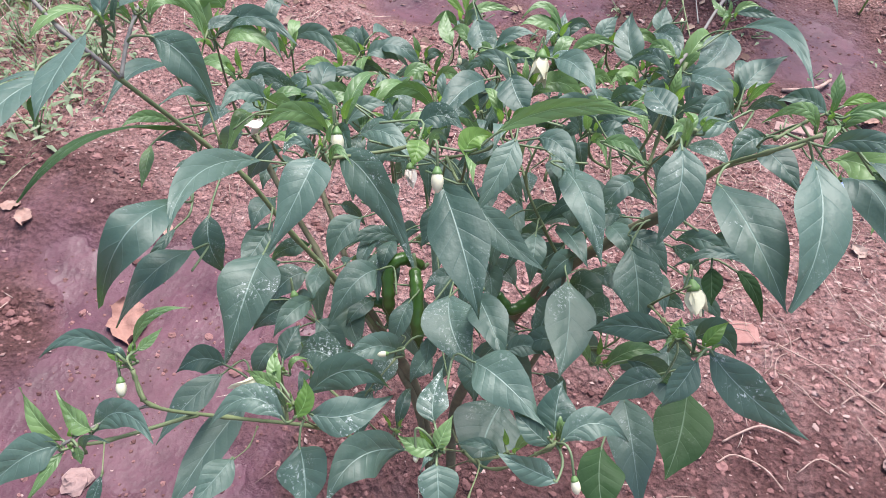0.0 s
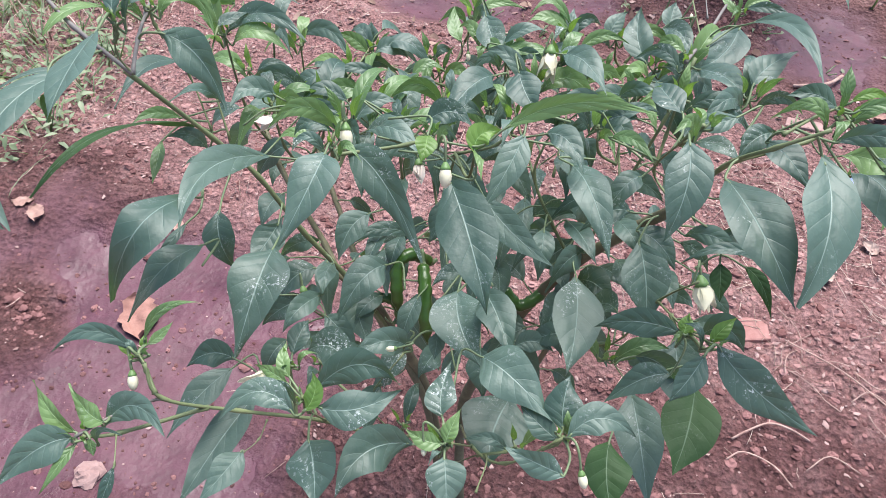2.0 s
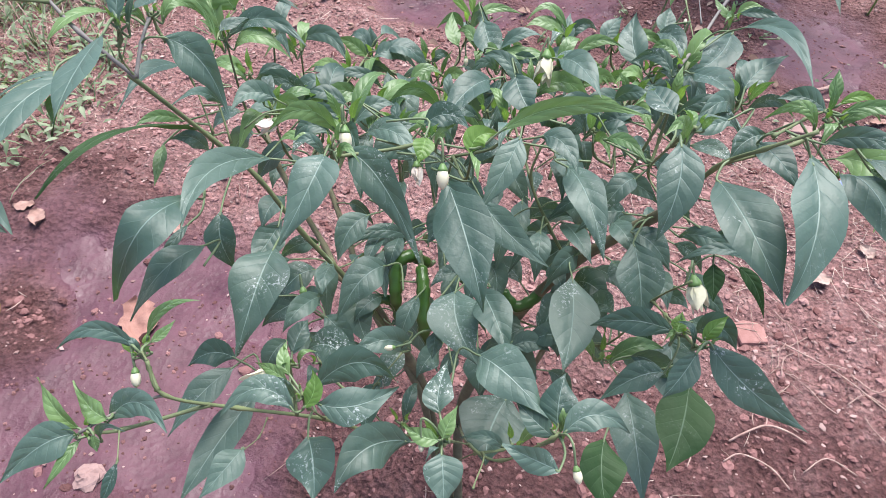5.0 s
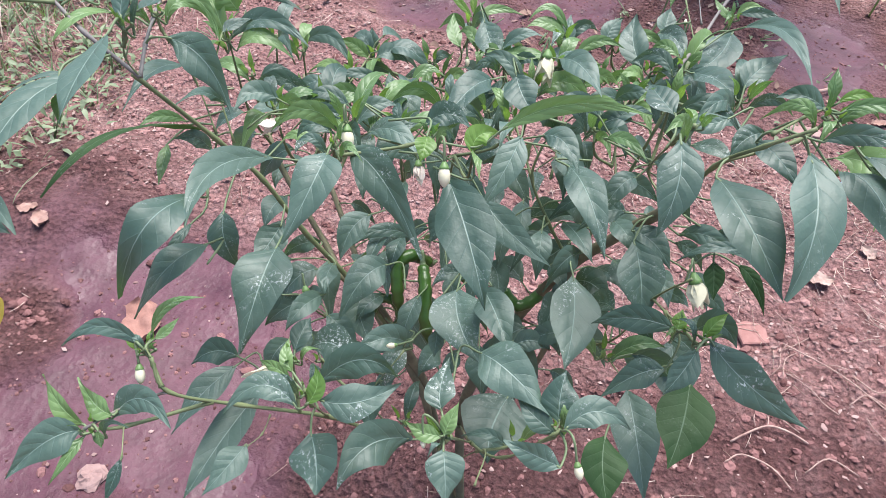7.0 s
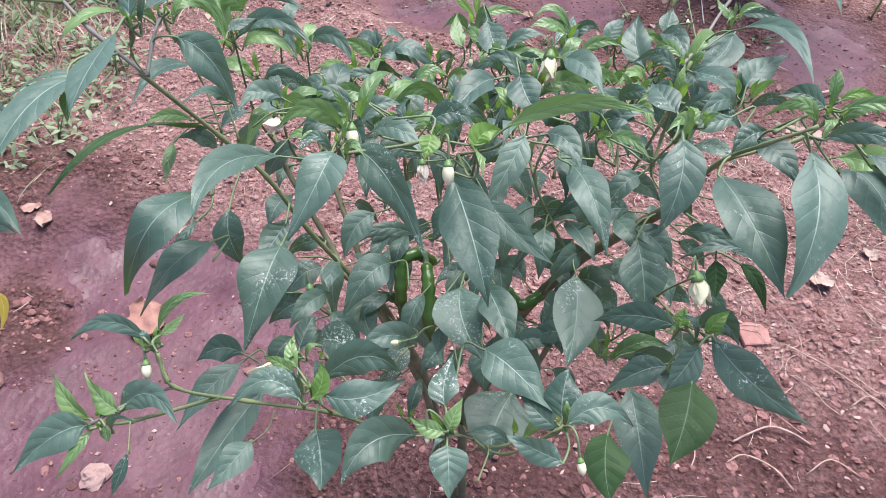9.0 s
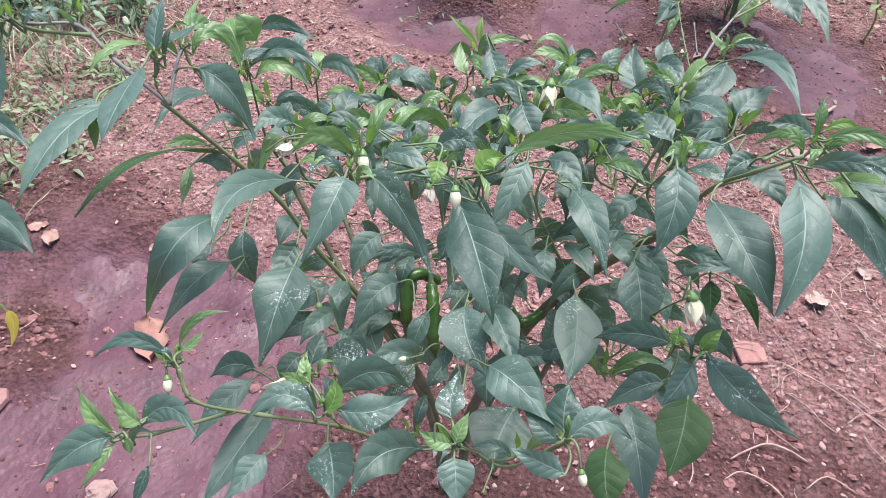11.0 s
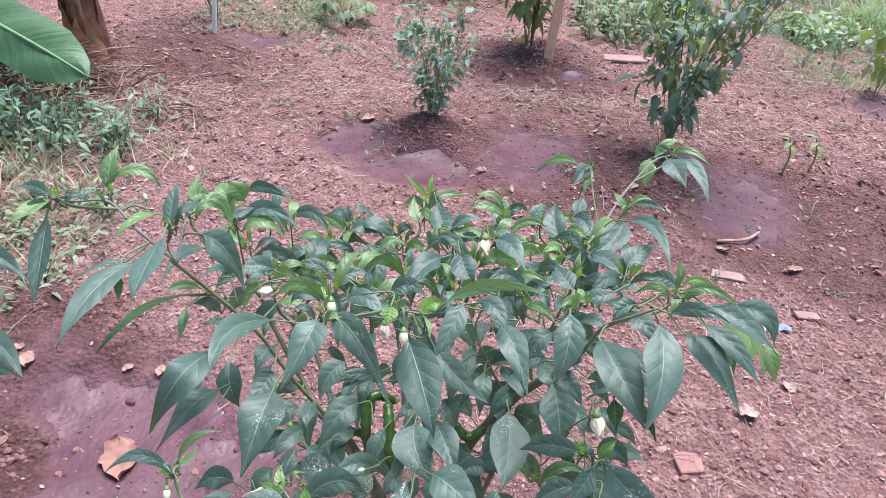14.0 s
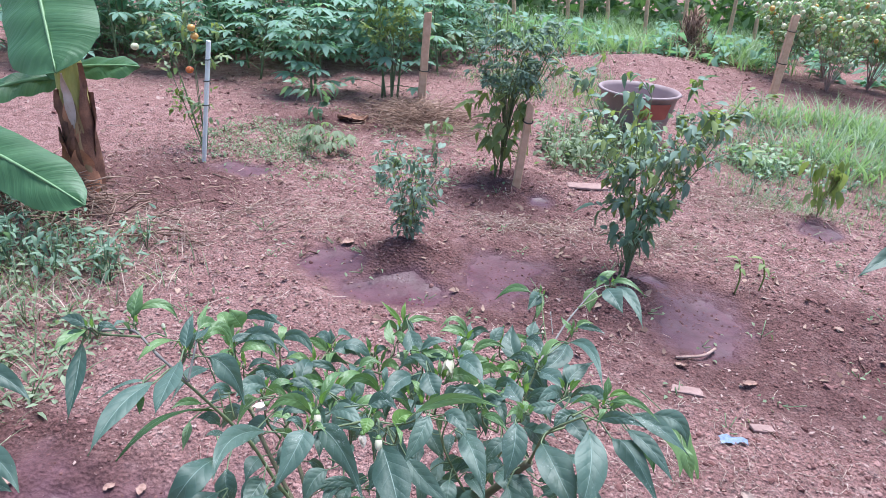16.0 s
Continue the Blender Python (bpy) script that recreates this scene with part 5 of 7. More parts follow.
leaf((0.153, 0.921, 0.661), (0.164, 0.893, 0.652), (0.176, 0.877, 0.619), 0.027, MATURE, 14, 9, 3)
leaf((0.171, 0.870, 0.648), (0.184, 0.845, 0.654), (0.198, 0.830, 0.636), 0.022, MATURE, 22, 9, 3)
leaf((0.159, 0.850, 0.611), (0.161, 0.813, 0.621), (0.162, 0.786, 0.608), 0.024, MATURE, -25, 9, 3)
leaf((0.171, 0.773, 0.625), (0.181, 0.749, 0.628), (0.191, 0.735, 0.608), 0.020, MATURE, 4, 9, 3)
leaf((0.199, 0.788, 0.551), (0.199, 0.766, 0.555), (0.198, 0.753, 0.536), 0.021, MATURE, 24, 9, 3)
leaf((0.182, 0.694, 0.609), (0.175, 0.668, 0.622), (0.168, 0.653, 0.610), 0.023, MATURE, -24, 9, 3)
leaf((0.193, 0.907, 0.740), (0.195, 0.891, 0.743), (0.196, 0.884, 0.722), 0.019, MATURE, 15, 9, 3)
leaf((0.204, 0.940, 0.646), (0.223, 0.909, 0.649), (0.242, 0.888, 0.629), 0.027, MATURE, 7, 9, 3)
leaf((0.200, 0.878, 0.667), (0.204, 0.844, 0.682), (0.208, 0.819, 0.672), 0.022, MATURE, -6, 9, 3)
leaf((0.224, 0.822, 0.667), (0.222, 0.798, 0.662), (0.220, 0.784, 0.633), 0.024, MATURE, -15, 9, 3)
leaf((0.209, 0.754, 0.668), (0.205, 0.724, 0.675), (0.202, 0.703, 0.657), 0.021, MATURE, 21, 9, 3)
leaf((0.234, 0.798, 0.552), (0.248, 0.771, 0.561), (0.263, 0.754, 0.546), 0.019, MATURE, -6, 9, 3)
leaf((0.248, 0.737, 0.578), (0.264, 0.713, 0.590), (0.279, 0.699, 0.577), 0.031, MATURE, 25, 9, 3)
leaf((0.250, 0.940, 0.708), (0.272, 0.905, 0.718), (0.293, 0.870, 0.712), 0.026, MATURE, 8, 9, 3)
leaf((0.243, 0.976, 0.613), (0.243, 0.942, 0.626), (0.244, 0.917, 0.614), 0.020, MATURE, 18, 9, 3)
leaf((0.234, 0.887, 0.640), (0.236, 0.846, 0.647), (0.238, 0.815, 0.629), 0.024, MATURE, -11, 9, 3)
leaf((0.258, 0.790, 0.692), (0.259, 0.765, 0.690), (0.260, 0.749, 0.664), 0.023, MATURE, -6, 9, 3)
leaf((0.273, 0.799, 0.635), (0.282, 0.775, 0.649), (0.291, 0.762, 0.639), 0.019, MATURE, -7, 9, 3)
leaf((0.278, 0.774, 0.606), (0.278, 0.739, 0.620), (0.279, 0.713, 0.612), 0.018, MATURE, 15, 9, 3)
leaf((0.289, 0.780, 0.557), (0.294, 0.759, 0.567), (0.300, 0.748, 0.553), 0.020, MATURE, 14, 9, 3)
leaf((0.291, 1.049, 0.665), (0.295, 1.010, 0.682), (0.298, 0.982, 0.675), 0.019, MATURE, -18, 9, 3)
leaf((0.290, 0.961, 0.679), (0.294, 0.938, 0.681), (0.300, 0.925, 0.661), 0.020, MATURE, 11, 9, 3)
leaf((0.296, 0.948, 0.632), (0.318, 0.910, 0.654), (0.339, 0.885, 0.650), 0.024, MATURE, -9, 9, 3)
leaf((0.278, 0.826, 0.675), (0.293, 0.787, 0.695), (0.310, 0.759, 0.689), 0.024, MATURE, -22, 9, 3)
leaf((0.324, 0.845, 0.596), (0.339, 0.821, 0.615), (0.355, 0.810, 0.606), 0.019, MATURE, -13, 9, 3)
leaf((0.319, 0.798, 0.606), (0.330, 0.774, 0.611), (0.342, 0.765, 0.589), 0.019, DUSTY, -3, 9, 3)
leaf((0.304, 0.774, 0.579), (0.317, 0.756, 0.587), (0.331, 0.747, 0.573), 0.020, DUSTY, -3, 9, 3)
leaf((0.306, 0.897, 0.752), (0.316, 0.868, 0.762), (0.325, 0.848, 0.747), 0.017, MATURE, 21, 9, 3)
leaf((0.346, 0.997, 0.657), (0.358, 0.962, 0.676), (0.370, 0.939, 0.669), 0.021, MATURE, 20, 9, 3)
leaf((0.327, 0.882, 0.695), (0.344, 0.843, 0.723), (0.363, 0.825, 0.719), 0.021, MATURE, 14, 9, 3)
leaf((0.319, 0.793, 0.717), (0.331, 0.764, 0.730), (0.345, 0.751, 0.714), 0.023, MATURE, 13, 9, 3)
leaf((0.332, 0.794, 0.664), (0.340, 0.766, 0.674), (0.350, 0.751, 0.657), 0.023, MATURE, -9, 9, 3)
leaf((0.347, 0.746, 0.647), (0.362, 0.726, 0.655), (0.378, 0.718, 0.637), 0.020, MATURE, 15, 9, 3)
leaf((0.356, 0.736, 0.605), (0.373, 0.712, 0.625), (0.390, 0.699, 0.620), 0.031, MATURE, -22, 9, 3)
leaf((0.374, 0.948, 0.726), (0.382, 0.914, 0.740), (0.390, 0.890, 0.731), 0.017, MATURE, -7, 9, 3)
leaf((0.360, 0.856, 0.742), (0.378, 0.842, 0.757), (0.395, 0.837, 0.750), 0.018, DUSTY, -13, 9, 3)
leaf((0.368, 0.891, 0.698), (0.383, 0.854, 0.709), (0.400, 0.832, 0.693), 0.026, MATURE, 22, 9, 3)
leaf((0.378, 0.781, 0.713), (0.390, 0.762, 0.724), (0.403, 0.755, 0.708), 0.014, MATURE, 15, 9, 3)
leaf((0.363, 0.772, 0.685), (0.371, 0.742, 0.698), (0.379, 0.724, 0.685), 0.020, MATURE, 7, 9, 3)
leaf((0.383, 0.805, 0.621), (0.397, 0.780, 0.645), (0.410, 0.768, 0.644), 0.017, MATURE, 2, 9, 3)
leaf((0.420, 0.815, 0.541), (0.431, 0.788, 0.562), (0.442, 0.774, 0.558), 0.018, MATURE, 12, 9, 3)
leaf((0.407, 0.954, 0.729), (0.424, 0.933, 0.750), (0.440, 0.921, 0.748), 0.019, MATURE, -4, 9, 3)
leaf((0.410, 0.986, 0.677), (0.432, 0.962, 0.694), (0.455, 0.947, 0.687), 0.022, DUSTY, -19, 9, 3)
leaf((0.410, 0.828, 0.731), (0.423, 0.798, 0.750), (0.439, 0.781, 0.742), 0.020, MATURE, -25, 9, 3)
leaf((0.414, 0.801, 0.715), (0.437, 0.783, 0.722), (0.463, 0.780, 0.701), 0.026, MATURE, 7, 9, 3)
leaf((0.397, 0.777, 0.684), (0.408, 0.755, 0.689), (0.419, 0.745, 0.667), 0.018, MATURE, -2, 9, 3)
leaf((0.427, 0.816, 0.616), (0.440, 0.796, 0.629), (0.455, 0.789, 0.614), 0.017, MATURE, 21, 9, 3)
leaf((0.420, 0.783, 0.607), (0.444, 0.775, 0.616), (0.470, 0.780, 0.599), 0.020, MATURE, -3, 9, 3)

leaf((0.539, 0.930, 0.727), (0.570, 0.900, 0.736), (0.575, 0.860, 0.697), 0.040, YOUNG, 20)
leaf((0.552, 0.925, 0.752), (0.592, 0.925, 0.706), (0.618, 0.905, 0.660), 0.028, CALYX, -20)
MAIN_LIMBS = len(NODES)
LIMB_POINTS = list(STEMS)
shoot((-0.063, 0.845, 0.819), 0.05, 6, 0)
shoot((-0.050, 0.984, 0.732), 0.051, 5, 1)
shoot((0.013, 0.973, 0.717), 0.051, 5, 2)
shoot((0.032, 1.012, 0.719), 0.04675, 5, 3)
shoot((0.083, 0.943, 0.715), 0.051, 5, 4)
shoot((0.093, 1.029, 0.713), 0.04675, 5, 5)
shoot((-0.014, 0.817, 0.771), 0.055, 7, 6)
shoot((0.135, 1.057, 0.755), 0.04675, 5, 7)
shoot((0.161, 0.982, 0.769), 0.0425, 5, 8)
shoot((0.192, 0.924, 0.786), 0.05, 6, 9)
shoot((0.245, 1.033, 0.762), 0.051, 5, 10)
shoot((0.302, 1.032, 0.766), 0.04675, 5, 11)
shoot((0.342, 0.968, 0.772), 0.04675, 5, 12)
shoot((0.361, 0.911, 0.814), 0.05, 6, 13)
shoot((0.392, 0.803, 0.856), 0.05, 6, 14)
shoot((0.025, 0.850, 0.751), 0.06, 7, 15)
shoot((0.107, 1.021, 0.698), 0.051, 5, 16)
shoot((0.225, 0.871, 0.797), 0.05, 6, 17)
shoot((0.269, 0.927, 0.776), 0.055, 6, 18)
shoot((0.321, 0.896, 0.787), 0.05, 6, 19)
shoot((0.288, 0.833, 0.788), 0.05, 6, 20)
shoot((0.108, 0.827, 0.761), 0.055, 6, 21)
shoot((-0.029, 0.921, 0.717), 0.051, 5, 22)
shoot((-0.083, 0.914, 0.737), 0.051, 5, 23)
shoot((-0.061, 0.943, 0.771), 0.04675, 5, 24)
shoot((0.097, 0.682, 0.846), 0.028, 5, 25)
shoot((0.164, 0.708, 0.849), 0.025, 4, 26)
shoot((0.196, 0.712, 0.841), 0.025, 4, 27)
shoot((0.338, 0.690, 0.901), 0.035, 5, 28)
shoot((0.427, 0.724, 0.899), 0.035, 6, 29)
shoot((0.413, 1.009, 0.822), 0.0255, 4, 30)
shoot((-0.060, 0.742, 0.897), 0.035, 5, 31)
shoot((-0.044, 0.681, 0.920), 0.03, 4, 32)
shoot((-0.117, 0.706, 0.932), 0.03, 4, 33)
shoot((-0.151, 0.678, 0.937), 0.035, 5, 34)
shoot((0.362, 1.110, 0.823), 0.0255, 4, 35)
shoot((0.478, 1.126, 0.850), 0.034, 4, 36)
shoot((0.088, 0.739, 0.825), 0.05, 6, 37)
shoot((0.068, 0.879, 0.744), 0.055, 6, 38)
shoot((0.216, 0.797, 0.808), 0.045, 5, 39)
shoot((0.337, 0.783, 0.859), 0.045, 5, 40)
shoot((0.145, 0.889, 0.751), 0.05, 6, 41)
shoot((0.187, 0.865, 0.768), 0.05, 6, 42)
shoot((0.245, 0.959, 0.770), 0.05, 6, 43)
shoot((0.292, 0.975, 0.759), 0.0425, 5, 44)
shoot((0.018, 0.522, 0.785), 0.022, 4, 45)
shoot((-0.006, 0.477, 0.753), 0.025, 4, 46)
shoot((0.120, 0.529, 0.763), 0.025, 4, 47)
shoot((0.214, 0.527, 0.747), 0.022, 4, 48)
shoot((0.290, 0.554, 0.735), 0.025, 4, 49)
shoot((0.363, 0.634, 0.768), 0.022, 4, 50)
shoot((0.375, 0.613, 0.784), 0.022, 4, 51)
shoot((0.097, 0.560, 0.747), 0.025, 4, 52)
shoot((0.089, 0.623, 0.656), 0.04, 5, 53)
shoot((0.333, 0.698, 0.636), 0.045, 5, 54)
shoot((0.165, 0.609, 0.604), 0.04, 5, 55)
shoot((0.264, 0.595, 0.632), 0.04, 5, 56)

k = 0
for line in NODES[8:MAIN_LIMBS]:
    for i in range(2, len(line), 3):
        k += 1
        if 0.38 < line[i][2] < 0.78 and line[i][1] > (-0.17 if line[i][2] < 0.68 else -0.10):
            inner_leaf(line[i], k)

bud((0.183, 0.659, 0.863), (0.168, -0.650, -0.741), 0.0158)
bud((0.015, 0.514, 0.778), (0.267, -0.684, -0.679), 0.0122)
bud((0.302, 0.528, 0.743), (0.359, -0.655, -0.665), 0.0115)
bud((0.099, 0.706, 0.845), (0.217, -0.639, -0.738), 0.0187)
bud((0.145, 0.986, 0.750), (0.168, -0.650, -0.741), 0.0101)
bud((0.202, 0.520, 0.750), (0.171, -0.707, -0.686), 0.0072)
bud((-0.089, 0.720, 0.918), (-0.442, 0.564, 0.697), 0.0086)
bud((0.365, 0.987, 0.819), (-0.070, 0.668, 0.741), 0.0065)
bud((0.161, 0.609, 0.718), (-0.958, -0.265, -0.110), 0.0086)
flower((0.375, 0.683, 0.771), (0.359, -0.655, -0.665), 0.025)
flower((0.235, 0.884, 0.825), (0.070, -0.668, -0.741), 0.026)
flower((0.051, 0.689, 0.664), (0.359, -0.655, -0.665), 0.018)
flower((0.089, 0.553, 0.742), (-0.800, -0.491, -0.344), 0.024)
flower((0.287, 0.887, 0.783), (-0.846, -0.431, -0.315), 0.022)
flower((0.144, 0.750, 0.784), (0.265, -0.627, -0.733), 0.017)
flower((0.009, 0.779, 0.784), (-0.740, -0.518, -0.429), 0.02)
pepper([(0.148, 0.788, 0.620), (0.133, 0.774, 0.642), (0.121, 0.763, 0.637), (0.124, 0.746, 0.617), (0.127, 0.738, 0.591)], 0.0061)
pepper([(0.147, 0.763, 0.640), (0.154, 0.742, 0.631), (0.158, 0.724, 0.609), (0.164, 0.713, 0.581)], 0.0061)
pepper([(0.230, 0.801, 0.582), (0.248, 0.792, 0.571), (0.267, 0.804, 0.579), (0.277, 0.825, 0.586)], 0.0058)
pepper([(0.158, 0.888, 0.774), (0.154, 0.858, 0.774), (0.146, 0.835, 0.767), (0.141, 0.814, 0.763)], 0.0054)
pepper([(0.093, 0.748, 0.568), (0.104, 0.754, 0.588), (0.122, 0.749, 0.590), (0.131, 0.734, 0.569)], 0.0047)
pepper([(0.188, 0.814, 0.630), (0.187, 0.796, 0.613), (0.193, 0.781, 0.596)], 0.0058)

# the neighbouring chili plant, of which a few leaves show
neighbour = thing("chili_plant", "neighbouring chili plant with few limp leaves and one yellow leaf", "chili plant", PLANT_AT)
leaf((-0.584, 0.893, 0.479), (-0.531, 0.895, 0.471), (-0.481, 0.869, 0.433), 0.043, MATURE, 0, parent=neighbour)
leaf((-0.619, 0.882, 0.428), (-0.556, 0.889, 0.424), (-0.510, 0.886, 0.412), 0.036, MATURE, 0, parent=neighbour)
leaf((-0.560, 0.841, 0.313), (-0.545, 0.828, 0.296), (-0.545, 0.804, 0.269), 0.022, PALEFOLIAGE, 0, parent=neighbour)
leaf((-0.668, 1.023, 0.561), (-0.602, 1.021, 0.547), (-0.540, 1.003, 0.516), 0.036, MATURE, 0, parent=neighbour)
line = [p - ORIGIN for p in bend([(-0.786, 0.821, 0.000), (-0.711, 0.811, 0.115), (-0.602, 0.839, 0.303), (-0.575, 0.870, 0.437), (-0.605, 0.904, 0.494)], 6)]
part("stem", Bag().add(*tube(line, [0.006 - 0.003 * i / (len(line) - 1) for i in range(len(line))], 7)), STEM, neighbour)
line = [p - ORIGIN for p in bend([(-0.602, 0.839, 0.303), (-0.573, 0.845, 0.319), (-0.560, 0.840, 0.312)], 5)]
part("stem", Bag().add(*tube(line, 0.002, 6)), PALELEAF, neighbour)
far_neighbour = thing("chili_plant", "chili plant at the bed edge, one pale leaf showing", "chili plant", PLANT_AT)
leaf((1.274, 1.703, 0.778), (1.188, 1.660, 0.753), (1.103, 1.609, 0.710), 0.05, MATURE, 0, parent=far_neighbour)
line = [p - ORIGIN for p in bend([(2.235, 2.945, 0.000), (1.348, 1.720, 0.705), (1.274, 1.703, 0.778)], 5)]
part("stem", Bag().add(*tube(line, 0.004, 6)), STEM, far_neighbour)



# ---- plants of the bed behind ----
def bush(name, label, at, tall, wide, stems, leaves, leaf, mat, seed, category="plant", low=0.35, droop=0.5, group="", stem_mat=None, lean=(0, 0), fruit=0, bare=1.0, hang=None, buds=0, fading=0.0, clear=0.12):
    """A shrub: forking stems with leaves along their upper lengths."""
    r = random.Random(seed)
    x0, y0 = at
    base = (x0, y0, height(x0, y0) - 0.01)
    t = thing(name, label, category, base, group)
    wood, crown, pale, tips = Bag(), Bag(), Bag(), []
    for k in range(stems):
        a = 2 * math.pi * k / stems + r.uniform(-0.5, 0.5)
        h, d = tall * r.uniform(0.72, 1.0), wide * 0.5 * r.uniform(0.35, 1.0)
        fork = np.array((lean[0] * h * low + 0.12 * d * math.cos(a), lean[1] * h * low + 0.12 * d * math.sin(a), h * low * r.uniform(0.7, 1.1)))
        mid = np.array((lean[0] * h * 0.65 + 0.55 * d * math.cos(a), lean[1] * h * 0.65 + 0.55 * d * math.sin(a), h * 0.68))
        top = np.array((lean[0] * h + d * math.cos(a + r.uniform(-0.3, 0.3)), lean[1] * h + d * math.sin(a), h))
        line = bend([(0, 0, 0), fork, mid, top], 5)
        rad = 0.0052 * tall
        wood.add(*tube(line, [rad * (1 - 0.75 * i / (len(line) - 1)) for i in range(len(line))], 6))
        tips.append(line)
        for s in range(4):
            i = r.randrange(6, len(line) - 1)
            b = r.uniform(0, 2 * math.pi)
            q = line[i] + np.array((math.cos(b), math.sin(b), 0.8)) * wide * r.uniform(0.10, 0.20)
            sub = bend([line[i], (line[i] + q) / 2 + np.array((0, 0, 0.02)), q], 3)
            wood.add(*tube(sub, [rad * 0.4 * (1 - 0.6 * i2 / (len(sub) - 1)) for i2 in range(len(sub))], 5))
            tips.append(sub)
    for k in range(leaves):
        line = tips[r.randrange(len(tips))] if k >= 2 * len(tips) else tips[k // 2]
        i = len(line) - 1 - int((0.0 if k < 2 * len(tips) else 1.0) * r.random() ** bare * (len(line) * (1 - 0.5 * low)))
        p = line[max(1, i)]
        if p[2] < tall * clear:
            continue
        s = leaf * r.uniform(0.55, 1.15)
        v, f, uv = blade(s, s * r.uniform(0.36, 0.5), r.uniform(0.1, droop), 0.25, 4, 1)
        off = np.array((r.uniform(-1, 1), r.uniform(-1, 1), r.uniform(-0.3, 0.3))) * leaf * 0.4
        a = math.degrees(math.atan2(p[1] + off[1], p[0] + off[0])) + r.uniform(-70, 70)
        (pale if len(crown.v) and r.random() < fading else crown).add(v, f, aim(p + off, a, r.uniform(*hang) if hang else r.uniform(-75, 45) if droop > 0.5 else r.uniform(-45, 50), r.uniform(-35, 35)))
    part("stem", wood, stem_mat or WOODSTEM, t)
    part("foliage", crown, mat, t)
    if pale.count:
        part("fading_foliage", pale, PALELEAF, t, "pale yellowing leaves")
    for k in range(buds):
        line = tips[r.randrange(len(tips))]
        p = line[r.randrange(len(line) // 2, len(line))]
        part("flower_bud", Bag().add(*lump(r, 0.010, 1.0, 3, 6), pose(*(p + np.array((r.uniform(-0.02, 0.02), -0.02, r.uniform(-0.03, 0.01)))))), PETAL, t, "small white flower bud")
    for k in range(fruit):
        line = tips[r.randrange(len(tips))]
        p = line[r.randrange(len(line) // 2, len(line))]
        b = Bag()
        s = r.uniform(0.022, 0.034)
        b.add(*tube([(0, 0, s * math.cos(w)) for w in np.linspace(3.1, 0.04, 7)], [s * max(0.05, math.sin(w)) for w in np.linspace(3.1, 0.04, 7)], 8), pose(*(p + np.array((r.uniform(-0.02, 0.02), -0.02, -0.02)))))
        part("tomato", b, UNRIPE if r.random() < 0.85 else ORANGE, t)
    return t


bush("young_chili_bush", "low young chili bush on a small heap of wet soil", (-0.15, 2.88), 0.43, 0.42, 16, 640, 0.044, CHILIFAR, 11, "chili bush", 0.08, 0.7, bare=0.6, fading=0.15, lean=(-0.12, 0))
bush("leggy_chili_bush", "leggy chili bush with drooping dark leaves and thin stems", (0.84, 2.93), 0.90, 0.80, 19, 1150, 0.060, CHILIFAR, 12, "chili bush", 0.36, 0.6, bare=0.8, buds=16, stem_mat=STALK, fading=0.42, clear=0.36)
low = bush("lower_chili_growth", "young chili growth hanging round the foot of the leggy bush", (0.80, 2.86), 0.40, 0.26, 6, 60, 0.085, BUSHLEAF, 13, "chili bush", 0.3, 0.95, stem_mat=STEM)
bush("staked_chili_bush", "tall dense small-leaved chili bush tied to a stake", (0.2, 3.98), 1.0, 0.68, 22, 2900, 0.042, CHILIFAR, 14, "chili bush", 0.5, 0.5, bare=1.7, stem_mat=STEM, fading=0.1, clear=0.52)
bush("fading_foliage", "yellowing leaves hanging at the foot of the staked bush", (0.17, 3.95), 0.60, 0.34, 7, 110, 0.10, PALELEAF, 15, "chili bush", 0.3, 0.95, stem_mat=STEM)
bush("wilting_chili_bush", "small wilting chili bush with hanging yellowish leaves", (1.97, 3.86), 0.34, 0.2, 6, 44, 0.11, PALELEAF, 16, "chili bush", 0.35, 0.5, hang=(-88, -50))
bush("dark_seedling", "small leafy green seedling on bare soil", (-1.2, 4.85), 0.3, 0.3, 5, 50, 0.10, BUSHLEAF, 17, "seedling", 0.2, 0.6)
bush("small_seedling", "small leafy green seedling on bare soil", (-0.25, 4.45), 0.24, 0.2, 4, 30, 0.09, WEED, 18, "seedling", 0.2, 0.6)
bush("tomato_vine", "thin tomato vine tied to a white pipe", (-1.62, 3.95), 0.80, 0.6, 6, 230, 0.055, WEED, 19, "tomato plant", 0.12, 0.6, fruit=0, bare=0.8, stem_mat=STALK, lean=(-0.15, 0), fading=0.45)
for k, (x, y, h) in enumerate(((3.25, 8.9, 1.0), (3.6, 8.3, 1.0), (4.2, 8.7, 1.15), (4.9, 8.4, 1.1), (5.6, 9.1, 1.2), (3.9, 9.3, 1.2))):
    bush("tomato_bush", "sprawling tomato bush with unripe fruit", (x, y), h, 1.2, 15, 1300, 0.08, TOMATOLEAF, 30 + k, "tomato bush", 0.2, 0.6, "tomato bushes", fruit=70 if k < 2 else 36, bare=0.9, stem_mat=TWIG, fading=0.25, clear=0.32)


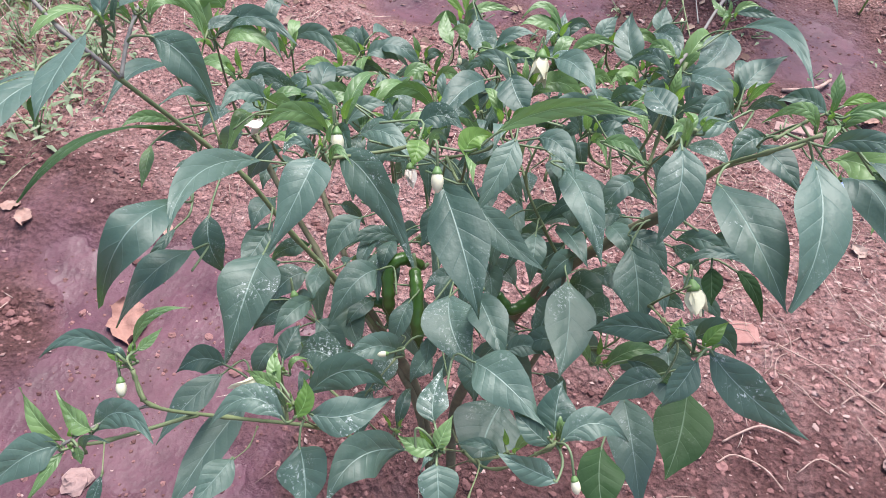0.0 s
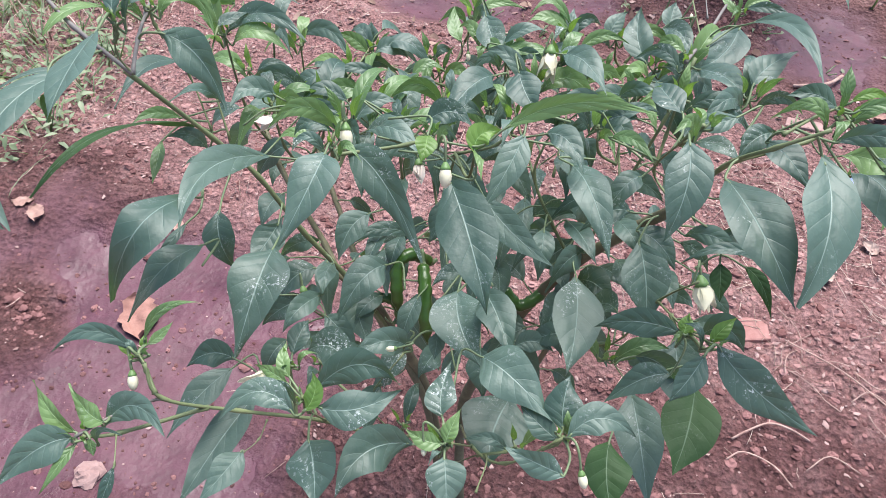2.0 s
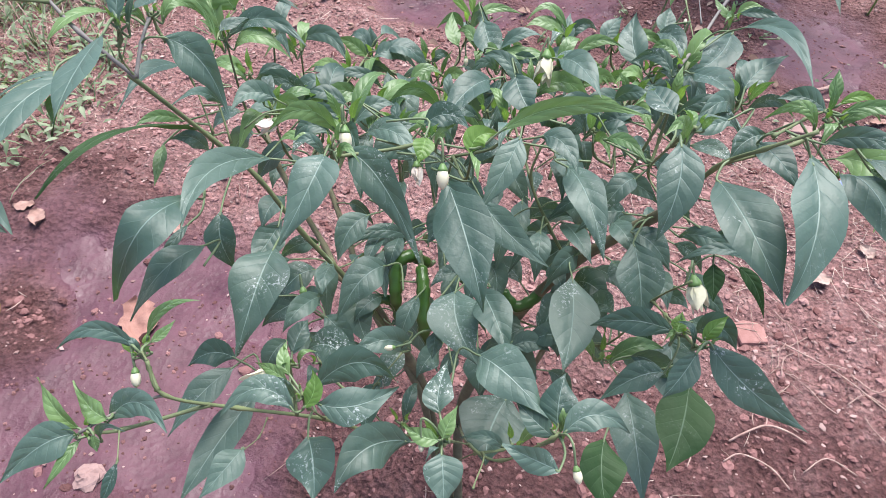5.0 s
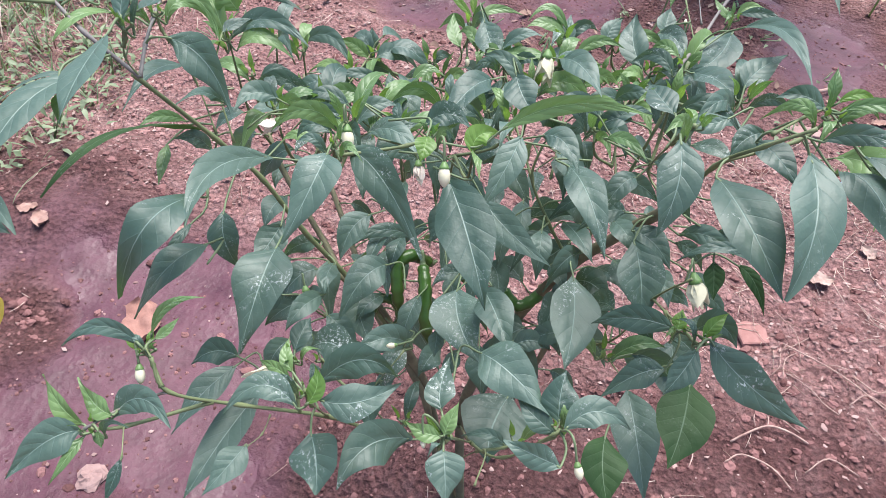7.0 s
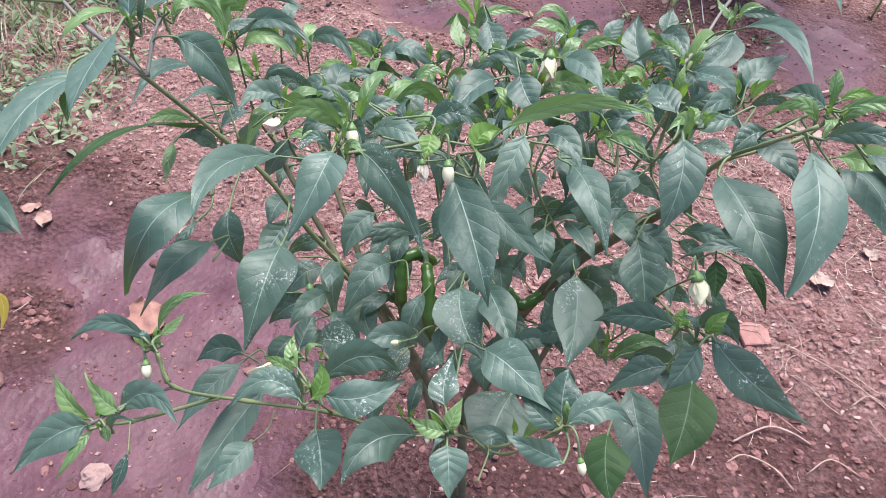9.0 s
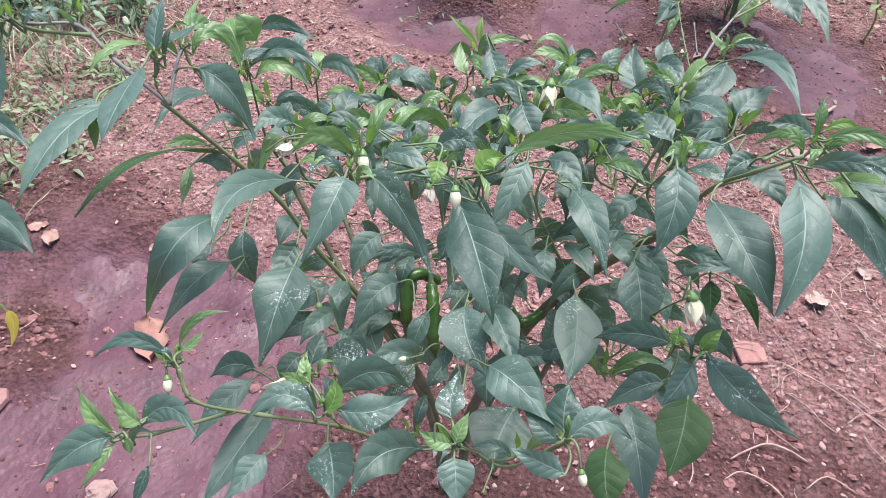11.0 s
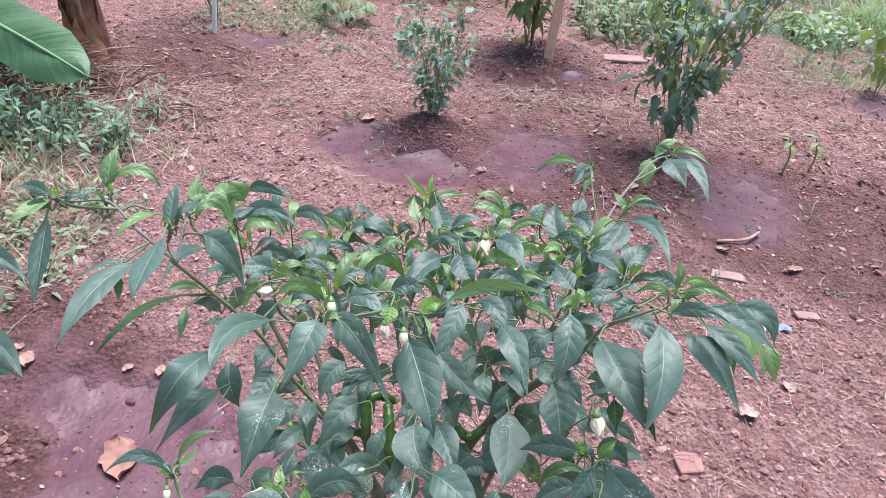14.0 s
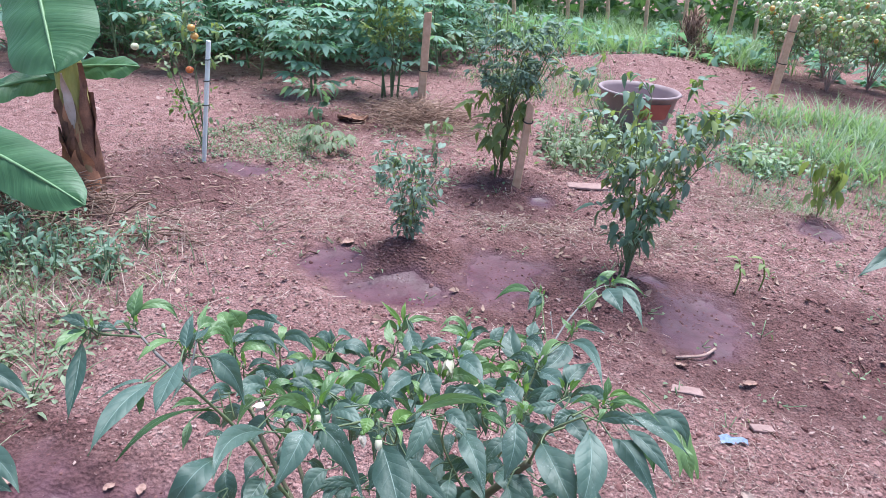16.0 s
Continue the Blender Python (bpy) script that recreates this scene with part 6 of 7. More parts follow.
def cassava(at, tall, seed):
    """Woody stalks with hand-shaped leaves on long stalks."""
    r = random.Random(seed)
    t = thing("cassava_plant", "cassava plant with hand-shaped green leaves", "cassava", (*at, height(*at)), "cassava bed")
    wood, crown = Bag(), Bag()
    for s in range(r.randint(1, 2)):
        dx, dy = r.uniform(-0.15, 0.15), r.uniform(-0.15, 0.15)
        line = bend([(0.03 * s, 0, 0), (dx * 0.5, dy * 0.5, tall * 0.5), (dx, dy, tall)], 5)
        wood.add(*tube(line, [0.011 - 0.005 * i / (len(line) - 1) for i in range(len(line))], 6))
        for k in range(22):
            p = line[int(len(line) * (0.2 + 0.8 * r.random() ** 0.8)) - 1]
            a, e = r.uniform(0, 360), r.uniform(5, 50)
            reach = r.uniform(0.14, 0.34)
            tip = np.array(aim(p, a, e) @ Vector((reach, 0, 0)))
            wood.add(*tube([p, (p + tip) / 2 + np.array((0, 0, 0.02)), tip], 0.003, 4))
            dip = r.uniform(-16, 10)
            for j in range(-3, 4):
                s2 = r.uniform(0.11, 0.18) * (1 - 0.09 * abs(j))
                v, f, uv = blade(s2, s2 * 0.37, 0.25, 0.2, 3, 1, shape=1.1)
                crown.add(v, f, aim(tip, a + 40 * j, dip + r.uniform(-6, 6)))
    part("stem", wood, STALK, t)
    part("foliage", crown, CASSAVA, t)
    return t


rng = random.Random(8)
for k in range(56):
    x = -4.8 + 4.4 * ((k * 0.618) % 1.0)
    cassava((x, 5.75 + 0.62 * max(0.0, x + 2.7) + 2.6 * (k / 56) + rng.uniform(-0.2, 0.2)), 0.55 + 0.5 * k / 56 + rng.uniform(0, 0.2), 50 + k)
cassava((-0.78, 5.75), 0.95, 91)
cassava((-0.92, 5.8), 0.9, 92)
cassava((-1.47, 5.6), 0.62, 96)
bush("yellowing_shrub", "tall thin shrub with pale yellow-green leaves by a stake", (-0.80, 5.62), 1.0, 0.75, 7, 560, 0.06, YELLOWLEAF, 95, "shrub", 0.55, 0.5, stem_mat=STALK, clear=0.45)
for at, s in (((-0.9, 4.15), 93), ((-0.97, 4.2), 94)):
    r = random.Random(s)
    t = thing("cassava_seedling", "pale green cassava seedling on bare soil", "seedling", (*at, height(*at)), "cassava seedlings")
    b, w = Bag(), Bag()
    for k in range(9):
        a, e = k * 40 + r.uniform(-15, 15), r.uniform(25, 65)
        tip = np.array(aim((0, 0, 0.02), a, e) @ Vector((r.uniform(0.12, 0.22), 0, 0)))
        w.add(*tube([(0, 0, 0), tip * 0.6 + np.array((0, 0, 0.02)), tip], 0.0025, 4))
        for j in range(-2, 3):
            v, f, uv = blade(0.075, 0.028, 0.4, 0.2, 3, 1, shape=1.1)
            b.add(v, f, aim(tip, a + 40 * j, -15))
    part("stem", w, STEM, t)
    part("foliage", b, WEED, t)


def sprout(at, tall, seed):
    r = random.Random(seed)
    t = thing("thin_sprout", "thin yellowish sprout with a single limp leaf", "sprout", (*at, height(*at)))
    line = bend([(0, 0, 0), (0.004, 0, tall * 0.5), (-0.02, 0, tall)], 4)
    part("stem", Bag().add(*tube(line, 0.004, 5)), PALELEAF, t)
    b = Bag()
    for k in range(3):
        v, f, uv = blade(0.06 - 0.010 * k, 0.026, 0.5, 0.25, 4, 1)
        b.add(v, f, aim(line[-1 - k], 160 + k * 75, 20 - 15 * k))
    part("foliage", b, PALELEAF, t)


sprout((1.315, 2.906), 0.17, 1)
sprout((1.43, 2.95), 0.15, 2)


# ---- stakes, pipe, tub ----
def stake(name, label, at, tall, wide, thick, mat, tilt=(0, 0), ties=()):
    """A sawn stake with split top and twine."""
    t = thing(name, label, "stake", (*at, height(*at) - 0.04))
    t.rotation_euler = (radians(tilt[1]), radians(tilt[0]), radians(15))
    r = random.Random(name + str(at))
    b, rows = Bag(), 9
    v, f = [], []
    for i in range(rows):
        z = (tall + 0.04) * i / (rows - 1)
        w = wide * (1 - 0.15 * i / (rows - 1)) * r.uniform(0.94, 1.05)
        c = 0.12 * wide
        for sx, sy in ((-1, -1), (1, -1), (1, 1), (-1, 1)):
            for e in ((0, 1), (1, 0)) if sx * sy > 0 else ((1, 0), (0, 1)):
                v.append((sx * (w / 2 - c * e[0]), sy * (thick / 2 - c * e[1]), z + (0.02 * r.uniform(-1, 1) if i == rows - 1 else 0)))
    for i in range(rows - 1):
        for j in range(8):
            a, k = i * 8 + j, i * 8 + (j + 1) % 8
            f.append((a, k, k + 8, a + 8))
    f.append(tuple(range(8 * rows - 8, 8 * rows)))
    part("shaft", b.add(v, f), mat, t, smooth=False)
    for z in ties:
        ring = [((wide * 0.62) * math.cos(w), (thick * 0.72) * math.sin(w), z + 0.01 * math.sin(w)) for w in np.linspace(0, 2 * math.pi, 13)]
        part("twine", Bag().add(*tube(ring, 0.004, 5)), TWINE, t, "dark twine tied round the stake")
    return t


stake("wooden_stake", "weathered wooden stake standing in dry grass", (-0.535, 5.49), 0.74, 0.066, 0.04, TIMBER, (1, 0), (0.36,))
stake("wooden_stake", "weathered wooden stake beside the tall chili bush", (0.300, 3.83), 0.47, 0.046, 0.03, TIMBER, (3, 0), (0.42,))
stake("wooden_stake", "tall wooden stake leaning among tomato bushes", (2.685, 7.22), 0.84, 0.085, 0.045, TIMBER, (1, 0), (0.75, 0.45))

pipe = thing("white_pipe", "white plastic pipe used as a plant stake", "pipe", (-1.552, 3.766, height(-1.552, 3.766) - 0.03))
pipe.rotation_euler = (0, radians(6.5), 0)
ang = np.linspace(0, 2 * math.pi, 13)[:-1]
pv = [(r_ * math.cos(a), r_ * math.sin(a), z) for r_, z in ((0.013, 0), (0.013, 0.735), (0.011, 0.74), (0.011, 0.5)) for a in ang]
pf = [(k * 12 + j, k * 12 + (j + 1) % 12, k * 12 + 12 + (j + 1) % 12, k * 12 + 12 + j) for k in range(3) for j in range(12)]
part("tube", Bag().add(pv, pf), PVC, pipe)
for z in (0.36, 0.5, 0.62):
    part("twine", Bag().add(*tube([(0.02 * math.cos(a), 0.02 * math.sin(a), z + 0.02 * a / 6) for a in np.linspace(0, 6.6, 14)], 0.003, 5)), TWINE, pipe, "dark twine wound round the pipe")
for k, (dx, dz, m) in enumerate(((-0.10, 0.51, RED), (-0.07, 0.745, ORANGE), (-0.055, 0.70, ORANGE), (-0.42, 0.61, UNRIPE))):
    t = thing("tomato", "ripe red tomato hanging on the vine" if m is RED else "ripening yellow tomato hanging on the vine", "tomato", (-1.53 + dx, 3.84, dz), "tomatoes on the vine")
    ws = np.linspace(3.1, 0.04, 9)
    part("fruit", Bag().add(*tube([(0, 0, 0.020 * math.cos(w)) for w in ws], [0.023 * max(0.04, math.sin(w)) for w in ws], 12)), m, t)
    part("stalk", Bag().add(*tube([(0, 0, 0.02), (0.01, 0, 0.05), (0.03, 0.02, 0.09)], 0.003, 5)), STEM, t)

TUBX, TUBY = 1.12, 5.35
tub = thing("planting_tub", "large dark plastic tub with a rolled rim", "tub", (TUBX, TUBY, height(TUBX, TUBY) - 0.01))
prof = ((0.20, 0.0), (0.215, 0.02), (0.25, 0.2), (0.256, 0.21), (0.256, 0.235), (0.262, 0.24), (0.285, 0.37), (0.300, 0.372), (0.305, 0.38), (0.300, 0.39), (0.285, 0.39), (0.272, 0.36), (0.2, 0.05))
tv = [(r_ * math.cos(a), r_ * math.sin(a), z) for r_, z in prof for a in np.linspace(0, 2 * math.pi, 37)[:-1]]
tf = [(k * 36 + j, k * 36 + (j + 1) % 36, k * 36 + 36 + (j + 1) % 36, k * 36 + 36 + j) for k in range(len(prof) - 1) for j in range(36)]
tf.append(tuple(range(36))[::-1])
part("wall", Bag().add(tv, tf), TUB, tub)
part("potting_soil", Bag().add([(0.25 * math.cos(a), 0.25 * math.sin(a), 0.25 + 0.01 * math.sin(5 * a)) for a in np.linspace(0, 2 * math.pi, 25)[:-1]] + [(0, 0, 0.27)], [(k, (k + 1) % 24, 24) for k in range(24)]), SOIL, tub)
sv = [(r_ * math.cos(a), r_ * math.sin(a), z) for r_, z in ((0.262, 0.225), (0.289, 0.34)) for a in np.linspace(-1.75, -0.75, 11)]
part("red_patch", Bag().add(sv, [(j, j + 1, j + 12, j + 11) for j in range(10)]), TUBRED, tub, "reddish worn patch on the tub")


# ---- banana ----
ban = thing("banana_plant", "young banana plant with broad green leaves and dry brown sheaths", "banana plant", (-1.80, 3.06, height(-1.8, 3.06) - 0.02))
line = bend([(-0.02, 0, 0), (-0.022, 0, 0.3), (-0.026, 0, 0.55), (-0.03, 0, 0.72)], 6)
part("trunk", Bag().add(*tube(line, [0.078 * (1 - 0.30 * i / (len(line) - 1)) for i in range(len(line))], 20)), TRUNK, ban)
r = random.Random(5)
# angle, half width, foot, top, how far it stands off, material
for a0, w, z0, z1, off, mat in ((-58, 1.25, 0.0, 0.36, 0.006, SHEATH), (-18, 0.55, 0.22, 0.64, 0.012, SHEATH), (8, 0.40, 0.0, 0.50, 0.016, SHEATH), (-72, 0.30, 0.34, 0.60, 0.024, PEELED), (-80, 0.46, 0.22, 0.46, 0.012, SHEATHORANGE),
                                (-52, 0.34, 0.02, 0.46, 0.009, SHEATHPALE), (-112, 0.55, 0.05, 0.34, 0.013, SHEATH), (-72, 0.36, 0.10, 0.30, 0.018, SHEATH), (-60, 0.95, 0.0, 0.24, 0.017, SHEATHORANGE), (-104, 0.45, 0.20, 0.52, 0.017, SHEATH), (-98, 0.40, 0.0, 0.27, 0.024, SHEATHORANGE), (90, 0.8, 0.0, 0.6, 0.01, TRUNK)):
    v, f, ph = [], [], r.uniform(0, 6)
    for i in range(9):
        u = i / 8
        z = z0 + (z1 - z0) * u
        taper = (1 - 0.8 * u**2) * (0.55 + 0.45 * min(1, 4 * u))
        for j in range(7):
            q = j / 6 - 0.5
            a = radians(a0) + 2 * w * taper * q + 0.06 * math.sin(5 * u + ph)
            d = 0.078 - 0.030 * z + off * (0.5 + 0.5 * u) + 0.006 * math.sin(7 * u + ph + 3 * q) + (0.014 * abs(q) * 2 if i > 5 else 0)
            v.append((-0.02 + d * math.cos(a) - 0.012 * z, d * math.sin(a), z))
    f = [(i * 7 + j, i * 7 + j + 1, i * 7 + j + 8, i * 7 + j + 7) for i in range(8) for j in range(6)]
    part("dry_sheath", Bag().add(v, f), mat, ban, "dry brown leaf sheath peeling off the trunk")


def banana_leaf(root, tip, wide, sag, face, seed):
    """A broad blade either side of a thick midrib; root and tip in the plant's own space."""
    r = random.Random(seed)
    root, tip = np.array(root, float), np.array(tip, float)
    mid = (root + tip) / 2 + np.array((0, 0, sag))
    ts = np.linspace(0, 1, 22)
    spine = [(1 - t) ** 2 * root + 2 * t * (1 - t) * mid + t * t * tip for t in ts]
    v, f, uv, crest = [], [], [], []
    for i, (t, p) in enumerate(zip(ts, spine)):
        d = unit(spine[min(i + 1, 21)] - spine[max(i - 1, 0)])
        side = unit(np.cross(d, unit(face)))
        up = np.cross(side, d)
        crest.append(p + up * 0.004)
        w = wide * 0.5 * max(0.03, min(1, 5.5 * t) ** 0.6 * min(1, 5.0 * (1 - t)) ** 0.55)
        for j in range(-4, 5):
            s = j / 4
            v.append(p + side * s * w + up * (0.10 * abs(s) ** 1.5 * w - 0.30 * w * s * s + 0.008 * math.sin(23 * t + 4 * s)))
            uv.append((t - 0.12 * abs(s), 0.5 + 0.5 * s))
    f = [(i * 9 + j, i * 9 + j + 1, i * 9 + j + 10, i * 9 + j + 9) for i in range(21) for j in range(8)]
    b = part("leaf", Bag().add(v, f, None, uv), BANANA, ban)
    part("midrib", Bag().add(*tube(crest, [0.013 * (1 - 0.7 * t) for t in ts], 7)), MIDRIB, b, "pale thick midrib")


banana_leaf((-0.345, 0.297, 1.064), (0.058, -0.203, 0.628), 0.44, 0.05, (0.1, -1, 0.5), 1)
banana_leaf((-0.241, 0.115, 0.542), (0.243, 0.143, 0.613), 0.13, 0.03, (0, -0.7, 0.8), 2)
banana_leaf((-0.479, -0.429, 0.432), (0.390, -0.613, 0.205), 0.24, 0.06, (0, -0.7, 0.8), 3)
banana_leaf((-0.189, 0.161, 0.511), (-0.484, -0.129, 0.432), 0.16, 0.05, (0, -0.7, 0.8), 4)


# dry heap at the banana's foot
rng = random.Random(21)
heap = Bag()
for k in range(1000):
    a, d = rng.uniform(0, 6.28), abs(rng.gauss(0, 0.34))
    x, y = -1.95 + d * math.cos(a) * 1.5, 2.8 + d * math.sin(a) * 0.75
    s = rng.uniform(0.05, 0.22)
    yaw = rng.uniform(0, 360)
    z = height(x, y) + 0.10 * math.exp(-d * d * 6) * rng.random()
    q = np.array(aim((x, y, z), yaw, rng.uniform(-8, 18)) @ Vector((s, 0, 0)))
    m = (np.array((x, y, z)) + q) / 2 + np.array((rng.uniform(-0.02, 0.02), rng.uniform(-0.02, 0.02), 0.015))
    heap.add(*tube([(x, y, z), m, q], rng.uniform(0.001, 0.0038), 4))
stuff("dry_stalk_heap", heap, LITTER, "heap of dry stalks and dead leaves round the banana", "dry litter")
heap = Bag()
for k in range(1300):
    a, d = rng.uniform(0, 6.28), abs(rng.gauss(0, 0.22))
    x, y = -0.50 + d * math.cos(a) * 1.4, 5.17 + d * math.sin(a)
    s, yaw = rng.uniform(0.08, 0.3), rng.uniform(0, 360)
    z = height(x, y) + 0.09 * math.exp(-d * d * 10) * rng.random()
    q = np.array(aim((x, y, z), yaw, rng.uniform(-10, 25)) @ Vector((s, 0, 0)))
    heap.add(*tube([(x, y, z), (np.array((x, y, z)) + q) / 2 + np.array((0, 0, 0.02)), q], 0.0017, 4))
stuff("dry_grass_heap", heap, HAY, "pile of dry grass at the foot of a stake", "dry grass")


# ---- weeds and grass ----
def weeds(name, label, places, leaf, mat, seed, tall=0.12, n=16, category="weeds", shape=0.75, slim=0.5):
    r = random.Random(seed)
    b, w = Bag(), Bag()
    for x, y in places:
        z = height(x, y)
        h = tall * r.uniform(0.5, 1.3)
        for k in range(n):
            a = r.uniform(0, 360)
            p = np.array((x + r.gauss(0, 0.05), y + r.gauss(0, 0.05), z + h * r.random()))
            s = leaf * r.uniform(0.5, 1.2)
            v, f, uv = blade(s, s * slim, r.uniform(0.1, 0.6), 0.25, 3, 1, shape=shape)
            b.add(v, f, aim(p, a, r.uniform(-30, 35), r.uniform(-30, 30)))
        for k in range(3):
            w_ = [(x, y, z - 0.01), (x + r.gauss(0, 0.03), y + r.gauss(0, 0.03), z + h)]
            b.add(*tube(w_, 0.002, 4))
    return stuff(name, b, mat, label, category)


def tufts(name, label, places, tall, mat, seed, n=22, wide=0.008, spread=0.07, category="grass"):
    r = random.Random(seed)
    b = Bag()
    for x, y in places:
        for k in range(n):
            px, py = x + r.gauss(0, spread), y + r.gauss(0, spread)
            s = tall * r.uniform(0.45, 1.2)
            v, f, uv = blade(s, wide * r.uniform(0.7, 1.3), r.uniform(0.1, 0.8), 0.3, 4, 1, shape=0.45)
            b.add(v, f, aim((px, py, height(px, py) - 0.01), r.uniform(0, 360), r.uniform(48, 86)))
    return stuff(name, b, mat, label, category)


rng = random.Random(40)
spots = lambda n, x0, x1, y0, y1: [(rng.uniform(x0, x1), rng.uniform(y0, y1)) for _ in range(n)]
weeds("weed_patch", "low leafy grey-green weeds at the bed's edge", [(x, y) for x, y in spots(120, -2.4, -1.0, 1.35, 2.75) if x < -1.12 - 0.2 * math.sin(3 * y)], 0.036, WEED, 1, 0.09, 30, slim=0.38)
weeds("leafy_weeds", "soft grey-green leafy weeds beside the dry litter", spots(22, -2.05, -1.15, 2.2, 2.7), 0.052, BUSHLEAF, 14, 0.17, 26, slim=0.36)
tufts("dead_grass", "bleached dead grass among the weeds", spots(90, -2.5, -1.0, 1.35, 3.0), 0.13, STRAW, 13, 12, 0.004)
tufts("grass_edge", "thin grass growing among the weeds", [(x, y) for x, y in spots(80, -2.6, -1.1, 1.3, 2.6)], 0.14, WEED, 2, 15, 0.005)
weeds("creeping_weeds", "grey-green mat of tiny weeds by the pipe", spots(110, -1.75, -1.0, 3.9, 4.75), 0.022, WEED, 15, 0.03, 14)
weeds("creeping_weeds", "tiny creeping weeds on the bare soil", spots(60, -1.6, 0.2, 3.5, 5.2), 0.03, WEED, 3, 0.03, 10)
weeds("ground_weeds", "sparse small weeds in the dry soil", spots(46, -0.9, 2.2, 1.9, 3.6), 0.025, WEED, 4, 0.03, 6)
weeds("leafy_weeds", "broad-leaved weeds between the bushes", spots(70, 0.45, 1.2, 4.3, 5.2), 0.055, WEED, 5, 0.20, 18)
weeds("low_weeds", "small weeds mixed into the thin grass", spots(150, 1.6, 4.2, 4.2, 6.2), 0.04, BUSHLEAF, 12, 0.09, 12)
weeds("leafy_weeds", "bright broad-leaved weeds at the grass's edge", spots(26, 1.75, 2.25, 4.75, 5.2), 0.055, GRASS, 6, 0.14, 20)
tufts("tall_grass", "tall bright green grass", [(x, y) for x, y in spots(300, 2.2, 4.8, 4.9, 6.6) if noise.noise((x * 1.6, y * 1.6, 0)) > -0.05 or y > 6.2], 0.32, GRASS, 7, 20, 0.011, 0.08)
tufts("short_grass", "short grass thinning out over the soil", [(x, y) for x, y in spots(420, 1.6, 3.8, 3.9, 6.2) if noise.noise((x * 2, y * 2, 5)) > -0.1], 0.11, WEED, 8, 12, 0.005, 0.10)
tufts("short_grass", "thin grass on the bare soil", spots(60, -1.5, -0.9, 3.8, 4.6), 0.06, WEED, 9, 14, 0.004, 0.09)
tufts("short_grass", "thin grass at the foot of the soil heap", [(x, y) for x, y in spots(220, -0.3, 1.3, 6.2, 7.9) if noise.noise((x * 2, y * 2, 9)) > -0.15], 0.14, WEED, 17, 12, 0.007, 0.10)
tufts("back_grass", "tall grass beyond the soil heap", spots(300, -1.0, 3.6, 9.2, 12.2), 0.42, GRASS, 10, 20, 0.016, 0.16)
weeds("back_weeds", "broad-leaved weeds beyond the soil heap", spots(120, -1.0, 6.0, 9.0, 11.5), 0.16, CASSAVA, 11, 0.3, 16)

weeds("undergrowth", "leafy green undergrowth beneath the cassava plants", [(x, 5.95 + 0.62 * max(0.0, x + 2.7) + d) for x, d in spots(300, -4.6, -0.3, 0.2, 3.2)], 0.085, TOMATOLEAF, 16, 0.36, 18)

# ---- the far edge ----
r = random.Random(60)
hedge = Bag()
for k in range(17000):
    x, y = r.uniform(-12, 16), r.uniform(11.9, 15)
    y -= 0.5 if k % 2 else 0.0
    z = r.random() ** 1.7 * (1.2 if k % 2 else 3.4 + 1.2 * noise.noise((x * 0.5, y * 0.4, 7.0)))
    s = r.uniform(0.15, 0.42)
    v, f, uv = blade(s, s * 0.5, r.uniform(0, 0.6), 0.25, 2, 1)
    hedge.add(v, f, aim((x, y, z), r.uniform(0, 360), r.uniform(-60, 40), r.uniform(-40, 40)))
stuff("hedge", hedge, WOODS, "dense dark green hedge at the garden's far edge", "hedge")
for k in range(24):
    x, y, h = -4.4 + k * 0.5 + r.uniform(-0.25, 0.25), r.uniform(10.4, 11.6), r.uniform(1.8, 3.2)
    t = thing("young_tree", "thin pale young tree before the hedge", "tree", (x, y, height(x, y) - 0.02), "trunks along the hedge")
    dx = r.uniform(-0.55, 0.1)
    ln = bend([(0, 0, 0), (dx * 0.3, 0, h * 0.4), (dx, 0, h)], 5)
    part("trunk", Bag().add(*tube(ln, [0.034 - 0.016 * i / (len(ln) - 1) for i in range(len(ln))], 7)), TIMBER, t)
b = Bag()
for k in range(1500):
    a, d = r.uniform(0, 6.28), abs(r.gauss(0, 0.1 if k < 500 else 0.42))
    x, y = 2.28 + d * math.cos(a), 9.5 + d * math.sin(a) * 0.7
    z = height(x, y) + (0.46 if k < 500 else 0.16) * math.exp(-d * d * 5) * r.random()
    q = np.array(aim((x, y, z), r.uniform(0, 360), r.uniform(30, 85) if k < 500 else r.uniform(-20, 12)) @ Vector((r.uniform(0.06, 0.16) if k < 500 else r.uniform(0.1, 0.3), 0, 0)))
    b.add(*tube([(x, y, z), q], r.uniform(0.003, 0.008), 4))
stuff("brush_pile", b, HAY, "pile of dry brush and stalks", "brush pile")


# ---- loose things on the soil ----
def on_ground(name, label, category, at, verts, faces, mat, yaw=0.0, lift=0.004, tilt=0.0, smooth=True):
    ob = part(name, Bag().add(verts, faces), mat, smooth=smooth)
    ob.matrix_world = pose(at[0], at[1], height(*at) + lift, tilt, 0, yaw)
    return tagged(ob, label, category)


def slab(w, d, h, seed):
    r = random.Random(seed)
    o = [(sx * w / 2 * r.uniform(0.8, 1.1), sy * d / 2 * r.uniform(0.8, 1.1)) for sx, sy in ((-1, -1), (0.1, -1.1), (1, -0.9), (1.05, 0.2), (0.9, 1), (-0.2, 1.05), (-1, 0.9))]
    k = len(o)
    v = [(x * 1.03, y * 1.03, 0) for x, y in o] + [(x, y, h * 0.8) for x, y in o] + [(x * 0.9, y * 0.9, h) for x, y in o]
    f = [(j, (j + 1) % k, k + (j + 1) % k, k + j) for j in range(k)] + [(k + j, k + (j + 1) % k, 2 * k + (j + 1) % k, 2 * k + j) for j in range(k)]
    return v, f + [tuple(range(2 * k, 3 * k)), tuple(range(k))[::-1]]


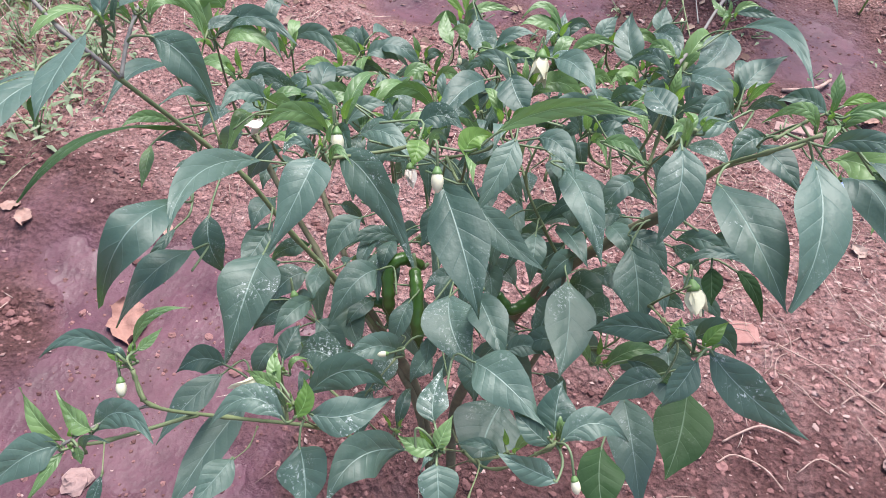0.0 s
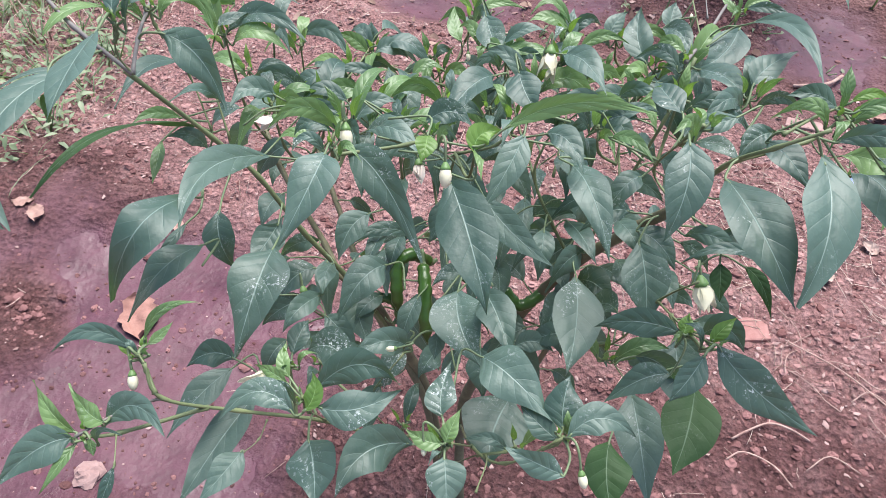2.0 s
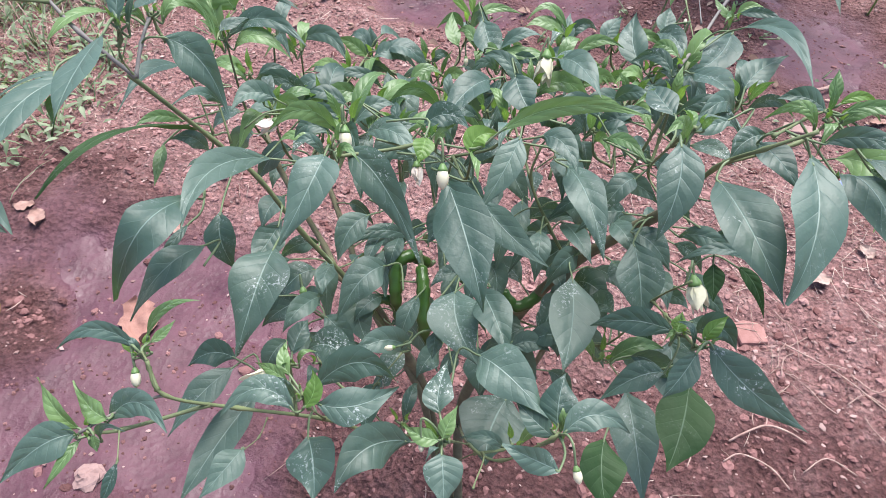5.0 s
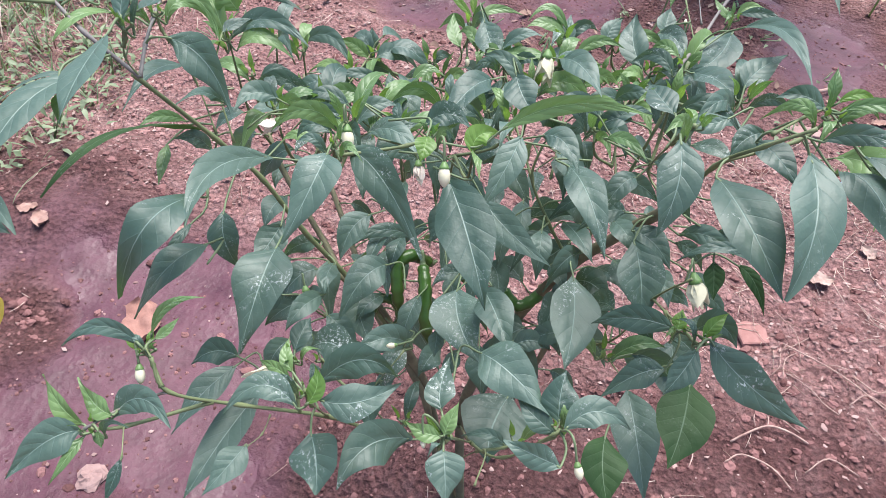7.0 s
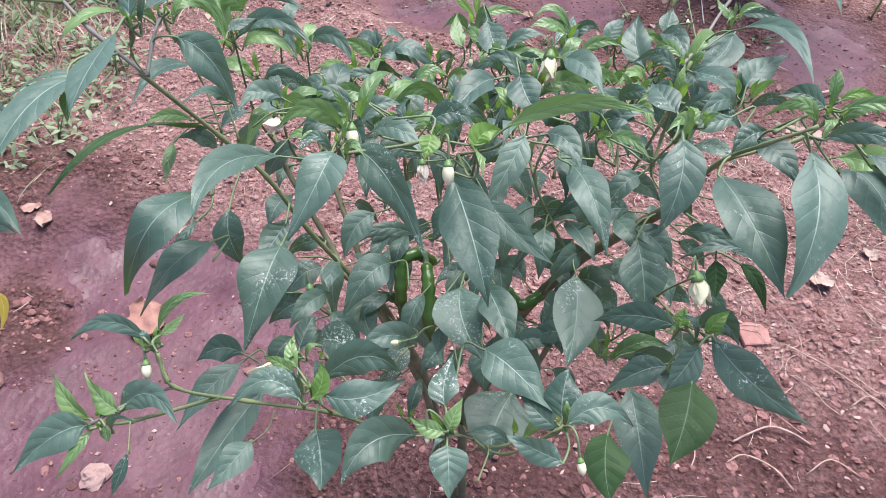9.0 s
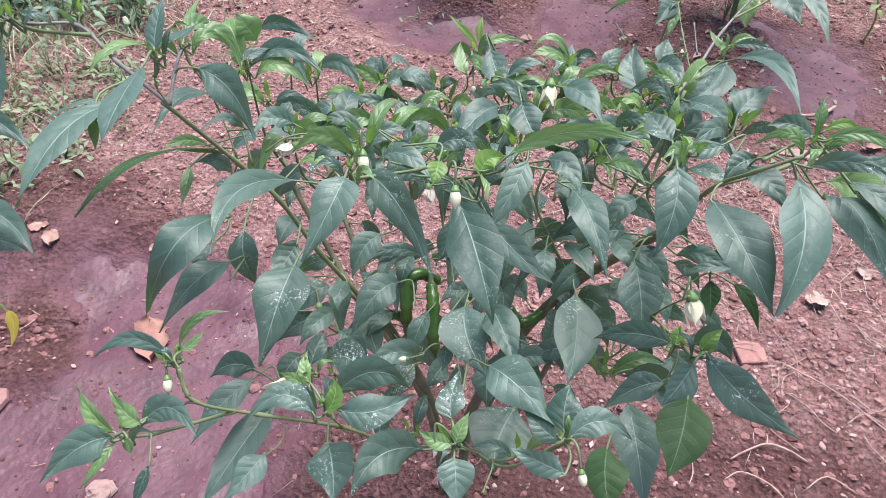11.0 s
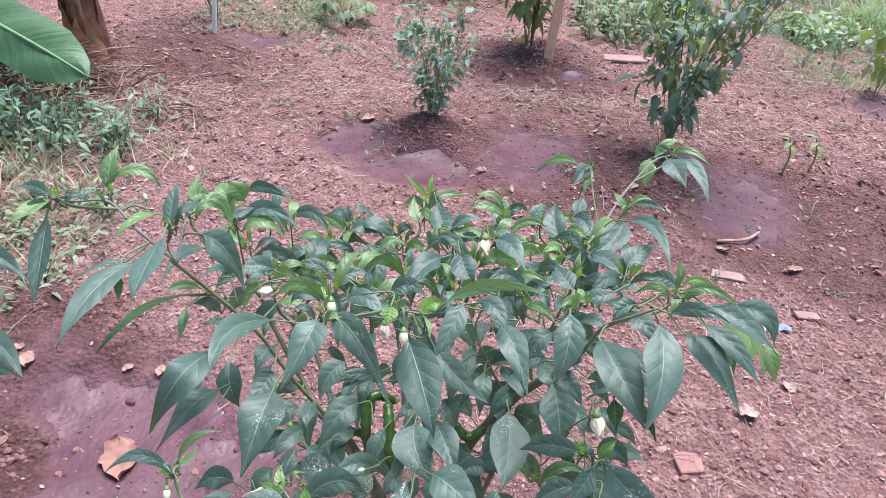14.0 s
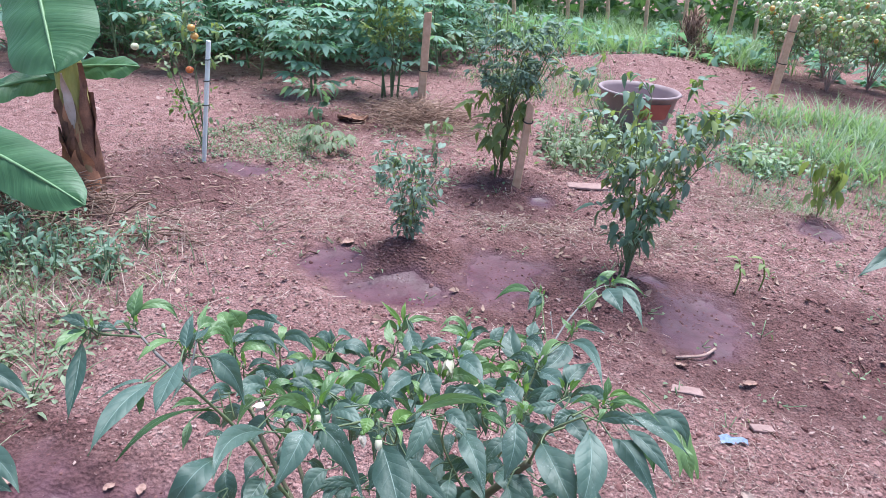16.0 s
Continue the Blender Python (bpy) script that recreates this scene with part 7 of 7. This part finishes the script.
def dead_leaf(length, width, seed):
    """A large dry leaf with a torn, curled outline."""
    r = random.Random(seed)
    o, v, n, c = r.uniform(0, 40), [], 14, 8
    for i in range(n + 1):
        u = i / n
        w = 0.5 * width * max(0.04, math.sin(math.pi * min(1, u * 1.04)) ** 0.6) * (1 + 0.45 * noise.noise((u * 5, o, 0)))
        for j in range(c + 1):
            s = j / c * 2 - 1
            k = 1 + 0.3 * noise.noise((u * 7, s * 2, o))
            x, y = length * (u - 0.5) + 0.06 * length * noise.noise((s * 3, o, u)), w * s * k
            v.append((x, y, abs(0.30 * width * noise.noise((u * 3, s * 1.6, o)) + 0.16 * width * s * s + 0.1 * width * abs(s) * noise.noise((u * 9, s * 4, o)))))
    return v, [(i * (c + 1) + j, (i + 1) * (c + 1) + j, (i + 1) * (c + 1) + j + 1, i * (c + 1) + j + 1) for i in range(n) for j in range(c)]


on_ground("brick_fragment", "flat piece of broken red brick on dry soil", "brick", (0.738, 1.296), *slab(0.062, 0.060, 0.007, 1), BRICK, 10, 0.0, smooth=False)
on_ground("flat_stone", "flat pale pinkish stone on dry soil", "stone", (0.96, 2.09), *slab(0.10, 0.045, 0.007, 2), STONE, -5, smooth=False)
on_ground("flat_stone", "flat pale pinkish stone on dry soil", "stone", (1.172, 1.944), *slab(0.075, 0.035, 0.008, 3), STONE, 5, smooth=False)
on_ground("flat_stone", "flat reddish stone sunk in wet soil", "stone", (-0.76, 0.83), *slab(0.09, 0.07, 0.012, 4), CLOD, 15, smooth=False)
on_ground("pale_stone", "rough pale stone on the soil", "stone", (-0.44, 0.72), *rock(random.Random(4), 0.026, 0.5, 9, 16), STONE, smooth=False)
on_ground("pale_stone", "rough pale stone on the soil", "stone", (0.98, 1.05), *lump(random.Random(6), 0.016, 0.6, 3, 7), STONE, smooth=False)
on_ground("pale_slab", "broken pale slab lying by the staked bush", "stone", (0.72, 4.05), *slab(0.24, 0.09, 0.012, 5), STONE, 10, smooth=False)
foil = [((0.085 * i / 6), 0.016 * (j - 1) * (1 + 0.3 * math.sin(i)), 0.012 * abs(math.sin(2.1 * i + 1.7 * j))) for i in range(7) for j in range(3)]
on_ground("foil_wrapper", "crumpled blue and white foil wrapper on the soil", "wrapper", (1.01, 1.84), foil, [(i * 3 + j, i * 3 + j + 3, i * 3 + j + 4, i * 3 + j + 1) for i in range(6) for j in range(2)], WRAP, 5)
for k, (x, y, s, yaw) in enumerate(((-0.94, 1.289, 0.05, 200), (-0.875, 1.249, 0.06, 300), (-0.64, 1.30, 0.035, 60), (-0.56, 1.31, 0.04, 280), (1.2, 2.2, 0.06, 20), (0.97, 2.25, 0.05, 170), (-0.44, 2.9, 0.07, 220))):
    on_ground("fallen_leaf", "bleached curled leaf lying on the soil", "fallen leaf", (x, y), *dead_leaf(s, s * 0.6, 5 + k), FADED, yaw, 0.006)
on_ground("fallen_leaf", "large curled orange-brown fallen leaf on wet soil", "fallen leaf", (-0.525, 1.055), *dead_leaf(0.122, 0.080, 77), DRYLEAF, 300, 0.004)
on_ground("fallen_leaf", "pale cream fallen leaf beside the plant's foot", "fallen leaf", (0.624, 1.075), *dead_leaf(0.055, 0.042, 31), PALELITTER, 70, 0.006)
on_ground("fallen_leaf", "pale torn fallen leaf on dry soil", "fallen leaf", (0.901, 1.475), *dead_leaf(0.060, 0.040, 36), PALELITTER, 10, 0.004)
on_ground("fallen_leaf", "pale torn fallen leaf on dry soil", "fallen leaf", (1.03, 1.60), *dead_leaf(0.045, 0.034, 34), PALELITTER, 120, 0.006)
r = random.Random(71)
for k in range(14):
    x, y = r.uniform(-2.25, -1.62), r.uniform(2.62, 3.0)
    on_ground("fallen_leaf", "dry brown leaf lying in the litter round the banana", "fallen leaf", (x, y), *dead_leaf(r.uniform(0.12, 0.24), r.uniform(0.06, 0.12), 100 + k), (SHEATH, DRYLEAF, LITTER, SHEATHORANGE)[k % 4], r.uniform(0, 360), 0.03 * r.random() + 0.01, r.uniform(-25, 25))
on_ground("fallen_leaf", "curled dark brown leaf on the soil", "fallen leaf", (-0.95, 4.95), *dead_leaf(0.22, 0.16, 78), SHEATH, 20, 0.01)


def stick(points, rad, name="dry_twig", label="bare pale twig lying on the soil"):
    ob = part(name, Bag().add(*tube(bend([(x, y, height(x, y) + rad * 0.8 + dz) for x, y, dz in points], 4), rad, 5)), TWIG)
    return tagged(ob, label, "twig")


stick([(0.80, 1.28, 0.004), (0.9, 1.22, 0.008), (1.0, 1.16, 0.004), (1.08, 1.12, 0.004)], 0.0016)
stick([(0.675, 1.027, 0.004), (0.70, 1.043, 0.010), (0.741, 1.067, 0.012), (0.78, 1.064, 0.010), (0.817, 1.055, 0.004)], 0.0022)
stick([(0.741, 1.067, 0.012), (0.744, 1.08, 0.016), (0.748, 1.096, 0.008)], 0.0014)
stick([(0.719, 1.062, 0.010), (0.716, 1.075, 0.012), (0.722, 1.092, 0.005)], 0.0011)
stick([(0.66, 0.98, 0.004), (0.69, 1.0, 0.012), (0.74, 0.985, 0.010), (0.77, 0.95, 0.004)], 0.0016)
stick([(0.80, 0.99, 0.004), (0.84, 1.02, 0.014), (0.90, 1.01, 0.004)], 0.0013)
stick([(0.91, 1.16, 0.004), (0.95, 1.19, 0.012), (1.0, 1.17, 0.006)], 0.0014)
stick([(0.93, 1.23, 0.004), (0.975, 1.20, 0.012), (1.02, 1.25, 0.004)], 0.0014)
stick([(0.79, 1.36, 0.004), (0.83, 1.31, 0.016), (0.835, 1.25, 0.004)], 0.0011)
stick([(0.96, 2.3, 0.004), (1.06, 2.33, 0.012), (1.13, 2.42, 0.008)], 0.006, "dry_stick", "curved pale stick lying on the soil")

r = random.Random(33)
for k in range(16):
    x, y, a = r.uniform(0.6, 1.2), r.uniform(0.80, 1.35), r.uniform(0, 6.28)
    pts = [(x, y, 0.004)]
    for j in range(4):
        a += r.uniform(-0.5, 0.5)
        pts.append((pts[-1][0] + 0.03 * math.cos(a), pts[-1][1] + 0.03 * math.sin(a), r.uniform(0.003, 0.012)))
    stick(pts[:r.randint(3, 5)], r.uniform(0.0008, 0.0013))
